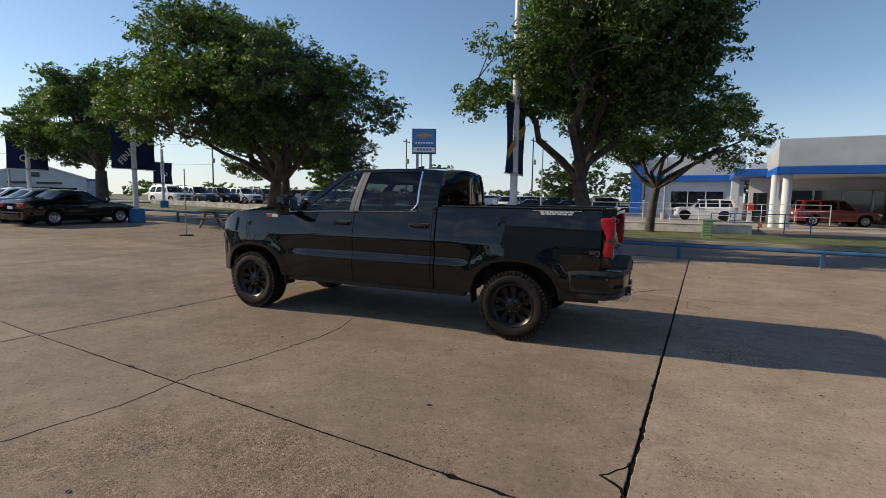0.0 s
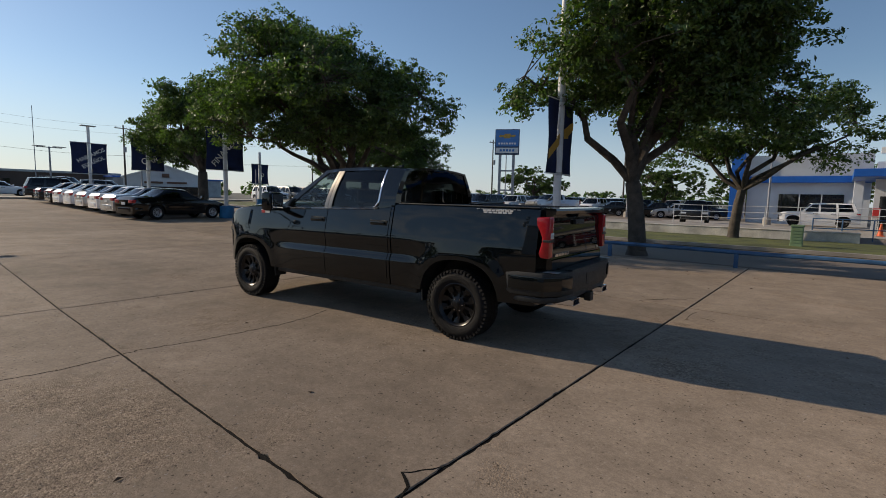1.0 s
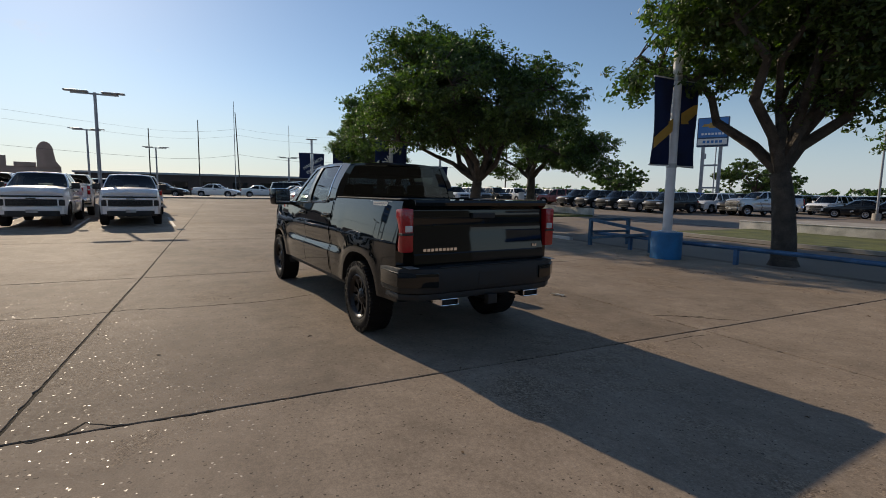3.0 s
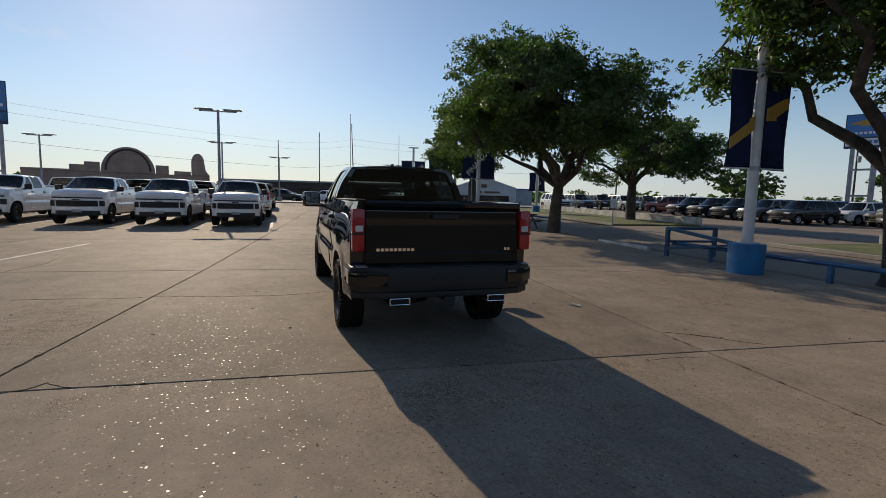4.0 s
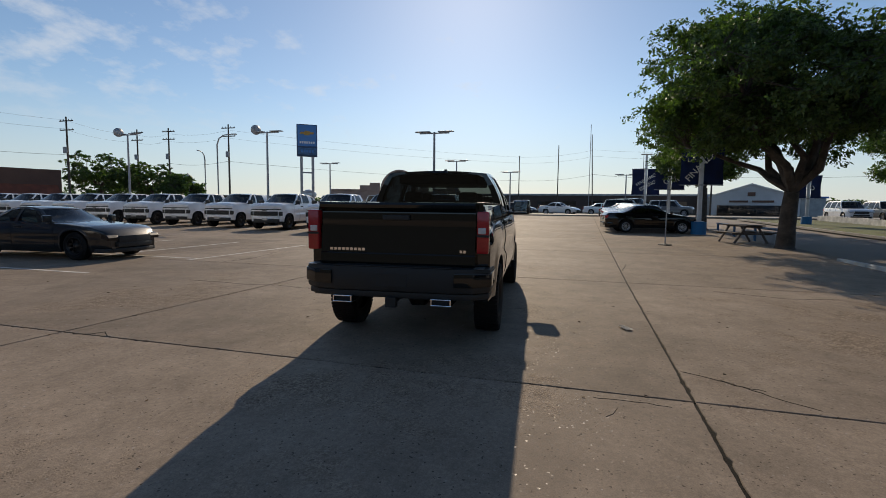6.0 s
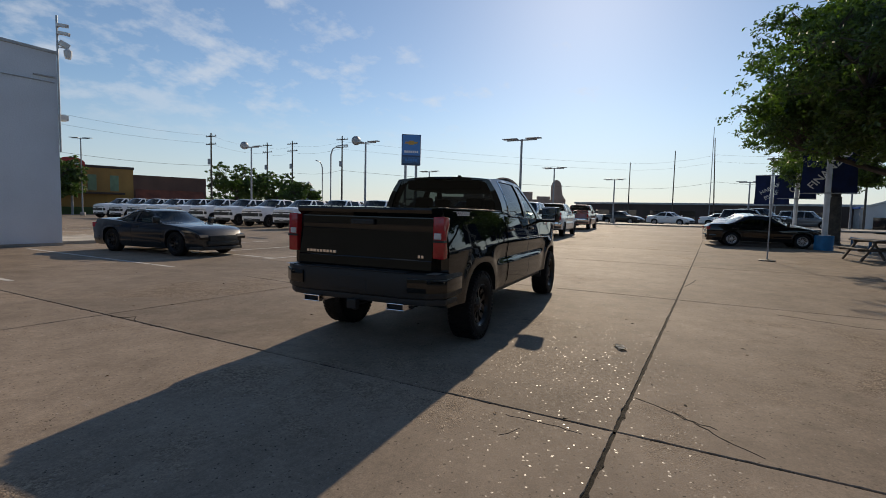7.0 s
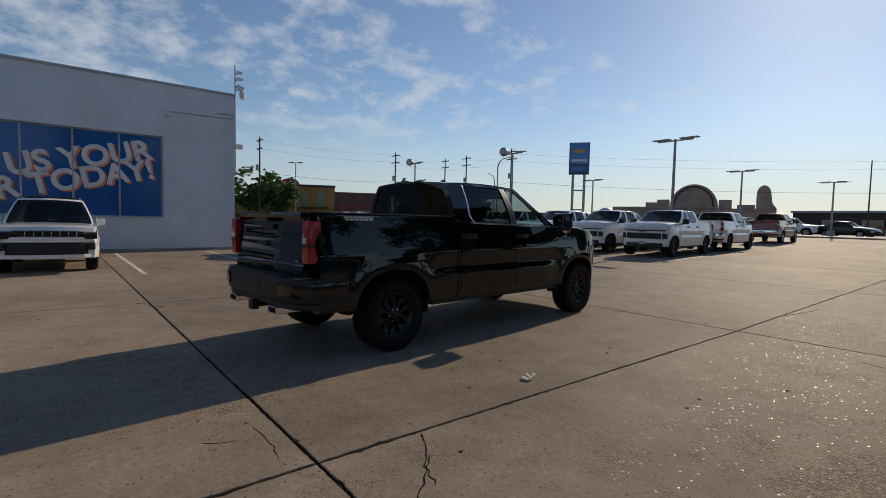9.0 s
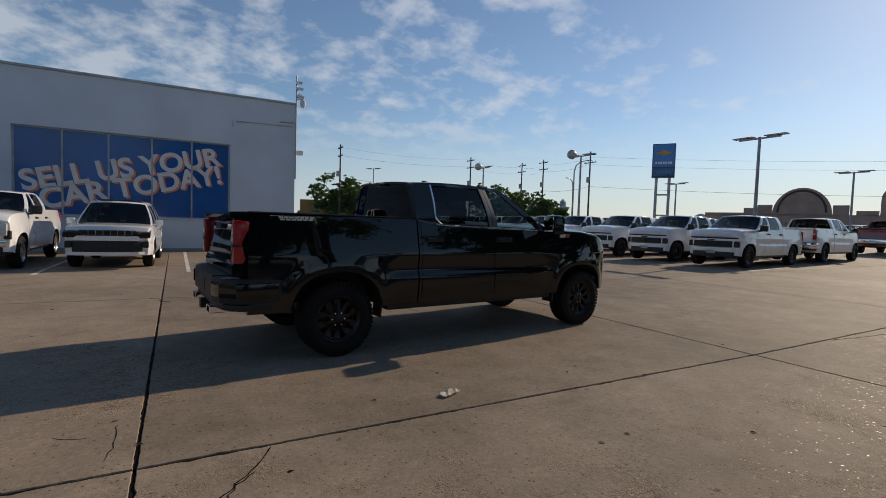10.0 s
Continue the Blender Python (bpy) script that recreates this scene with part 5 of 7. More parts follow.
tree("live_oak", "smaller oak with light lower leaves on the verge", -2.1, 25.7, 2.2, 0.21,
     [(-1.2, 0, 5.3, 2.4, 2.2, 1.9), (1.8, 0.4, 5.5, 2.3, 2.2, 1.8), (3.4, 0, 4.4, 1.3, 1.3, 1.0), (-2.4, 0, 4.0, 1.2, 1.3, 0.9)], 170, 300, 0.075, 8, (0.2, 0), limbs=7)
tree("live_oak", "live oak standing by the row of parked cars", -29.0, 14.2, 2.5, 0.30,
     [(-3.4, 0.5, 5.2, 3.4, 2.8, 2.2), (1.0, -0.4, 5.2, 2.3, 2.3, 1.8), (-6.0, 0.8, 4.0, 2.0, 2.0, 1.4), (-1.0, 0, 6.3, 2.8, 2.4, 1.3), (1.0, -1.5, 6.5, 2.0, 2.0, 1.2)], 260, 420, 0.085, 11, limbs=7, z0=ground_z(-29))
tree("live_oak", "spreading oak on the grass island across the lane", -27.0, 25.6, 2.5, 0.33,
     [(-3.0, 0, 4.8, 3.0, 2.8, 1.9), (2.3, 0.6, 5.2, 3.4, 3.0, 2.0), (0, 0, 6.2, 2.8, 2.8, 1.4), (4.8, 1.0, 4.2, 2.2, 2.0, 1.4), (0.5, 2.8, 4.4, 2.2, 2.2, 1.5)], 240, 420, 0.085, 14, limbs=7, z0=ground_z(-27))
tree("live_oak", "small pale oak beside the showroom canopy", 15.0, 29.5, 2.6, 0.18,
     [(0, 0, 5.0, 2.6, 2.4, 1.8)], 60, 120, 0.12, 17, mat_leaf="leaf_light", limbs=5)

# ---- vehicles in their places ----
hero, HS = pickup("pickup_truck", "gloss black crew-cab pickup with black wheels on the lot", "paint_black", "rim_black", hero=True)
hero.matrix_basis = pose(-3.47, 5.305, 0, 0, 0, 185.05)

SEDAN = dict(w=0.92, front=2.42, rear=-2.42, wheels=(1.42, -1.38), r=0.335, arch=0.385, arch_h=1.0, sill=0.26, shoulder=0.98, taper_f=0.20, taper_r=0.14, crease=0.012, crown=0.03, tyre_w=0.22, track=0.80, tumble=0.05, pickup=False,
             top=[(-2.43, 0.86), (-2.36, 0.98), (-2.25, 1.035), (-1.75, 1.06), (-0.9, 1.02), (0.9, 0.955), (1.15, 0.95), (1.6, 0.90), (2.05, 0.80), (2.3, 0.70), (2.43, 0.56)],
             back_base=-1.85, roof_r=-0.85, wind_base=1.12, roof_f=0.18, belt_w=0.83, roof_w=0.58, roof_z=1.40, roof_arc=0.055, roof_crown=0.03, bow_f=0.16, bow_r=0.10, v0=0.10, v1=0.88, back_v0=0.10, front_glass_from=9,
             splits=[(-1.85, -0.85, ""), (-1.42, -0.74, "p"), (-0.22, -0.20, "g"), (-0.10, -0.11, "p"), (0.90, 0.10, "g"), (1.12, 0.18, "p")])
SUV = dict(w=0.96, front=2.42, rear=-2.40, wheels=(1.45, -1.48), r=0.375, arch=0.44, arch_h=1.0, sill=0.34, shoulder=1.10, taper_f=0.14, taper_r=0.10, crease=0.014, crown=0.03, tyre_w=0.25, track=0.82, tumble=0.05, pickup=False,
           top=[(-2.42, 0.95), (-2.34, 1.08), (-2.2, 1.12), (0.9, 1.07), (1.15, 1.10), (2.05, 1.05), (2.3, 0.98), (2.40, 0.86), (2.43, 0.74)],
           back_base=-2.30, roof_r=-2.02, wind_base=1.10, roof_f=0.36, belt_w=0.88, roof_w=0.66, roof_z=1.72, roof_arc=0.04, roof_crown=0.03, bow_f=0.16, bow_r=0.10, v0=0.08, v1=0.88, back_v0=0.10, front_glass_from=0.0,
           splits=[(-2.30, -2.02, ""), (-2.05, -1.86, "p"), (-1.18, -1.12, "g"), (-1.05, -1.0, "p"), (-0.14, -0.12, "g"), (-0.02, -0.02, "p"), (0.90, 0.27, "g"), (1.10, 0.36, "p")])
COUPE = dict(w=0.95, front=2.40, rear=-2.38, wheels=(1.44, -1.37), r=0.36, arch=0.405, arch_h=1.0, sill=0.20, shoulder=0.95, taper_f=0.22, taper_r=0.10, crease=0.025, crown=0.04, tyre_w=0.26, track=0.80, tumble=0.07, pickup=False,
             top=[(-2.39, 0.80), (-2.3, 0.98), (-2.1, 1.02), (-1.5, 1.00), (-0.5, 0.94), (0.9, 0.93), (1.2, 0.92), (1.9, 0.85), (2.2, 0.76), (2.36, 0.64), (2.41, 0.52)],
             back_base=-1.80, roof_r=-0.80, wind_base=1.02, roof_f=0.10, belt_w=0.82, roof_w=0.58, roof_z=1.28, roof_arc=0.05, roof_crown=0.03, bow_f=0.16, bow_r=0.10, v0=0.12, v1=0.86, back_v0=0.12, front_glass_from=9,
             splits=[(-1.80, -0.80, ""), (-1.15, -0.66, "p"), (-0.45, -0.40, "g"), (-0.35, -0.33, "p"), (0.82, 0.02, "g"), (1.02, 0.10, "p")])


def car(name, label, category, dims, paint, rim="rim_silver", group="", trim=None, boxy=False, lamp="lens"):
    s = Shape(**dims)
    t = thing(name, label, category, group=group)
    part("body", body_loft(s, s.rear, s.front, closed_top(s)), paint, t, smooth=30)
    cab(s, t, paint, "glass_dark", "glass_dark")
    arch_parts(s, t, "plastic", 0.010, paint)
    wheels(s, t, rim, 5, 0.14, n=28)
    chassis(s, t)
    part("cab_floor", boxed(s.back_base + 0.45, s.wind_base - 0.25, -(s.w - 0.18), s.w - 0.18, s.shoulder - 0.35, s.shoulder - 0.12, 0.03), "interior", t)
    seats(t, (-0.05, -0.95), 0.36, s.shoulder - 0.2, s.roof_z - 0.38, 0.46)
    belt = lambda x: curve_at(s.top, x) - 0.04
    doors = [(s.splits[i][0] + 0.02, s.splits[i + 1][0] + (0.02 if i + 1 < len(s.splits) - 2 else 0.05)) for i in range(len(s.splits) - 1) if s.splits[i + 1][2] == "g"]
    for sg in (1, -1):
        for x0, x1 in doors[-2:]:
            d = part("door", surface_panel(s, x0, x1, lambda x: max(s.sill + 0.09, s.low(x) + 0.05), belt, sg, 0.005), paint, t, smooth=30)
            door_handle(d, x0 + 0.14, s.y(x0 + 0.14, s.shoulder - 0.14), s.shoulder - 0.13, sg, paint)
        wing_mirror(t, s.wind_base - 0.30, s.belt_w, s.shoulder + 0.06, sg, paint, 0.72)
        fx, hz = s.front, curve_at(s.top, s.front - 0.25)
        part("headlight", prism([(fx - 0.42, hz - 0.05), (fx - 0.10, hz - 0.13), (fx - 0.035, hz - 0.20), (fx - 0.06, hz - 0.27), (fx - 0.40, hz - 0.17)], sg * 0.52, sg * (s.plan(fx - 0.2) + 0.004), "y", 0.01), lamp, t)
        rz = s.shoulder - 0.10
        part("tail_light", boxed(s.rear - 0.012, s.rear + 0.28, min(sg * 0.42, sg * (s.plan(s.rear + 0.1) - 0.005)), max(sg * 0.42, sg * (s.plan(s.rear + 0.1) - 0.005)), rz - 0.12, rz + 0.04, 0.025), "tail", t, smooth=40)
    fx = s.front
    gz = curve_at(s.top, fx - 0.2) - 0.20
    if boxy:
        def bow(w, inset, bulge, z0, z1, bev=0.01):
            return prism([(fx - 0.35, -w), (fx - 0.05 - inset, -w), (fx - inset * 0.3, -w * 0.75), (fx + bulge, 0), (fx - inset * 0.3, w * 0.75), (fx - 0.05 - inset, w), (fx - 0.35, w)], z0, z1, "z", bev)
        gr = part("grille", bow(0.60, 0.03, 0.03, 0.865, 0.995), "plastic", t, smooth=40)
        for k in range(7):
            part("grille_slot", boxed(fx - 0.06, fx + 0.036, -0.52 + 0.152 * k, -0.40 + 0.152 * k, 0.88, 0.982, 0.006), "rim_black", gr)
            part("slot_frame", boxed(fx - 0.06, fx + 0.04, -0.395 + 0.152 * k, -0.375 + 0.152 * k, 0.87, 0.99, 0.003), "chrome", gr)
        for sg in (1, -1):
            part("headlight_housing", bow(0.86, 0.13, -0.02, 0.90, 0.975), "plastic", t, smooth=40) if sg > 0 else None
            part("fog_recess", boxed(fx - 0.3, fx - 0.045, min(sg * 0.74, sg * 0.88), max(sg * 0.74, sg * 0.88), 0.55, 0.72, 0.03), "plastic", t)
            part("roof_rail", tubed((-1.9, sg * 0.60, 1.80), (0.25, sg * 0.60, 1.795), 0.02), "chrome", t)
        part("front_intake", bow(0.74, 0.04, 0.055, 0.45, 0.715, 0.02), "plastic", t, smooth=40)
        part("bumper_bar", bow(0.84, 0.10, 0.045, 0.728, 0.855, 0.02), paint, t, smooth=40)
        part("lower_bumper", bow(0.88, 0.10, 0.05, 0.36, 0.452, 0.02), paint, t, smooth=40)
        part("roof_panel", boxed(-1.9, 0.2, -0.52, 0.52, s.roof_z + 0.052, s.roof_z + 0.078, 0.01), "rim_black", t)
    else:
        gr = part("grille", prism([(fx - 0.2, -0.55), (fx - 0.02, -0.50), (fx + 0.018, 0), (fx - 0.02, 0.50), (fx - 0.2, 0.55)], gz - 0.14, gz + 0.06, "z", 0.012), trim or "plastic", t, smooth=40)
    if not boxy:
        part("front_bumper", prism([(fx - 0.4, -(s.w - 0.05)), (fx - 0.1, -(s.w - 0.2)), (fx + 0.025, -0.3), (fx + 0.025, 0.3), (fx - 0.1, s.w - 0.2), (fx - 0.4, s.w - 0.05)], s.sill, s.sill + 0.10, "z", 0.02), "plastic", t, smooth=40)
    if not boxy:
        part("air_intake", prism([(fx - 0.3, -0.62), (fx - 0.01, -0.55), (fx + 0.022, 0), (fx - 0.01, 0.55), (fx - 0.3, 0.62)], s.sill + 0.13, s.sill + 0.25, "z", 0.015), "plastic", t, smooth=40)
    part("rear_bumper", prism([(s.rear + 0.4, -(s.w - 0.04)), (s.rear + 0.1, -(s.w - 0.1)), (s.rear - 0.035, -0.5), (s.rear - 0.035, 0.5), (s.rear + 0.1, s.w - 0.1), (s.rear + 0.4, s.w - 0.04)], s.sill + 0.10, s.sill + 0.30, "z", 0.025), paint, t, smooth=40)
    part("number_plate", boxed(s.rear - 0.026, s.rear - 0.01, -0.16, 0.16, s.shoulder - 0.30, s.shoulder - 0.18, 0.004), "bar_white", t)
    return t


def park(ob, x, y, heading, z=None):
    ob.matrix_basis = pose(x, y, ground_z(x) if z is None else z, 0, 0, heading)
    return ob


def park_copy(ob, x, y, heading, z=None):
    return copy_thing(ob, pose(x, y, ground_z(x) if z is None else z, 0, 0, heading))


wp, _ = pickup("pickup_truck", "white crew-cab pickup parked in a row", "paint_white", "rim_black", group="row of white pickups")
WHITE_ROW = [(-19.97, 0.37), (-19.95, -2.45), (-20.05, -5.40), (-20.35, -8.90), (-21.1, -12.5), (-21.5, -15.9), (-21.8, -19.3), (-22.1, -22.7), (-22.4, -26.1), (-22.6, -29.4), (-22.8, -32.7), (-23.0, -36.0), (-23.2, -39.3), (-23.4, -42.6)]
park(wp, *WHITE_ROW[0], 5.5)
for k, (x, y) in enumerate(WHITE_ROW[1:]):
    park_copy(wp, x, y, 5.5 + 0.6 * (k % 3 - 1))
for k, (x, y) in enumerate(WHITE_ROW[:7]):
    park_copy(wp, x - 6.35 + 0.1 * (k % 2), y - 0.35, 185.5)
rp, _ = pickup("pickup_truck", "dark red pickup parked at the end of the row", "paint_red", "rim_silver")
park(rp, -37.2, -0.9, 185)

JEEP = dict(SUV, w=0.97, taper_f=0.10, roof_z=1.74, sill=0.36,
            top=[(-2.42, 1.0), (-2.34, 1.12), (-2.2, 1.16), (0.9, 1.12), (1.15, 1.14), (2.0, 1.10), (2.26, 1.06), (2.36, 0.99), (2.41, 0.86), (2.43, 0.70)])
jeep = park(car("suv", "white sport utility with a slotted black grille", "car", JEEP, "paint_white", "rim_silver", boxy=True, lamp="rim_black"), 1.2, -5.75, 88)
ford, _ = pickup("pickup_truck", "tall white heavy-duty pickup with chrome bumper", "paint_white", "rim_silver", heavy=True)
park(ford, 4.05, -6.0, 90)
coupe = park(car("coupe", "dark grey sports coupe with black wheels", "car", COUPE, "paint_dark", "rim_black", lamp="rim_black"), -5.85, -6.4, 96)

sedan = park(car("sedan", "near-black saloon parked at the row's end", "car", SEDAN, "paint_sedan", "rim_silver"), -24.3, 10.7, 98)
silver = park(car("sedan", "silver saloon in the parked row", "car", SEDAN, "paint_silver", "rim_silver", group="row of saloons"), -27.0, 10.85, 94)
white = park(car("sedan", "white saloon in the parked row", "car", SEDAN, "paint_white", "rim_silver", group="row of saloons"), -29.5, 10.95, 90)
dark = park(car("sedan", "dark grey saloon in the parked row", "car", SEDAN, "paint_dark", "rim_silver", group="row of saloons"), -39.7, 11.1, 90)
for x, c in ((-32.1, silver), (-34.6, white), (-37.1, white), (-42.2, dark)):
    park_copy(c, x, 11.0, 90)

# ---- rail, banners and posts along the lane ----
RY = 14.12
rail = thing("guard_rail", "low blue painted pipe rail with square posts", "railing", pose(0, RY, 0))
for k in range(14):
    x = -6.55 + 3.14 * k
    part("post", boxed(x - 0.045, x + 0.045, -0.045, 0.045, -0.02, 0.36, 0.006), "rail_blue", rail)
bm = bmesh.new()
limb_pts = [Vector((-8.0 + 1.6 * i, 0.004 * math.sin(i * 1.7), 0.385 + 0.006 * math.sin(i * 2.3))) for i in range(28)]
limb(bm, limb_pts, 0.052, 0.052, 12)
part("pipe", bm, "rail_blue", rail, smooth=40)

# broken timber frame at the rail's end
fr = thing("timber_barrier", "leaning blue timber barrier frame at the rail end", "barrier", pose(-7.9, 13.85, ground_z(-7.5), 0, 0, 8))
for x, y in ((0, 0), (0.25, 1.55), (2.1, -0.05)):
    part("post", boxed(x - 0.05, x + 0.05, y - 0.05, y + 0.05, -0.02, 0.82 if x < 1 else 0.55, 0.008), "wood_blue", fr)


def beam(parent, a, b, r, material, name="beam"):
    a, b = Vector(a), Vector(b)
    bm = bmesh.new()
    L = (b - a).length
    box(bm, 0, L, -r, r, -r * 0.8, r * 0.8, 0.008, Matrix.Translation(a) @ (b - a).to_track_quat("X", "Z").to_matrix().to_4x4())
    return part(name, bm, material, parent)


beam(fr, (0, 0, 0.80), (2.35, -0.05, 0.52), 0.055, "wood_blue")
beam(fr, (0, 0, 0.22), (2.1, -0.05, 0.50), 0.045, "wood_blue")
beam(fr, (0, 0.02, 0.79), (0.25, 1.55, 0.79), 0.05, "wood_blue")
beam(fr, (0.02, 0, 0.42), (0.25, 1.5, 0.42), 0.04, "wood_blue")

rail2 = thing("guard_rail", "short weathered blue rail beside the picnic table", "railing", pose(-16.0, 14.35, ground_z(-18)))
for x in (-9.6, -6.6, -3.6, 0.0):
    part("post", boxed(x - 0.045, x + 0.045, -0.045, 0.045, -0.12, 0.62, 0.006), "rail_blue", rail2)
part("pipe", tubed((-9.8, 0, 0.60), (0.1, 0, 0.60), 0.05, n=10), "rail_blue", rail2, smooth=40)

# picnic table
pt = thing("picnic_table", "weathered timber picnic table with attached benches", "table", pose(-18.2, 13.5, ground_z(-18.2), 0, 0, 12))
for i in range(5):
    part("plank", boxed(-0.9, 0.9, -0.37 + 0.15 * i, -0.235 + 0.15 * i, 0.70, 0.74, 0.006), "wood_grey", pt)
for sg in (1, -1):
    for i in range(2):
        part("bench_plank", boxed(-0.9, 0.9, sg * (0.62 + 0.14 * i) - 0.065, sg * (0.62 + 0.14 * i) + 0.065, 0.42, 0.455, 0.006), "wood_grey", pt)
for x in (-0.62, 0.62):
    for sg in (1, -1):
        beam(pt, (x, sg * 0.62, 0.02), (x, sg * 0.22, 0.70), 0.04, "wood_grey", "leg")
    beam(pt, (x + 0.05, -0.75, 0.39), (x + 0.05, 0.75, 0.39), 0.04, "wood_grey", "cross_beam")
    beam(pt, (x + 0.05, -0.36, 0.67), (x + 0.05, 0.36, 0.67), 0.035, "wood_grey", "cross_beam")

# white kerb length in the gap, bare kerb further on
kb = thing("kerb_stone", "worn white painted kerb length", "kerb")
for k in range(2):
    part("kerb_block", boxed(-12.1 + 1.46 * k, -10.66 + 1.46 * k, 14.16, 14.31, -0.03, 0.14, 0.02), "kerb_white", kb)


def banner_post(x, y, z_top, cols, zb0, zb1, half, base, label, gap=0.14, z0=0.0, text=(), size=0.4, bolt=False, light=False):
    """A round pole in a painted drum base with a stretched cloth panel on each side."""
    t = thing("banner_post", label, "banner", pose(x, y, z0))
    part("drum_base", lathe([(0.0, -0.02), (base, -0.02), (base * 1.0, base * 1.72), (base * 0.97, base * 1.80), (0.0, base * 1.82)], 36, axis="z"), "base_blue", t, smooth=40)
    part("pole", lathe([(0.0, base * 1.8), (0.22, base * 1.805), (0.22, base * 1.805 + 0.03), (0.115, base * 1.805 + 0.032), (0.105, z_top), (0.0, z_top + 0.002)], 18, axis="z"), "pole_white", t, smooth=40)
    for z in (zb0 + 0.02, zb1 - 0.02):
        part("banner_arm", tubed((0, -half, z), (0, half, z), 0.02, n=8), "pole_white", t)
        part("clamp", lathe([(0.108, z - 0.05), (0.125, z - 0.05), (0.125, z + 0.05), (0.108, z + 0.05), (0.108, z - 0.05)], 14, axis="z"), "steel", t)
    rng = random.Random(int(x * 10))
    for sg in (1, -1):
        bm = bmesh.new()
        ny, nz = 8, 12
        a, b = 0.13 if sg > 0 else -half, half if sg > 0 else -0.13

        def cloth(u, v, a=a, b=b, sg=sg, ph=rng.random() * 6):
            yy = lerp(a, b, u)
            edge = 0.05 * math.sin(math.pi * v) * (u if sg > 0 else 1 - u)
            return Vector((0.035 * math.sin(3.2 * v + 2.0 * u + ph) * math.sin(math.pi * min(1, v * 1.02)) + 0.012, yy - sg * edge, lerp(zb0, zb1, v) - 0.02 * u * sg))
        grid(bm, [[cloth(i / ny, j / nz) for i in range(ny + 1)] for j in range(nz + 1)])
        r = bmesh.ops.solidify(bm, geom=bm.faces[:], thickness=0.006)
        part("cloth", bm, "banner", t, smooth=60)
    if bolt:
        zc = (zb0 + zb1) / 2
        for name, poly in (("emblem", [(-half + 0.04, zc - 0.66), (-half + 0.04, zc - 0.40), (-0.28, zc - 0.05), (-0.30, zc + 0.0), (-0.14, zc + 0.10), (-0.14, zc - 0.22)]),
                           ("emblem", [(0.14, zc - 0.02), (0.14, zc + 0.24), (0.55, zc + 0.46), (half - 0.08, zc + 0.50), (half - 0.09, zc + 0.28), (0.40, zc + 0.06), (0.42, zc - 0.0)])):
            part(name, prism(poly, 0.070, 0.074, "x"), "yellow", t)
    for word, yy, zz, sz, rot in text:
        words(word, sz, "bar_white", pose(0.085, yy, zz, 90, 0, 90) @ pose(0, 0, 0, 0, 0, rot), t, "lettering", 0.003, 0.006)
    if light:
        b = boxed(-0.25, 0.25, -0.5, 0.5, z_top, z_top + 0.07, 0.02)
        part("lamp_head", b, "pole_grey", t)
    return t


banner_post(-4.85, 13.52, 8.2, 1, 2.3, 4.42, 0.80, 0.37, "white pole with navy bolt banner in a blue drum", bolt=True, light=True)
banner_post(-23.7, 13.0, 5.0, 1, 2.5, 4.7, 1.02, 0.36, "white pole with navy lettered banner in a blue drum", z0=ground_z(-23.7), text=[("FINANZAS", 0.0, 3.55, 0.44, 50)])
banner_post(-34.8, 13.2, 5.0, 1, 2.5, 4.7, 1.02, 0.36, "white pole with navy banner further along the rail", z0=ground_z(-34.8) - 0.02, text=[("CAR", 0.1, 3.2, 0.55, 14)])
banner_post(-45.9, 12.8, 6.0, 1, 2.2, 4.7, 1.25, 0.36, "far white pole with navy banner near the street", z0=ground_z(-45.9), text=[("HABLAMOS", 0.1, 3.7, 0.42, 30), ("ESPAÑOL", 0.25, 3.15, 0.42, 30)], light=True)
banner_post(-37.5, 22.9, 4.6, 1, 1.9, 3.6, 0.8, 0.33, "slim pole with small navy banner on the island", z0=ground_z(-37.5), text=[("TU", 0.1, 2.6, 0.4, 30)])

# thin marker stand
st = thing("sign_stand", "thin dark pole on a flat round foot", "stand", pose(-15.9, 10.3, ground_z(-15.9)))
part("foot", lathe([(0, 0), (0.24, 0), (0.24, 0.03), (0.05, 0.06), (0, 0.06)], 24, axis="z"), "plastic", st, smooth=40)
part("pole", tubed((0, 0, 0.05), (0.02, 0, 2.35), 0.022, 0.018), "pole_grey", st, smooth=40)


# ---- lamp posts, poles and wires ----
def lamp_post(x, y, h, z0=None, arm=0.9, dish=False, turn=0, name="lamp_post", label="grey twin-arm lot lamp post"):
    z0 = ground_z(x) if z0 is None else z0
    t = thing(name, label, "lamp post", pose(x, y, z0, 0, 0, turn), "lot lamp posts")
    part("footing", lathe([(0, -0.05), (0.28, -0.05), (0.28, 0.55), (0.24, 0.6), (0, 0.6)], 20, axis="z"), "kerb", t, smooth=40)
    part("pole", lathe([(0, 0.6), (0.085, 0.6), (0.06, h - z0), (0, h - z0)], 14, axis="z"), "pole_grey", t, smooth=40)
    part("arm", boxed(-0.04, 0.04, -arm, arm, h - z0 - 0.1, h - z0 - 0.03, 0.01), "pole_grey", t)
    for sg in (1, -1):
        part("lamp_head", boxed(-0.17, 0.17, min(sg * 0.25, sg * (arm + 0.25)), max(sg * 0.25, sg * (arm + 0.25)), h - z0 - 0.01, h - z0 + 0.045, 0.02), "pole_grey", t)
    if dish:
        part("floodlight", lathe([(0.0, -0.12), (0.16, -0.1), (0.30, 0.05), (0.33, 0.16), (0.30, 0.17), (0.0, 0.12)], 20, pose(0.1, -0.75, h - z0 + 0.15, 0, 0, 140)), "pole_grey", t, smooth=40)
    return t


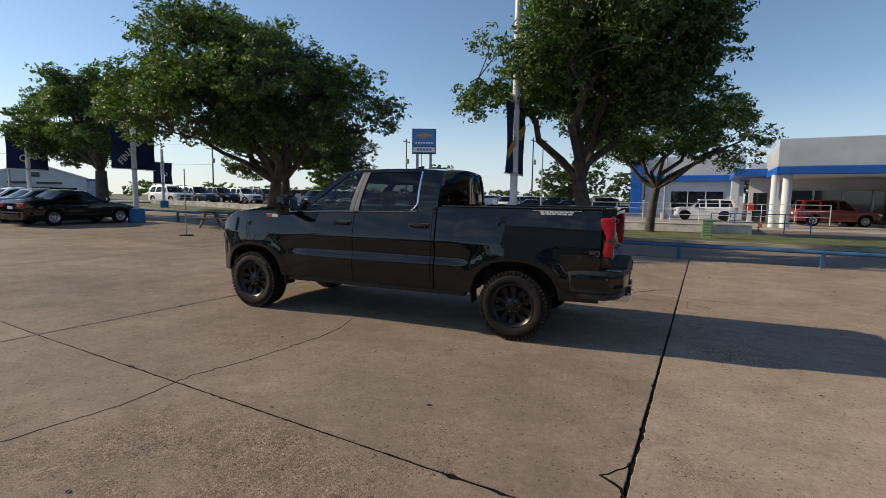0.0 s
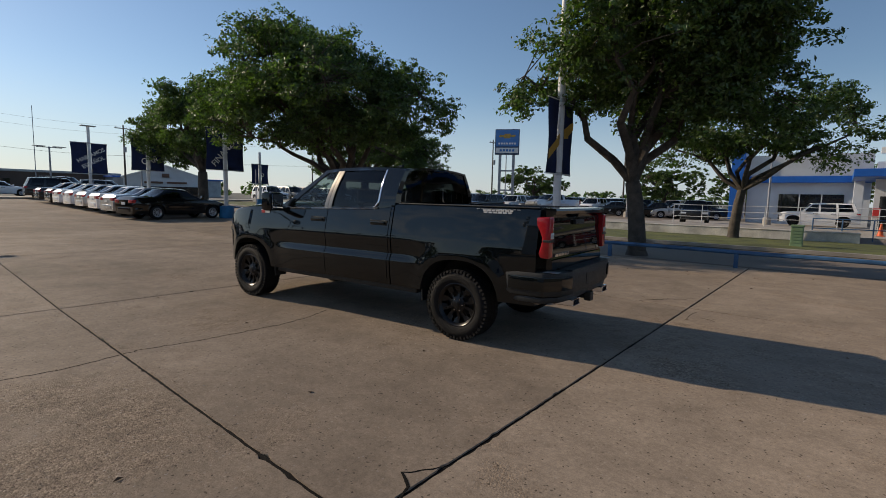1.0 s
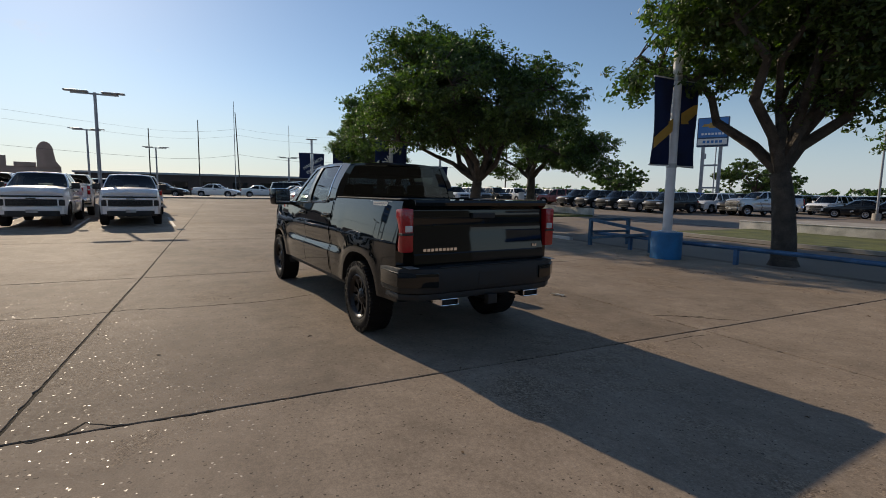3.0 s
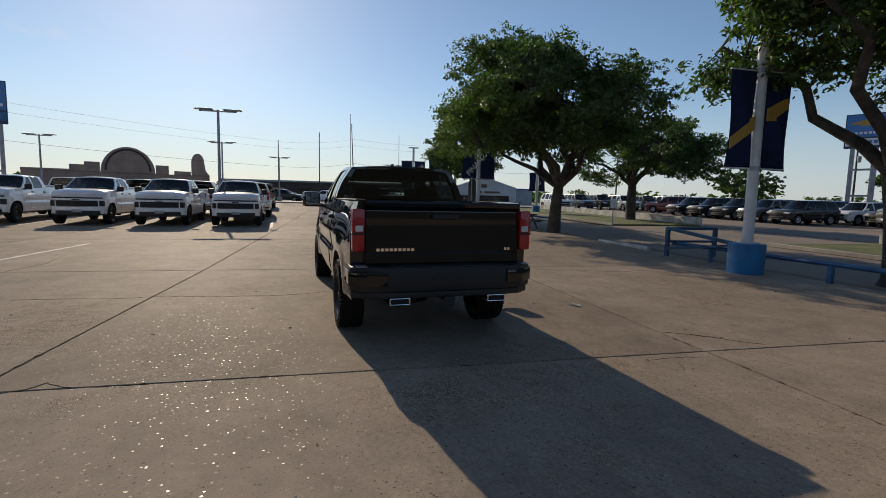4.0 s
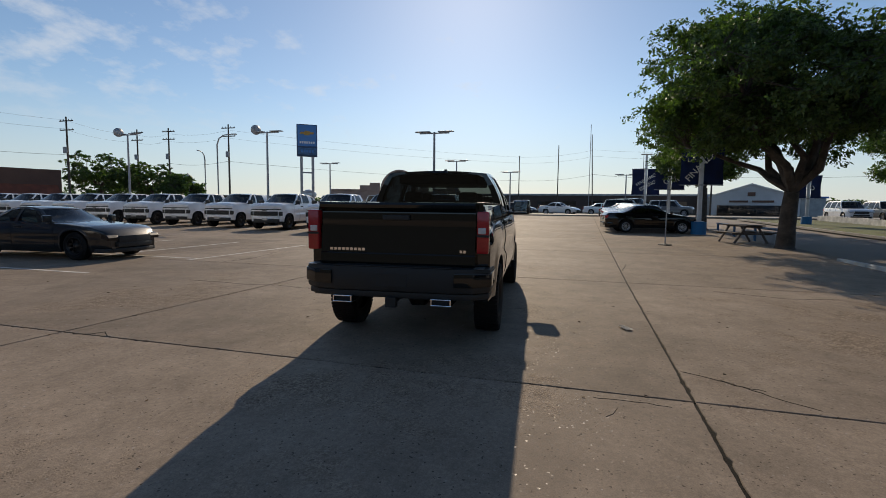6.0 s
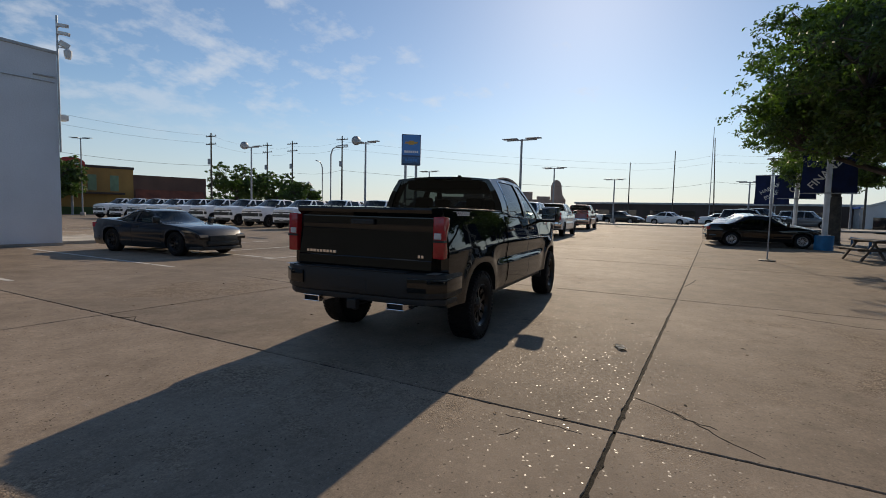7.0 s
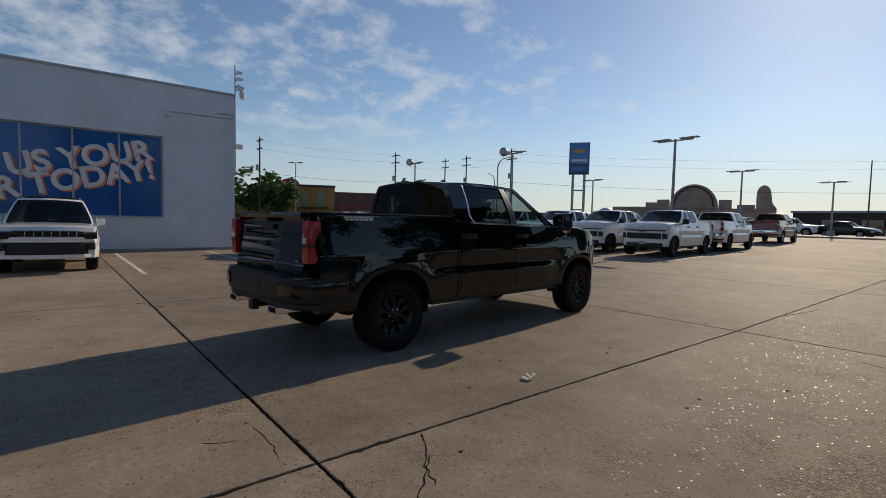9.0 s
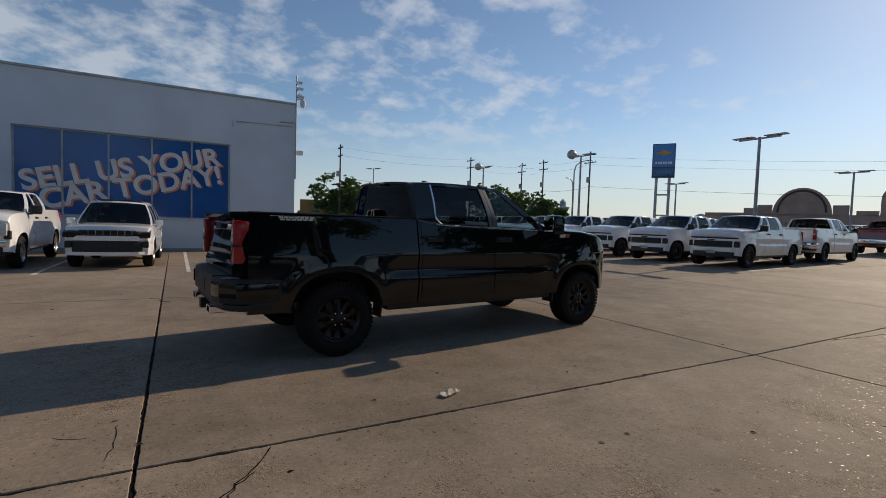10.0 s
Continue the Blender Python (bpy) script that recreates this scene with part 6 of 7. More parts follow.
lamp_post(-23.4, -1.2, 5.8, dish=False)
lamp_post(-24.3, -13.2, 6.35, dish=True)
lamp_post(-24.5, -25.4, 6.6, dish=True)
lamp_post(-41.5, -18.2, 5.9)
lamp_post(-42.2, -4.8, 6.0)
lamp_post(-52.0, -1.0, 5.6)
lamp_post(-52.0, 11.5, 5.2)
lamp_post(-14.5, 48, 7.5, 0)
lamp_post(-2.8, 45, 7.2, 0)
lamp_post(-36, 60, 8.5, 0.3)


def utility_pole(x, y, h, bars=2, lean=0.0, z0=0.7, r=0.14, label="tall weathered timber utility pole", material="pole_wood", gear=True):
    t = thing("utility_pole", label, "utility pole", pose(x, y, z0), "utility poles")
    part("pole", tubed((0, 0, -0.2), (0, lean, h), r, r * 0.6, 10), material, t, smooth=40)
    for k in range(bars):
        z = h - 0.5 - 1.1 * k
        part("crossarm", boxed(-0.05, 0.05, -1.1 + lean * z / h, 1.1 + lean * z / h, z - 0.06, z + 0.06, 0.01), material, t)
        for s in (-0.95, -0.4, 0.4, 0.95):
            part("insulator", tubed((0, s + lean * z / h, z + 0.06), (0, s + lean * z / h, z + 0.22), 0.045, 0.03, 8), "pole_grey", t)
    if gear and bars:
        part("transformer", lathe([(0, h * 0.62), (0.2, h * 0.62), (0.22, h * 0.62 + 0.1), (0.22, h * 0.62 + 0.75), (0, h * 0.62 + 0.8)], 14, pose(0.3, 0, 0), "z"), "pole_grey", t, smooth=40)
    return t


POLES = [(-20.3, -55.1, 12, 2), (-41.0, -54.0, 12, 2), (-53.9, -57.5, 12.2, 2), (-52.9, -50.6, 12, 2), (-52.1, -39.6, 12, 2), (-84.0, -4.2, 10.8, 0), (-84.0, 2.6, 12.5, 0), (-84.0, 8.6, 14.2, 0), (-80, 26, 11, 1), (-75, 55, 11, 2)]
for x, y, h, b in POLES:
    utility_pole(x, y, h - (0.7 if x < -60 else 0.3), b, lean=-0.5 if y == 8.6 else 0.0, r=0.11 if b == 0 else 0.15, z0=0.7 if x < -45 else 0.3)
lamp_post(-25.0, -54.5, 9.0, 0.0, turn=40)
utility_pole(-84, 7.9, 15.2, 0, r=0.07, material="pole_grey", gear=False, label="slim grey steel mast by the street")
utility_pole(-84, 16.5, 12.0, 0, r=0.06, material="pole_grey", gear=False, label="slim grey steel mast by the street")
utility_pole(-24, 74, 11, 1, z0=0.2)
utility_pole(-9, 80, 12, 2, z0=0.2)
utility_pole(-45, 70, 11, 1, z0=0.5)


def wire(a, b, sag, r=0.010):
    a, b = Vector(a), Vector(b)
    bm = bmesh.new()
    pts = [a.lerp(b, i / 12) - Vector((0, 0, sag * 4 * (i / 12) * (1 - i / 12))) for i in range(13)]
    limb(bm, pts, r, r, 4)
    tagged(part("overhead_wire", bm, "wire"), "thin dark overhead power cable", "cable", "overhead wires")


CHAIN = [(-20.3, -55.1, 11.6), (-41.0, -54.0, 11.6), (-53.9, -57.5, 11.8), (-52.9, -50.6, 11.6), (-52.1, -39.6, 11.6), (-84.0, -4.2, 10.6), (-84.0, 8.6, 11.6), (-80, 26, 10.8), (-75, 55, 11.0)]
for p, q in zip(CHAIN, CHAIN[1:]):
    for dz, off, r in ((0.0, 0.0, 0.009), (-1.1, 0.4, 0.009), (-4.2, 0.2, 0.016)):
        wire((p[0] + off, p[1], p[2] + dz), (q[0] + off, q[1], q[2] + dz), 0.4, r)


def street_light(x, y, h, turn):
    t = thing("street_lamp", "tall grey street lamp with curved arm", "lamp post", pose(x, y, 0.7, 0, 0, turn))
    bm = bmesh.new()
    pts = [Vector((0, 0, 0)), Vector((0, 0, h - 1.2)), Vector((0.25, 0, h - 0.5)), Vector((0.9, 0, h - 0.1)), Vector((1.9, 0, h))]
    limb(bm, pts, 0.11, 0.05, 8)
    part("pole", bm, "pole_grey", t, smooth=40)
    part("lamp_head", boxed(1.8, 2.5, -0.13, 0.13, h - 0.06, h + 0.06, 0.04), "pole_grey", t)


street_light(-58, -49, 8.8, 20)
street_light(-45.0, -35.3, 9.2, 100)
street_light(-56, 20, 7.5, 60)


# ---- pylon signs ----
def pylon(x, y, z0, bottom, top, w, turn, low="bar_white"):
    t = thing("pylon_sign", "blue and white dealer pylon sign with gold emblem", "sign", pose(x, y, z0, 0, 0, turn))
    for s in (-0.28, 0.28):
        part("post", boxed(-0.16, 0.16, s * w - 0.16, s * w + 0.16, -0.2, bottom - z0, 0.02), "pole_grey", t)
    for k in (0.35, 0.7):
        part("brace", boxed(-0.06, 0.06, -0.28 * w, 0.28 * w, (bottom - z0) * k, (bottom - z0) * k + 0.18, 0.01), "pole_grey", t)
    cabinet = part("cabinet", boxed(-0.28, 0.28, -w / 2, w / 2, bottom - z0, top - z0, 0.04), "sign_dark", t)
    H = top - bottom
    b0 = bottom - z0
    for sx in (1, -1):
        X = 0.285 * sx
        part("face_panel", boxed(min(X, X + 0.02 * sx), max(X, X + 0.02 * sx), -w / 2 + 0.1, w / 2 - 0.1, b0 + 0.32 * H, b0 + H - 0.1, 0.005), "sign_blue", cabinet)
        part("lower_panel", boxed(min(X, X + 0.02 * sx), max(X, X + 0.02 * sx), -w / 2 + 0.1, w / 2 - 0.1, b0 + 0.06 * H, b0 + 0.27 * H, 0.005), low, cabinet)
        c = b0 + 0.72 * H
        poly = [(-0.36 * w, c - 0.10), (-0.30 * w, c + 0.16), (-0.12 * w, c + 0.16), (-0.12 * w, c + 0.30), (0.14 * w, c + 0.30), (0.14 * w, c + 0.16), (0.36 * w, c + 0.16), (0.30 * w, c - 0.10), (0.12 * w, c - 0.10), (0.12 * w, c - 0.24), (-0.14 * w, c - 0.24), (-0.14 * w, c - 0.10)]
        part("emblem", prism(poly, X + 0.022 * sx, X + 0.03 * sx, "x"), "yellow", cabinet)
        bm = bmesh.new()
        for i in range(7):
            yy = -0.36 * w + 0.108 * w * i
            box(bm, min(X + 0.022 * sx, X + 0.03 * sx), max(X + 0.022 * sx, X + 0.03 * sx), yy, yy + 0.075 * w, b0 + 0.40 * H, b0 + 0.47 * H)
        part("lettering", bm, "bar_white", cabinet)
        bm = bmesh.new()
        for i in range(5):
            yy = -0.30 * w + 0.13 * w * i
            box(bm, min(X + 0.022 * sx, X + 0.03 * sx), max(X + 0.022 * sx, X + 0.03 * sx), yy, yy + 0.09 * w, b0 + 0.12 * H, b0 + 0.21 * H)
        part("lettering", bm, "sign_blue", cabinet)


pylon(-51.0, -26.8, 0.7, 7.7, 11.7, 2.5, 36, "rail_blue")
pylon(-30.3, 51.1, 0.2, 6.9, 9.9, 2.9, -62)

# ---- annex fittings: conduit, wall lamp, camera mast, step ----
cm = thing("camera_mast", "slim mast with three security cameras on the corner", "camera", pose(CX - 0.03, WY + 0.02, 0))
part("mast", tubed((0, 0, 3.2), (0, 0, 7.75), 0.032), "steel", cm, smooth=40)
for z, a, ln in ((7.45, -50, 0.46), (7.2, -38, 0.40)):
    c = boxed(0.06, 0.06 + ln, -0.06, 0.06, -0.055, 0.055, 0.015)
    bmesh.ops.transform(c, matrix=pose(0, 0, z, 0, 0, a + 150) @ pose(0, 0, 0, 0, 12, 0), verts=c.verts)
    part("camera_body", c, "pole_white", cm)
    part("bracket", tubed((0, 0, z - 0.12), (-0.08, 0.06, z), 0.02), "pole_white", cm)
c = boxed(0.05, 0.36, -0.07, 0.07, -0.09, 0.09, 0.02)
bmesh.ops.transform(c, matrix=pose(0, 0, 6.92, 0, 0, 165) @ pose(0, 0, 0, 0, 25, 0), verts=c.verts)
part("floodlight", c, "pole_white", cm)
part("dome_camera", lathe([(0, -0.19), (0.08, -0.17), (0.11, -0.08), (0.12, 0.0), (0.12, 0.10), (0.06, 0.15), (0, 0.15)], 20, pose(-0.26, 0.1, 6.55), "z"), "pole_white", cm, smooth=40)
part("bracket", tubed((0, 0, 6.72), (-0.26, 0.1, 6.72), 0.022), "pole_white", cm)
wl_ = thing("wall_lamp", "pale box wall lamp on the annex side", "lamp", pose(CX, WY - 0.4, 4.42))
part("housing", boxed(-0.42, -0.002, -0.16, 0.16, -0.09, 0.11, 0.03), "pole_white", wl_)
cd = thing("conduit", "painted electrical conduit on the annex wall", "conduit", pose(0, WY + 0.025, 0))
part("pipe", tubed((-2.35, 0, 5.46), (-4.78, 0, 5.50), 0.018), "stucco_grey", cd, smooth=40)
part("junction_box", boxed(-2.42, -2.28, -0.02, 0.08, 5.24, 5.48, 0.01), "stucco", cd)
part("pipe", tubed((-4.2, 0, 5.66), (-4.8, 0, 5.68), 0.03), "stucco_grey", cd, smooth=40)
stp = thing("step", "low concrete door step beside the annex", "step", pose(-6.2, -13.0, 0), kind="structure")
part("step_slab", boxed(-1.3, 1.36, -2.0, 1.6, -0.02, 0.12, 0.015), "kerb", stp)

# ---- small litter on the concrete ----
pp = thing("litter_paper", "crumpled scrap of white paper on the concrete", "litter", pose(-2.2, 7.88, 0.004, 0, 0, 25))
bm = bmesh.new()
grid(bm, [[(0.035 * i - 0.105, 0.03 * j - 0.045, 0.006 + 0.014 * abs(math.sin(2.1 * i + 1.3 * j))) for i in range(7)] for j in range(4)])
bmesh.ops.solidify(bm, geom=bm.faces[:], thickness=0.002)
part("sheet", bm, "paper", pp)
g = np.random.default_rng(21)
lv, lf = [], []
for k in range(420):
    cx, cy = (g.uniform(-9, 5), g.uniform(-4, 11)) if k < 170 else (g.normal(-4, 4), 12.6 + g.normal(0, 0.9))
    a, L, h = g.uniform(0, 6.28), g.uniform(0.012, 0.032), g.uniform(0.004, 0.014)
    c, s_ = math.cos(a), math.sin(a)
    n0 = len(lv)
    for u, v, z in ((-1, 0, 0.002), (0, 0.4, h), (1, 0, 0.004), (0, -0.4, h * 0.6)):
        lv.append((cx + L * (u * c - v * s_), cy + L * (u * s_ + v * c), z))
    lf.append((n0, n0 + 1, n0 + 2, n0 + 3))
me = bpy.data.meshes.new("leaf_litter")
me.from_pydata(lv, [], lf)
me.materials.append(M["leaf_dry"])
tagged(new("leaf_litter", me), "scattered dry brown oak leaves on the concrete", "leaves", kind="stuff")

# ---- showroom across the lane ----
sh = thing("showroom", "car showroom with silver fascia and blue band", "building", kind="")
part("wing_wall", boxed(-4.9, 3.2, 50.0, 50.4, 0, 3.5), "stucco", sh)
part("wing_side_wall", boxed(-4.9, -4.5, 50.41, 75, 0, 5.6), "stucco", sh)
part("wing_fascia", boxed(-5.0, 3.2, 49.6, 50.5, 3.95, 5.7, 0.03), "fascia", sh)
part("blue_band", boxed(-5.1, 3.2, 49.4, 50.45, 3.42, 3.945, 0.03), "blue_band", sh)
part("wing_roof", boxed(-4.9, 3.2, 50.51, 75, 5.4, 5.7), "stucco_grey", sh)
part("pillar", boxed(2.15, 2.75, 47.9, 48.5, 0.25, 3.5, 0.03), "stucco", sh)
part("canopy_link", boxed(2.0, 4.3, 40.5, 49.39, 3.45, 3.95, 0.03), "blue_band", sh)
part("corner_tower", boxed(-6.1, -5.12, 49.0, 51.0, 0.25, 6.4, 0.04), "blue_band", sh)
for k in range(3):
    w = part("window", boxed(-2.6 + 1.45 * k, -1.25 + 1.45 * k, 49.93, 49.995, 1.0, 2.5, 0.01), "window_dark", sh)
    part("window_frame", boxed(-2.68 + 1.45 * k, -2.605 + 1.45 * k, 49.9, 49.995, 0.95, 2.55), "pole_white", w)
# entrance canopy
part("canopy_fascia", boxed(4.0, 30, 35.2, 35.7, 3.74, 5.4, 0.05), "fascia", sh)
part("canopy_band", boxed(3.95, 30, 35.0, 35.75, 3.3, 3.735, 0.03), "blue_band", sh)
bm = bmesh.new()
box(bm, 3.95, 4.4, 35.76, 41.5, 3.3, 3.735, 0.02)
part("canopy_band_side", bm, "blue_band", sh)
part("canopy_fascia_side", boxed(4.0, 4.4, 35.71, 41.5, 3.74, 5.0, 0.04), "fascia", sh)
part("canopy_soffit", boxed(4.41, 30, 35.76, 44, 3.32, 3.45), "stucco", sh)
part("canopy_roof", boxed(4.41, 30, 35.72, 44, 4.6, 4.75), "stucco_grey", sh)
part("entrance_wall", boxed(3.2, 30, 44.0, 44.3, 0, 4.6), "stucco", sh)
for k in range(9):
    w = part("window", boxed(5.6 + 1.7 * k, 7.15 + 1.7 * k, 43.93, 43.995, 0.15, 2.5, 0.01), "window_dark", sh)
    part("window_frame", boxed(5.50 + 1.7 * k, 5.595 + 1.7 * k, 43.9, 43.995, 0.1, 2.6), "pole_white", w)
part("door_panel", boxed(3.5, 4.4, 43.93, 43.995, 0.1, 2.3, 0.01), "window_dark", sh)
for x, y, r in ((4.05, 36.2, 0.22), (4.65, 35.9, 0.26), (14.0, 36.0, 0.26), (24, 36, 0.26)):
    part("column", lathe([(0, 0), (r, 0), (r, 3.3), (0, 3.3)], 24, pose(x, y, 0), "z"), "stucco", sh, smooth=40)
part("roof_dish", lathe([(0, 0), (0.25, 0.06), (0.42, 0.22), (0.40, 0.23), (0, 0.05)], 20, pose(3.9, 41, 5.6, 60, 0, 20), "z"), "pole_white", sh, smooth=40)
part("roof_lettering", boxed(3.2, 3.9, 41.2, 41.35, 4.9, 5.3, 0.02), "bar_white", sh)
part("menu_board", boxed(3.2, 3.6, 43.8, 43.9, 0.9, 1.5, 0.02), "bar_red", sh)

rw = thing("retaining_wall", "pale low concrete retaining wall behind the grass", "wall", kind="structure")
part("wall_face", boxed(-11.2, 2.3, 26.5, 26.75, -0.05, 0.44, 0.02), "kerb_white", rw)
part("cap", boxed(-11.2, 2.3, 26.48, 26.79, 0.442, 0.48, 0.01), "kerb_white", rw)
rw2 = thing("retaining_wall", "pale low concrete wall round the grass island", "wall", kind="structure")
for k in range(6):
    part("wall_block", boxed(-46 + 4.05 * k, -46 + 4.05 * k + 4.045, 26.9, 27.1, 0, ground_z(-46 + 4.05 * k) + 0.46, 0.02), "kerb_white", rw2)
strip("pavement_walk", "raised tan concrete walk behind the retaining wall", "pavement", -11.2, 2.3, 26.8, 32.4, 0.42, "kerb", follow=False)
strip("pavement_forecourt", "raised pale concrete forecourt", "pavement", -11.2, 30, 32.45, 49.5, 0.03, "kerb", follow=False)

gr = thing("handrail", "white tubular handrail along the forecourt ramp", "railing", pose(0, 31, 0.42))
for k in range(9):
    part("post", tubed((-6 + 1.5 * k, 0, 0), (-6 + 1.5 * k, 0, 1.05), 0.02), "pole_white", gr)
for z in (0.4, 0.72, 1.05):
    part("bar", tubed((-6, 0, z), (6, 0, z), 0.016), "pole_white", gr)
gd = thing("handrail", "dark tubular handrail by the entrance", "railing", pose(0, 29.5, 0.02))
for k in range(5):
    part("post", tubed((0.6 + 1.1 * k, 0, 0), (0.6 + 1.1 * k, 0, 0.95), 0.028), "rail_blue", gd)
for z in (0.5, 0.95):
    part("bar", tubed((0.6, 0, z), (5.0, 0, z), 0.025), "rail_blue", gd)

ub = thing("utility_box", "pale green ribbed utility pedestal on the grass", "utility box", pose(0.42, 22.6, 0.05))
part("cabinet", boxed(-0.19, 0.19, -0.17, 0.17, 0, 0.72, 0.02), "util_green", ub)
part("lid", boxed(-0.21, 0.21, -0.19, 0.19, 0.722, 0.80, 0.02), "util_green", ub)
for k in range(5):
    part("louvre", boxed(-0.15, 0.15, -0.185, -0.171, 0.14 + 0.11 * k, 0.18 + 0.11 * k, 0.004), "util_green", ub)
cone = thing("traffic_cone", "orange traffic cone by the entrance", "cone", pose(3.3, 35.0, 0.03))
part("base", boxed(-0.18, 0.18, -0.18, 0.18, 0, 0.04, 0.01), "orange", cone)
part("cone_body", lathe([(0, 0.04), (0.14, 0.04), (0.03, 0.7), (0, 0.7)], 20, axis="z"), "orange", cone, smooth=40)

sp = thing("lane_sign", "small sign plate on a slim post by the grass", "sign", pose(-19.8, 19.6, 0.06))
part("post", tubed((0, 0, 0), (0, 0, 1.45), 0.03), "steel", sp)
part("plate", boxed(0.03, 0.05, -0.2, 0.2, 1.15, 1.65, 0.01), "bar_white", sp)

# ---- vehicles on the far lots ----
park(car("suv", "red and white wrapped crossover under the canopy", "car", SUV, "paint_red", "rim_silver"), 8.0, 41.3, 12, 0.03)
park(car("suv", "white electric crossover by the showroom wing", "car", SUV, "paint_white", "rim_black"), 0.2, 46.4, 184, 0.03)
suv_dark = park(car("suv", "dark sport utility in the far rows", "car", SUV, "paint_dark", "rim_silver", group="far lot rows"), -36, 38.5, -90)
suv_white = park(car("suv", "white sport utility in the far rows", "car", SUV, "paint_white", "rim_silver", group="far lot rows"), -47, 29.5, 0)
suv_grey = park(car("suv", "grey sport utility in the far rows", "car", SUV, "paint_grey", "rim_silver", group="far lot rows"), -47, 32.3, 0)
park(car("suv", "bright blue crossover in the far rows", "car", SUV, "paint_blue", "rim_silver", group="far lot rows"), -27.6, 44.0, -90)
suv_beige = park(car("suv", "champagne sport utility on the far lot", "car", SUV, "paint_beige", "rim_silver"), -20.5, 59.0, -100)
park(car("suv", "dark red sport utility by the island", "car", SUV, "paint_red", "rim_silver"), -40.5, 39.5, 210)
for k, o in enumerate((suv_dark, suv_white, suv_dark, suv_grey, suv_white, suv_dark)):
    park_copy(o, -47 + 0.3 * k, 35.1 + 2.8 * k, 0)
for k, o in enumerate((suv_dark, suv_dark, suv_grey, suv_dark)):
    park_copy(o, -33.2 + 2.8 * k, 38.5, -90)
park_copy(suv_white, -24.8, 44.0, -90), park_copy(suv_dark, -22.0, 44.0, -90)
for k in range(11):
    park_copy((suv_dark, suv_white, suv_grey, suv_dark, suv_beige)[k % 5], -38 + 2.9 * k, 54.5, -90)
for k in range(9):
    park_copy((suv_grey, suv_dark, suv_white)[k % 3], -34 + 3.0 * k, 62, 90)
silver_pickup, _ = pickup("pickup_truck", "silver pickup crossing the far lot", "paint_silver", "rim_silver")
park(silver_pickup, -20.3, 43.6, 248)
park_copy(suv_dark, -7.1, 41.6, -80, 0.03)
for k, o in enumerate((dark, sedan, sedan, silver, dark)):
    park_copy(o, -16.6 + 1.9 * k, 50.2 + 0.4 * k, 200)
# cars along the street
park_copy(suv_white, -56.8, -9.5, 80), park_copy(suv_white, -56.2, -5.2, 95), park_copy(dark, -56.6, -0.8, 75), park_copy(white, -56.4, 4.4, 70), park_copy(white, -61.5, 9.5, 90)
park_copy(suv_dark, -52.0, 12.6, 60, 0.88), park_copy(suv_grey, -55.0, 16.5, 75), park_copy(suv_dark, -49.0, 11.5, 85)

# ---- buildings beyond the street ----
fs = thing("store", "white gabled metal store with a dark entrance", "building", pose(-80, 31.5, 0.7, 0, 0, -22))
part("wall", prism([(-5.6, 0), (5.6, 0), (5.6, 2.9), (0, 4.7), (-5.6, 2.9)], -0.2, -14, "x"), "roof_metal", fs)
part("roof", prism([(-5.9, 2.8), (0, 4.7), (5.9, 2.8), (5.9, 3.0), (0, 4.95), (-5.9, 3.0)], 0.1, -14.2, "x"), "fascia", fs)
part("entrance", boxed(-0.19, 0.06, -4.5, 4.5, 0, 1.6, 0.02), "window_dark", fs)
for a, b in ((-2.9, -0.4), (0.1, 2.9)):
    part("lettering", boxed(-0.19, 0.03, a, b, 2.05, 2.35, 0.02), "brick", fs)
part("emblem", boxed(-0.19, 0.04, -0.5, 0.5, 3.0, 3.6, 0.05), "brick", fs)

lw = thing("warehouse", "long low brown warehouse along the street", "building", pose(-96, 8, 0.7))
part("wall", boxed(-8, 0, -24, 22, -0.5, 3.4), "brick_dark", lw)
part("roof", boxed(-8.2, 0.25, -24.3, 22.3, 3.402, 3.75, 0.03), "stucco_grey", lw)
for k in range(8):
    part("door_panel", boxed(0.003, 0.06, -20 + 5 * k, -17.4 + 5 * k, 0, 2.3, 0.01), "window_dark", lw)
lw2 = thing("warehouse", "grey-blue low store beyond the street", "building", pose(-92, 36, 0.7))
part("wall", boxed(-8, 0, -8, 10, -0.5, 3.0), "stucco_grey", lw2)
part("roof", boxed(-8.2, 0.25, -8.3, 10.3, 3.002, 3.3, 0.03), "blue_band", lw2)


def arched_front(y, r, z, n=20):
    return [(y + r * math.cos(math.pi * i / n), z + r * math.sin(math.pi * i / n)) for i in range(n + 1)]


mx = thing("restaurant", "brown mission-style restaurant with a round gable", "building", pose(-85.0, -27.0, 0.6, 0, 0, 18) @ Matrix.Diagonal((1, 1, 1.1, 1)))
part("wall", boxed(-10, 0, -14, 8.5, -0.5, 3.6), "mission", mx)
for a, b, h in ((-14, -8.2, 3.6), (-8.2, -6.3, 4.3), (6.0, 8.5, 3.9)):
    part("parapet", boxed(-0.3, 0.15, a + 0.003, b, 3.602, h + 0.25, 0.02), "mission", mx)
part("parapet", boxed(-0.3, 0.15, -6.297, -4.3, 3.602, 5.0, 0.02), "mission", mx)
part("parapet", boxed(-0.3, 0.15, 3.3, 5.2, 3.602, 4.9, 0.02), "mission", mx)
part("round_gable", prism(arched_front(-0.5, 3.75, 3.603), -0.35, 0.2, "x"), "mission", mx)
part("gable_ring", prism(arched_front(-0.5, 3.2, 3.9)[::1] + arched_front(-0.5, 2.9, 3.9)[::-1], 0.202, 0.26, "x"), "brick_dark", mx)
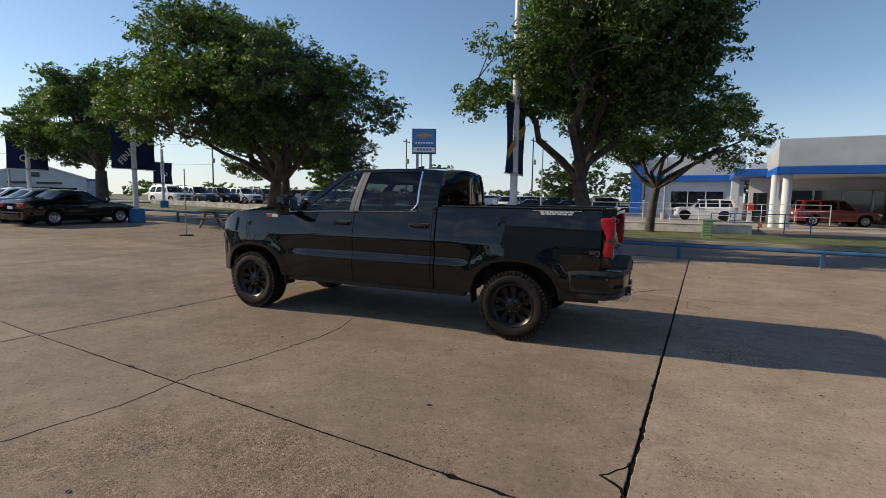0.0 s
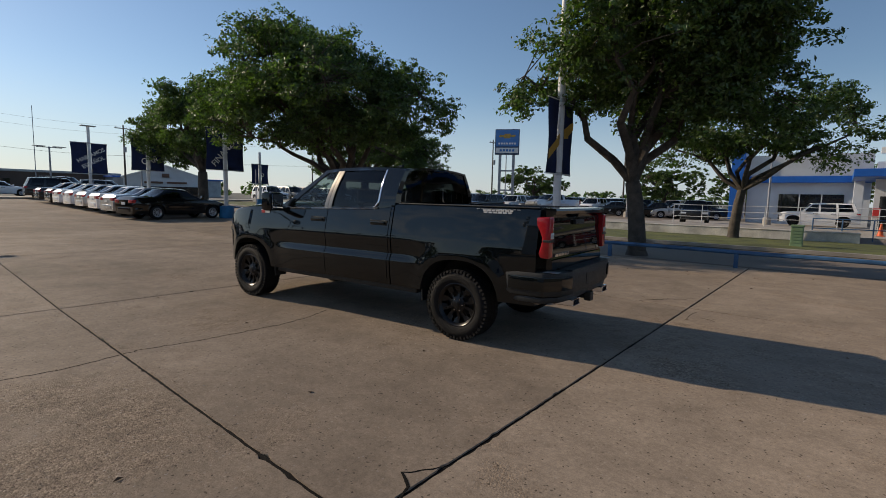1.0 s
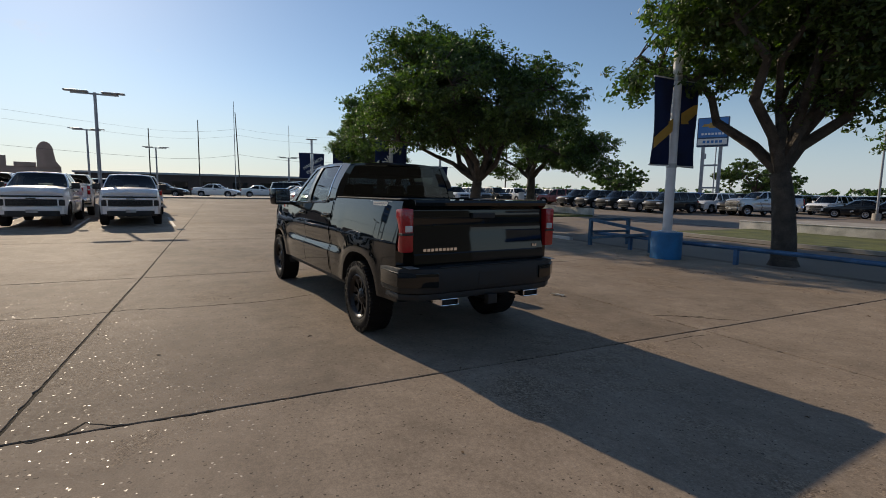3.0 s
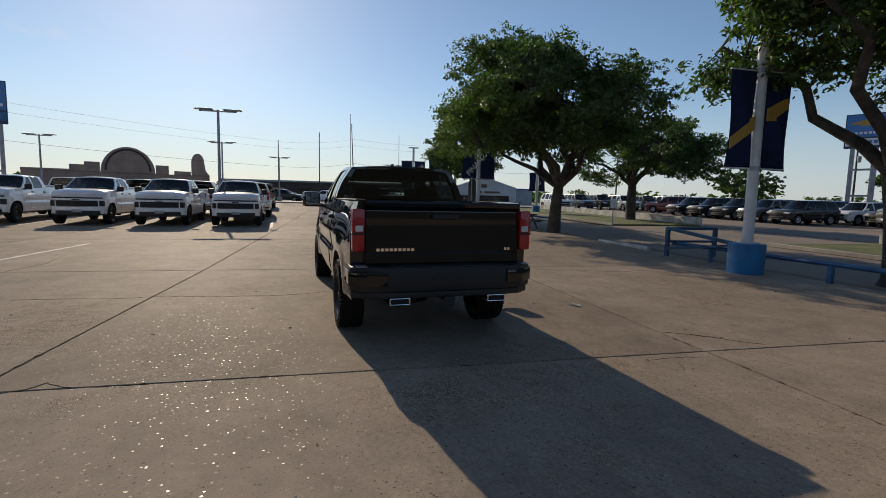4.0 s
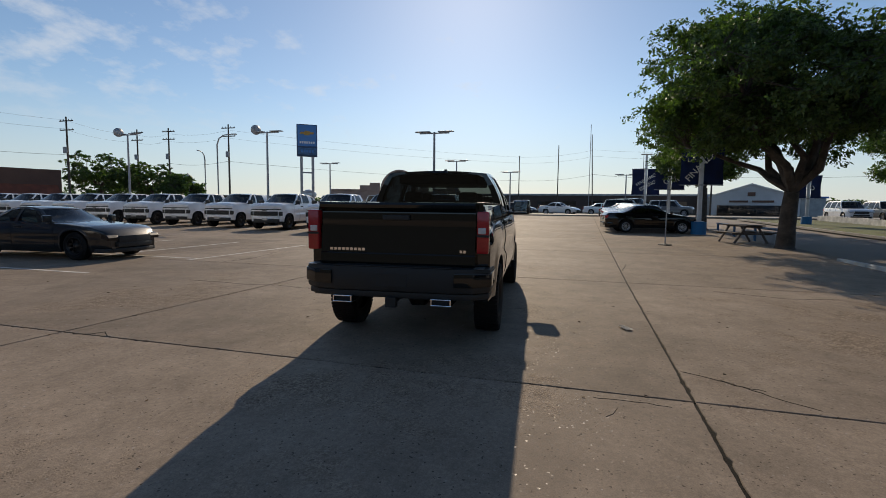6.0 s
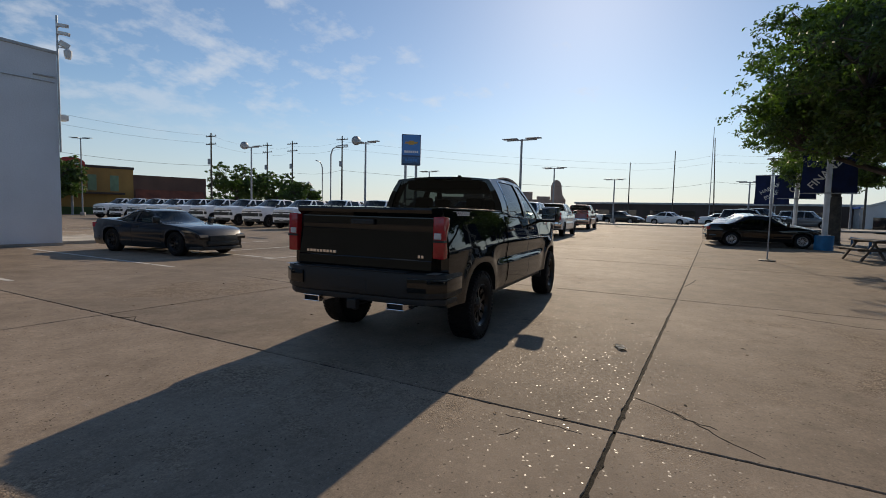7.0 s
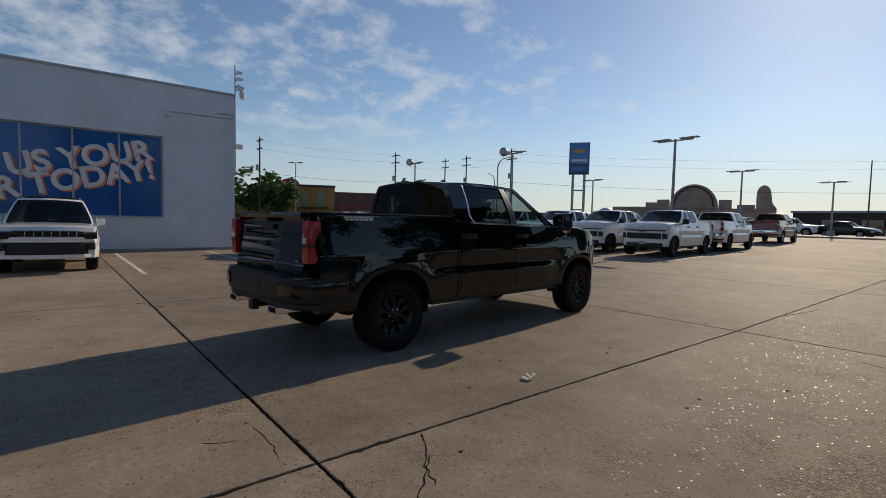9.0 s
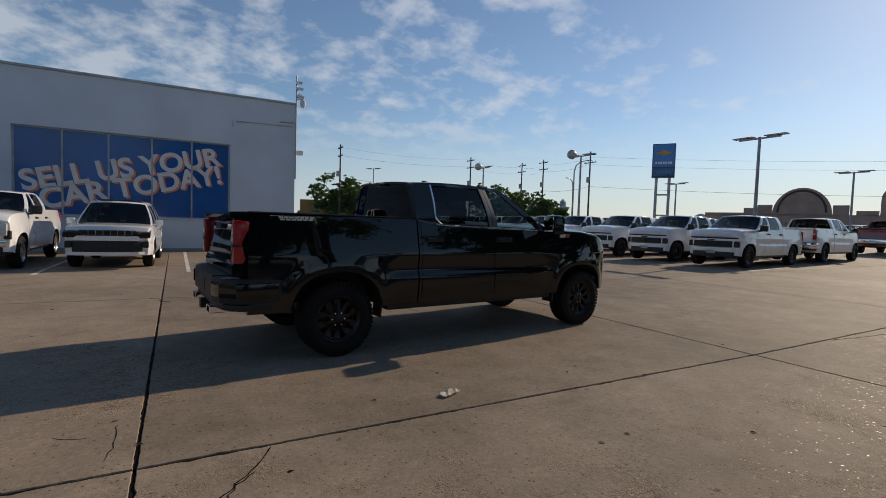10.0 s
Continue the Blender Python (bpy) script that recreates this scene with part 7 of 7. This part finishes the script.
part("bell_gable", prism([(8.6, 3.6), (8.6, 4.6)] + [(9.6 + 1.0 * math.cos(math.pi * (1 - i / 10)), 5.6 + 1.4 * math.sin(math.pi * i / 10)) for i in range(11)] + [(10.8, 4.4), (11.4, 3.6)], -0.3, 0.2, "x"), "mission", mx)
part("side_wall", boxed(-10, 0, 8.503, 11.4, -0.5, 3.6), "mission", mx)
part("doorway", boxed(0.003, 0.08, -2.2, 1.2, 0, 2.6, 0.02), "window_dark", mx)

rs = thing("restaurant", "ochre two-storey restaurant with green shutters", "building", pose(-29, -62, 0, 0, 0, 67) @ Matrix.Diagonal((1, 1, 1.28, 1)))
part("wall", boxed(-9, 0, -5.5, 5.0, 0, 4.9), "ochre", rs)
part("wall", boxed(-9, 0, -12.5, -5.503, 0, 3.6), "ochre", rs)
part("wall", boxed(-9, 0, 5.003, 14, 0, 4.4), "brick", rs)
part("cornice", boxed(-9.1, 0.15, -5.6, 5.1, 4.902, 5.15, 0.02), "brick_dark", rs)
part("awning", prism([(0.003, 2.3), (1.1, 1.9), (1.1, 2.0), (0.003, 2.9)], 5.2, 13.6, "y"), "roof_tile", rs)
for y in (-10.5, -7.5, -3.0, 0.0, 2.4):
    part("shutter", boxed(0.003, 0.07, y, y + 0.95, 1.2 if y < -5.6 else 2.6, 2.9 if y < -5.6 else 4.2, 0.01), "util_green", rs)
part("balcony", boxed(0.003, 0.8, -3.6, 4.0, 2.25, 2.45, 0.02), "brick_dark", rs)
part("hedge", boxed(0.6, 1.6, -12.5, 5.0, 0, 0.9, 0.15), "leaf", rs)
rsn = thing("restaurant_sign", "oval red sign on a tall post", "sign", pose(-25.5, -58, 0, 0, 0, 67))
part("post", tubed((0, 0, 0), (0, 0, 5.6), 0.14, 0.1), "pole_grey", rsn)
part("oval_board", prism([(1.35 * math.cos(2 * math.pi * i / 28), 6.3 + 0.75 * math.sin(2 * math.pi * i / 28)) for i in range(28)], -0.12, 0.12, "x"), "bar_red", rsn)
part("lettering", boxed(0.13, 0.15, -0.8, 0.8, 6.15, 6.45, 0.005), "bar_white", rsn)
part("lower_board", boxed(-0.1, 0.1, -0.9, 0.9, 5.0, 5.35, 0.03), "bar_red", rsn)

lh = thing("lighthouse_tower", "small white lighthouse-shaped tower", "tower", pose(-68, -62, 0.7))
part("shaft", lathe([(0, 0), (1.2, 0), (0.9, 4.6), (0, 4.6)], 20, axis="z"), "stucco", lh, smooth=40)
part("gallery", lathe([(0, 4.602), (1.3, 4.602), (1.3, 4.85), (0, 4.85)], 20, axis="z"), "stucco", lh, smooth=40)
part("lantern", lathe([(0, 4.852), (0.6, 4.852), (0.6, 5.7), (0.75, 5.72), (0.0, 6.5)], 20, axis="z"), "stucco_grey", lh, smooth=40)
WS = 0.62
wt = thing("water_tower", "pale round water tower in the distance", "tower", pose(-212, -126, 0))
part("tank", lathe([(0, 4.6), (2.5 * WS, 4.9), (5.4 * WS, 6.2), (5.8 * WS, 7.4), (5.0 * WS, 8.7), (2.5 * WS, 9.6), (0, 9.9)], 28, axis="z"), "fascia", wt, smooth=40)
part("stem", lathe([(0, 0), (1.0, 0), (0.8, 5.2), (0, 5.2)], 20, axis="z"), "fascia", wt, smooth=40)

# ---- trees beyond the lots ----
def far_tree(x, y, h, w, seed, z0=0.0):
    tree("oak", "dark rounded tree beyond the lots", x, y, h * 0.3, 0.28, [(0, 0, h * 0.62, w * 0.5, w * 0.5, h * 0.34), (w * 0.2, 0.3, h * 0.5, w * 0.38, w * 0.36, h * 0.25), (-w * 0.2, 0, h * 0.52, w * 0.36, w * 0.36, h * 0.26)], 120, 170, 0.17, seed, limbs=5, z0=z0)


for i, (x, y, h, w) in enumerate(((-21.5, -60.0, 8.6, 8.5), (-48, -57.6, 8.4, 9.5), (-52, -53.0, 7.2, 7), (-50.3, -46.4, 5.0, 6), (-23.0, -56.5, 7.8, 6), (-60, -70, 7, 10), (-16, 66, 7, 9), (-6, 72, 7.5, 11), (-38, 72, 7, 10), (-3.8, 62, 6, 7), (6, 90, 9, 12), (-52, 60, 6.5, 9))):
    far_tree(x, y, h, w, 40 + i, ground_z(x))

g = np.random.default_rng(5)
cs, rs_ = [], []
for a0, a1, d, h in ((88, 268, 190, 6.0), (88, 268, 240, 8.0)):
    for k in range(150):
        az = math.radians(lerp(a0, a1, (k + g.random()) / 150))
        cs.append((d * math.cos(az) * g.uniform(0.95, 1.1), d * math.sin(az), h * g.uniform(0.25, 0.6)))
        rs_.append(h * g.uniform(0.35, 0.75))
v, f = leaf_cloud(cs, rs_, 3.2, 0.9, 9)
me = bpy.data.meshes.new("far_woods")
me.from_pydata(v.tolist(), [], f.tolist())
me.materials.append(M["leaf"])
tagged(new("far_woods", me), "hazy dark tree line on the horizon", "trees", kind="stuff")

# ---- concrete slabs of the lot, each its own piece ----
lot = thing("pavement_lot", "weathered tan concrete slabs with dark open joints", "pavement", kind="structure")


SKEW = {k: -0.030 for k in range(-8, 1)}        # the older pours run a little off square


def slab(x0, y0, dy, fine, seed, row):
    rng = random.Random(seed)
    bm = bmesh.new()
    g = 0.008
    a, b, c, d = x0 + g, x0 + S20 - g, y0 + g, y0 + dy - g
    k0, k1 = SKEW.get(row, 0.0), SKEW.get(row + 1, 0.0)
    n = 120 if fine else 2
    w = 0.0034 if fine else 0.0
    ring = []
    ph = [rng.uniform(0, 6.28) for _ in range(4)]
    for k, (p, q) in enumerate((((a, c), (b, c)), ((b, c), (b, d)), ((b, d), (a, d)), ((a, d), (a, c)))):
        nx, ny = (0, 1) if k == 0 else (-1, 0) if k == 1 else (0, -1) if k == 2 else (1, 0)
        for i in range(n):
            u = i / n
            j = 0 if i == 0 else (abs(rng.gauss(0, w)) + w * (1 + math.sin(31 * u + ph[k])) * 0.3)
            if fine and rng.random() < 0.035:
                j += rng.uniform(0.004, 0.020)
            ring.append((lerp(p[0], q[0], u) + nx * j, lerp(p[1], q[1], u) + ny * j))
    cx, cy = (a + b) / 2, (c + d) / 2
    ring = [(x, y, y + x * lerp(k0, k1, (y - y0) / dy)) for x, y in ring]

    def zz(x):
        return ground_z(x) + 0.0

    levels = []
    for inset, dz in ((0.0, -0.09), (0.0, -0.006), (0.004, 0.0)):
        levels.append([bm.verts.new((x + (inset if x < cx else -inset), ys + (inset if y < cy else -inset), zz(x) + dz)) for x, y, ys in ring])
    for lo, hi in zip(levels, levels[1:]):
        for i in range(len(ring)):
            j = (i + 1) % len(ring)
            bm.faces.new((lo[i], lo[j], hi[j], hi[i]))
    bm.faces.new(levels[-1])
    bmesh.ops.recalc_face_normals(bm, faces=bm.faces)
    part("slab", bm, "slab", lot)


YS = {k: 1.82 + 6.2 * k for k in range(-7, 1)} | {1: 8.2, 2: 14.3}
for i in range(-9, 3):
    for j in range(-7, 2):
        sx, sy, dy = i * S20, YS[j], YS[j + 1] - YS[j]
        if sx + S20 > -4.8 and sy < -17.5:
            continue
        slab(sx, sy, dy, i >= -3 and j >= -1, 1000 + i * 40 + j, j)


def filler(a, b, w=0.019):
    """Dark sunken filler along one joint."""
    bm = bmesh.new()
    n = max(2, int(math.hypot(b[0] - a[0], b[1] - a[1]) / 3))
    d = Vector((b[0] - a[0], b[1] - a[1], 0)).normalized()
    q = Vector((-d.y, d.x, 0)) * w
    rows = []
    for i in range(n + 1):
        x, y = lerp(a[0], b[0], i / n), lerp(a[1], b[1], i / n)
        c = Vector((x, y, ground_z(x) - 0.009))
        rows.append([c - q - Vector((0, 0, 0.05)), c - q, c + q, c + q - Vector((0, 0, 0.05))])
    grid(bm, rows)
    bmesh.ops.recalc_face_normals(bm, faces=bm.faces)
    part("joint_filler", bm, "tar", lot)


for i in range(-8, 3):
    filler((i * S20, YS[-6]), (i * S20, YS[2]))
for j in range(-6, 2):
    filler((-9 * S20, YS[j] - SKEW.get(j, 0) * 9 * S20), (3 * S20, YS[j] + SKEW.get(j, 0) * 3 * S20))


def crack(pts, w, seed):
    """A dark broken line in the slab through pts, jagged between them."""
    rng = random.Random(seed)
    line = []
    for (ax, ay), (bx, by) in zip(pts, pts[1:]):
        n = max(2, int(math.hypot(bx - ax, by - ay) / 0.05))
        for i in range(n):
            line.append((lerp(ax, bx, i / n) + rng.gauss(0, 0.008), lerp(ay, by, i / n) + rng.gauss(0, 0.008)))
    line.append(pts[-1])
    bm = bmesh.new()
    rows = []
    for i, (x, y) in enumerate(line):
        px, py = line[max(0, i - 1)]
        qx, qy = line[min(len(line) - 1, i + 1)]
        d = math.hypot(qx - px, qy - py) or 1
        h = w * rng.uniform(0.25, 1.0) * (0.15 if i in (0, len(line) - 1) else 1)
        ox, oy = -(qy - py) / d * h, (qx - px) / d * h
        z = ground_z(x) + 0.0025
        rows.append([(x - ox, y - oy, z - 0.003), (x - ox, y - oy, z), (x + ox, y + oy, z), (x + ox, y + oy, z - 0.003)])
    grid(bm, rows)
    bmesh.ops.recalc_face_normals(bm, faces=bm.faces)
    part("crack", bm, "tar", lot)


for k, (pts, w) in enumerate((
        ([(-3.51, 0.2), (-3.52, 0.9), (-3.45, 1.45), (-3.52, 1.86), (-3.56, 2.11), (-3.46, 2.6), (-3.42, 3.5), (-3.47, 3.9), (-3.65, 4.4)], 0.0045),
        ([(-0.02, 1.95), (0.02, 2.06), (-0.03, 2.19), (-0.14, 2.26), (-0.02, 2.46)], 0.010),
        ([(-0.60, 8.50), (-0.36, 8.74), (-0.21, 8.89), (-0.10, 9.05)], 0.005),
        ([(-0.72, 8.22), (-0.61, 8.44), (-0.51, 8.56), (-0.40, 8.80)], 0.006),
        ([(-9.2, 8.40), (-8.4, 8.32), (-7.9, 8.22)], 0.010),
        ([(-5.6, 9.6), (-5.2, 10.6), (-5.4, 11.4)], 0.004),
        ([(0.15, 7.46), (0.13, 7.72), (0.16, 8.02)], 0.0025),
        ([(0.47, 7.56), (0.29, 7.64)], 0.002),
        ([(-0.79, 8.585), (-0.75, 8.60)], 0.022),
        ([(-8.6, -1.5), (-7.2, -1.2), (-6.2, -1.35)], 0.006))):
    crack(pts, w, 70 + k)
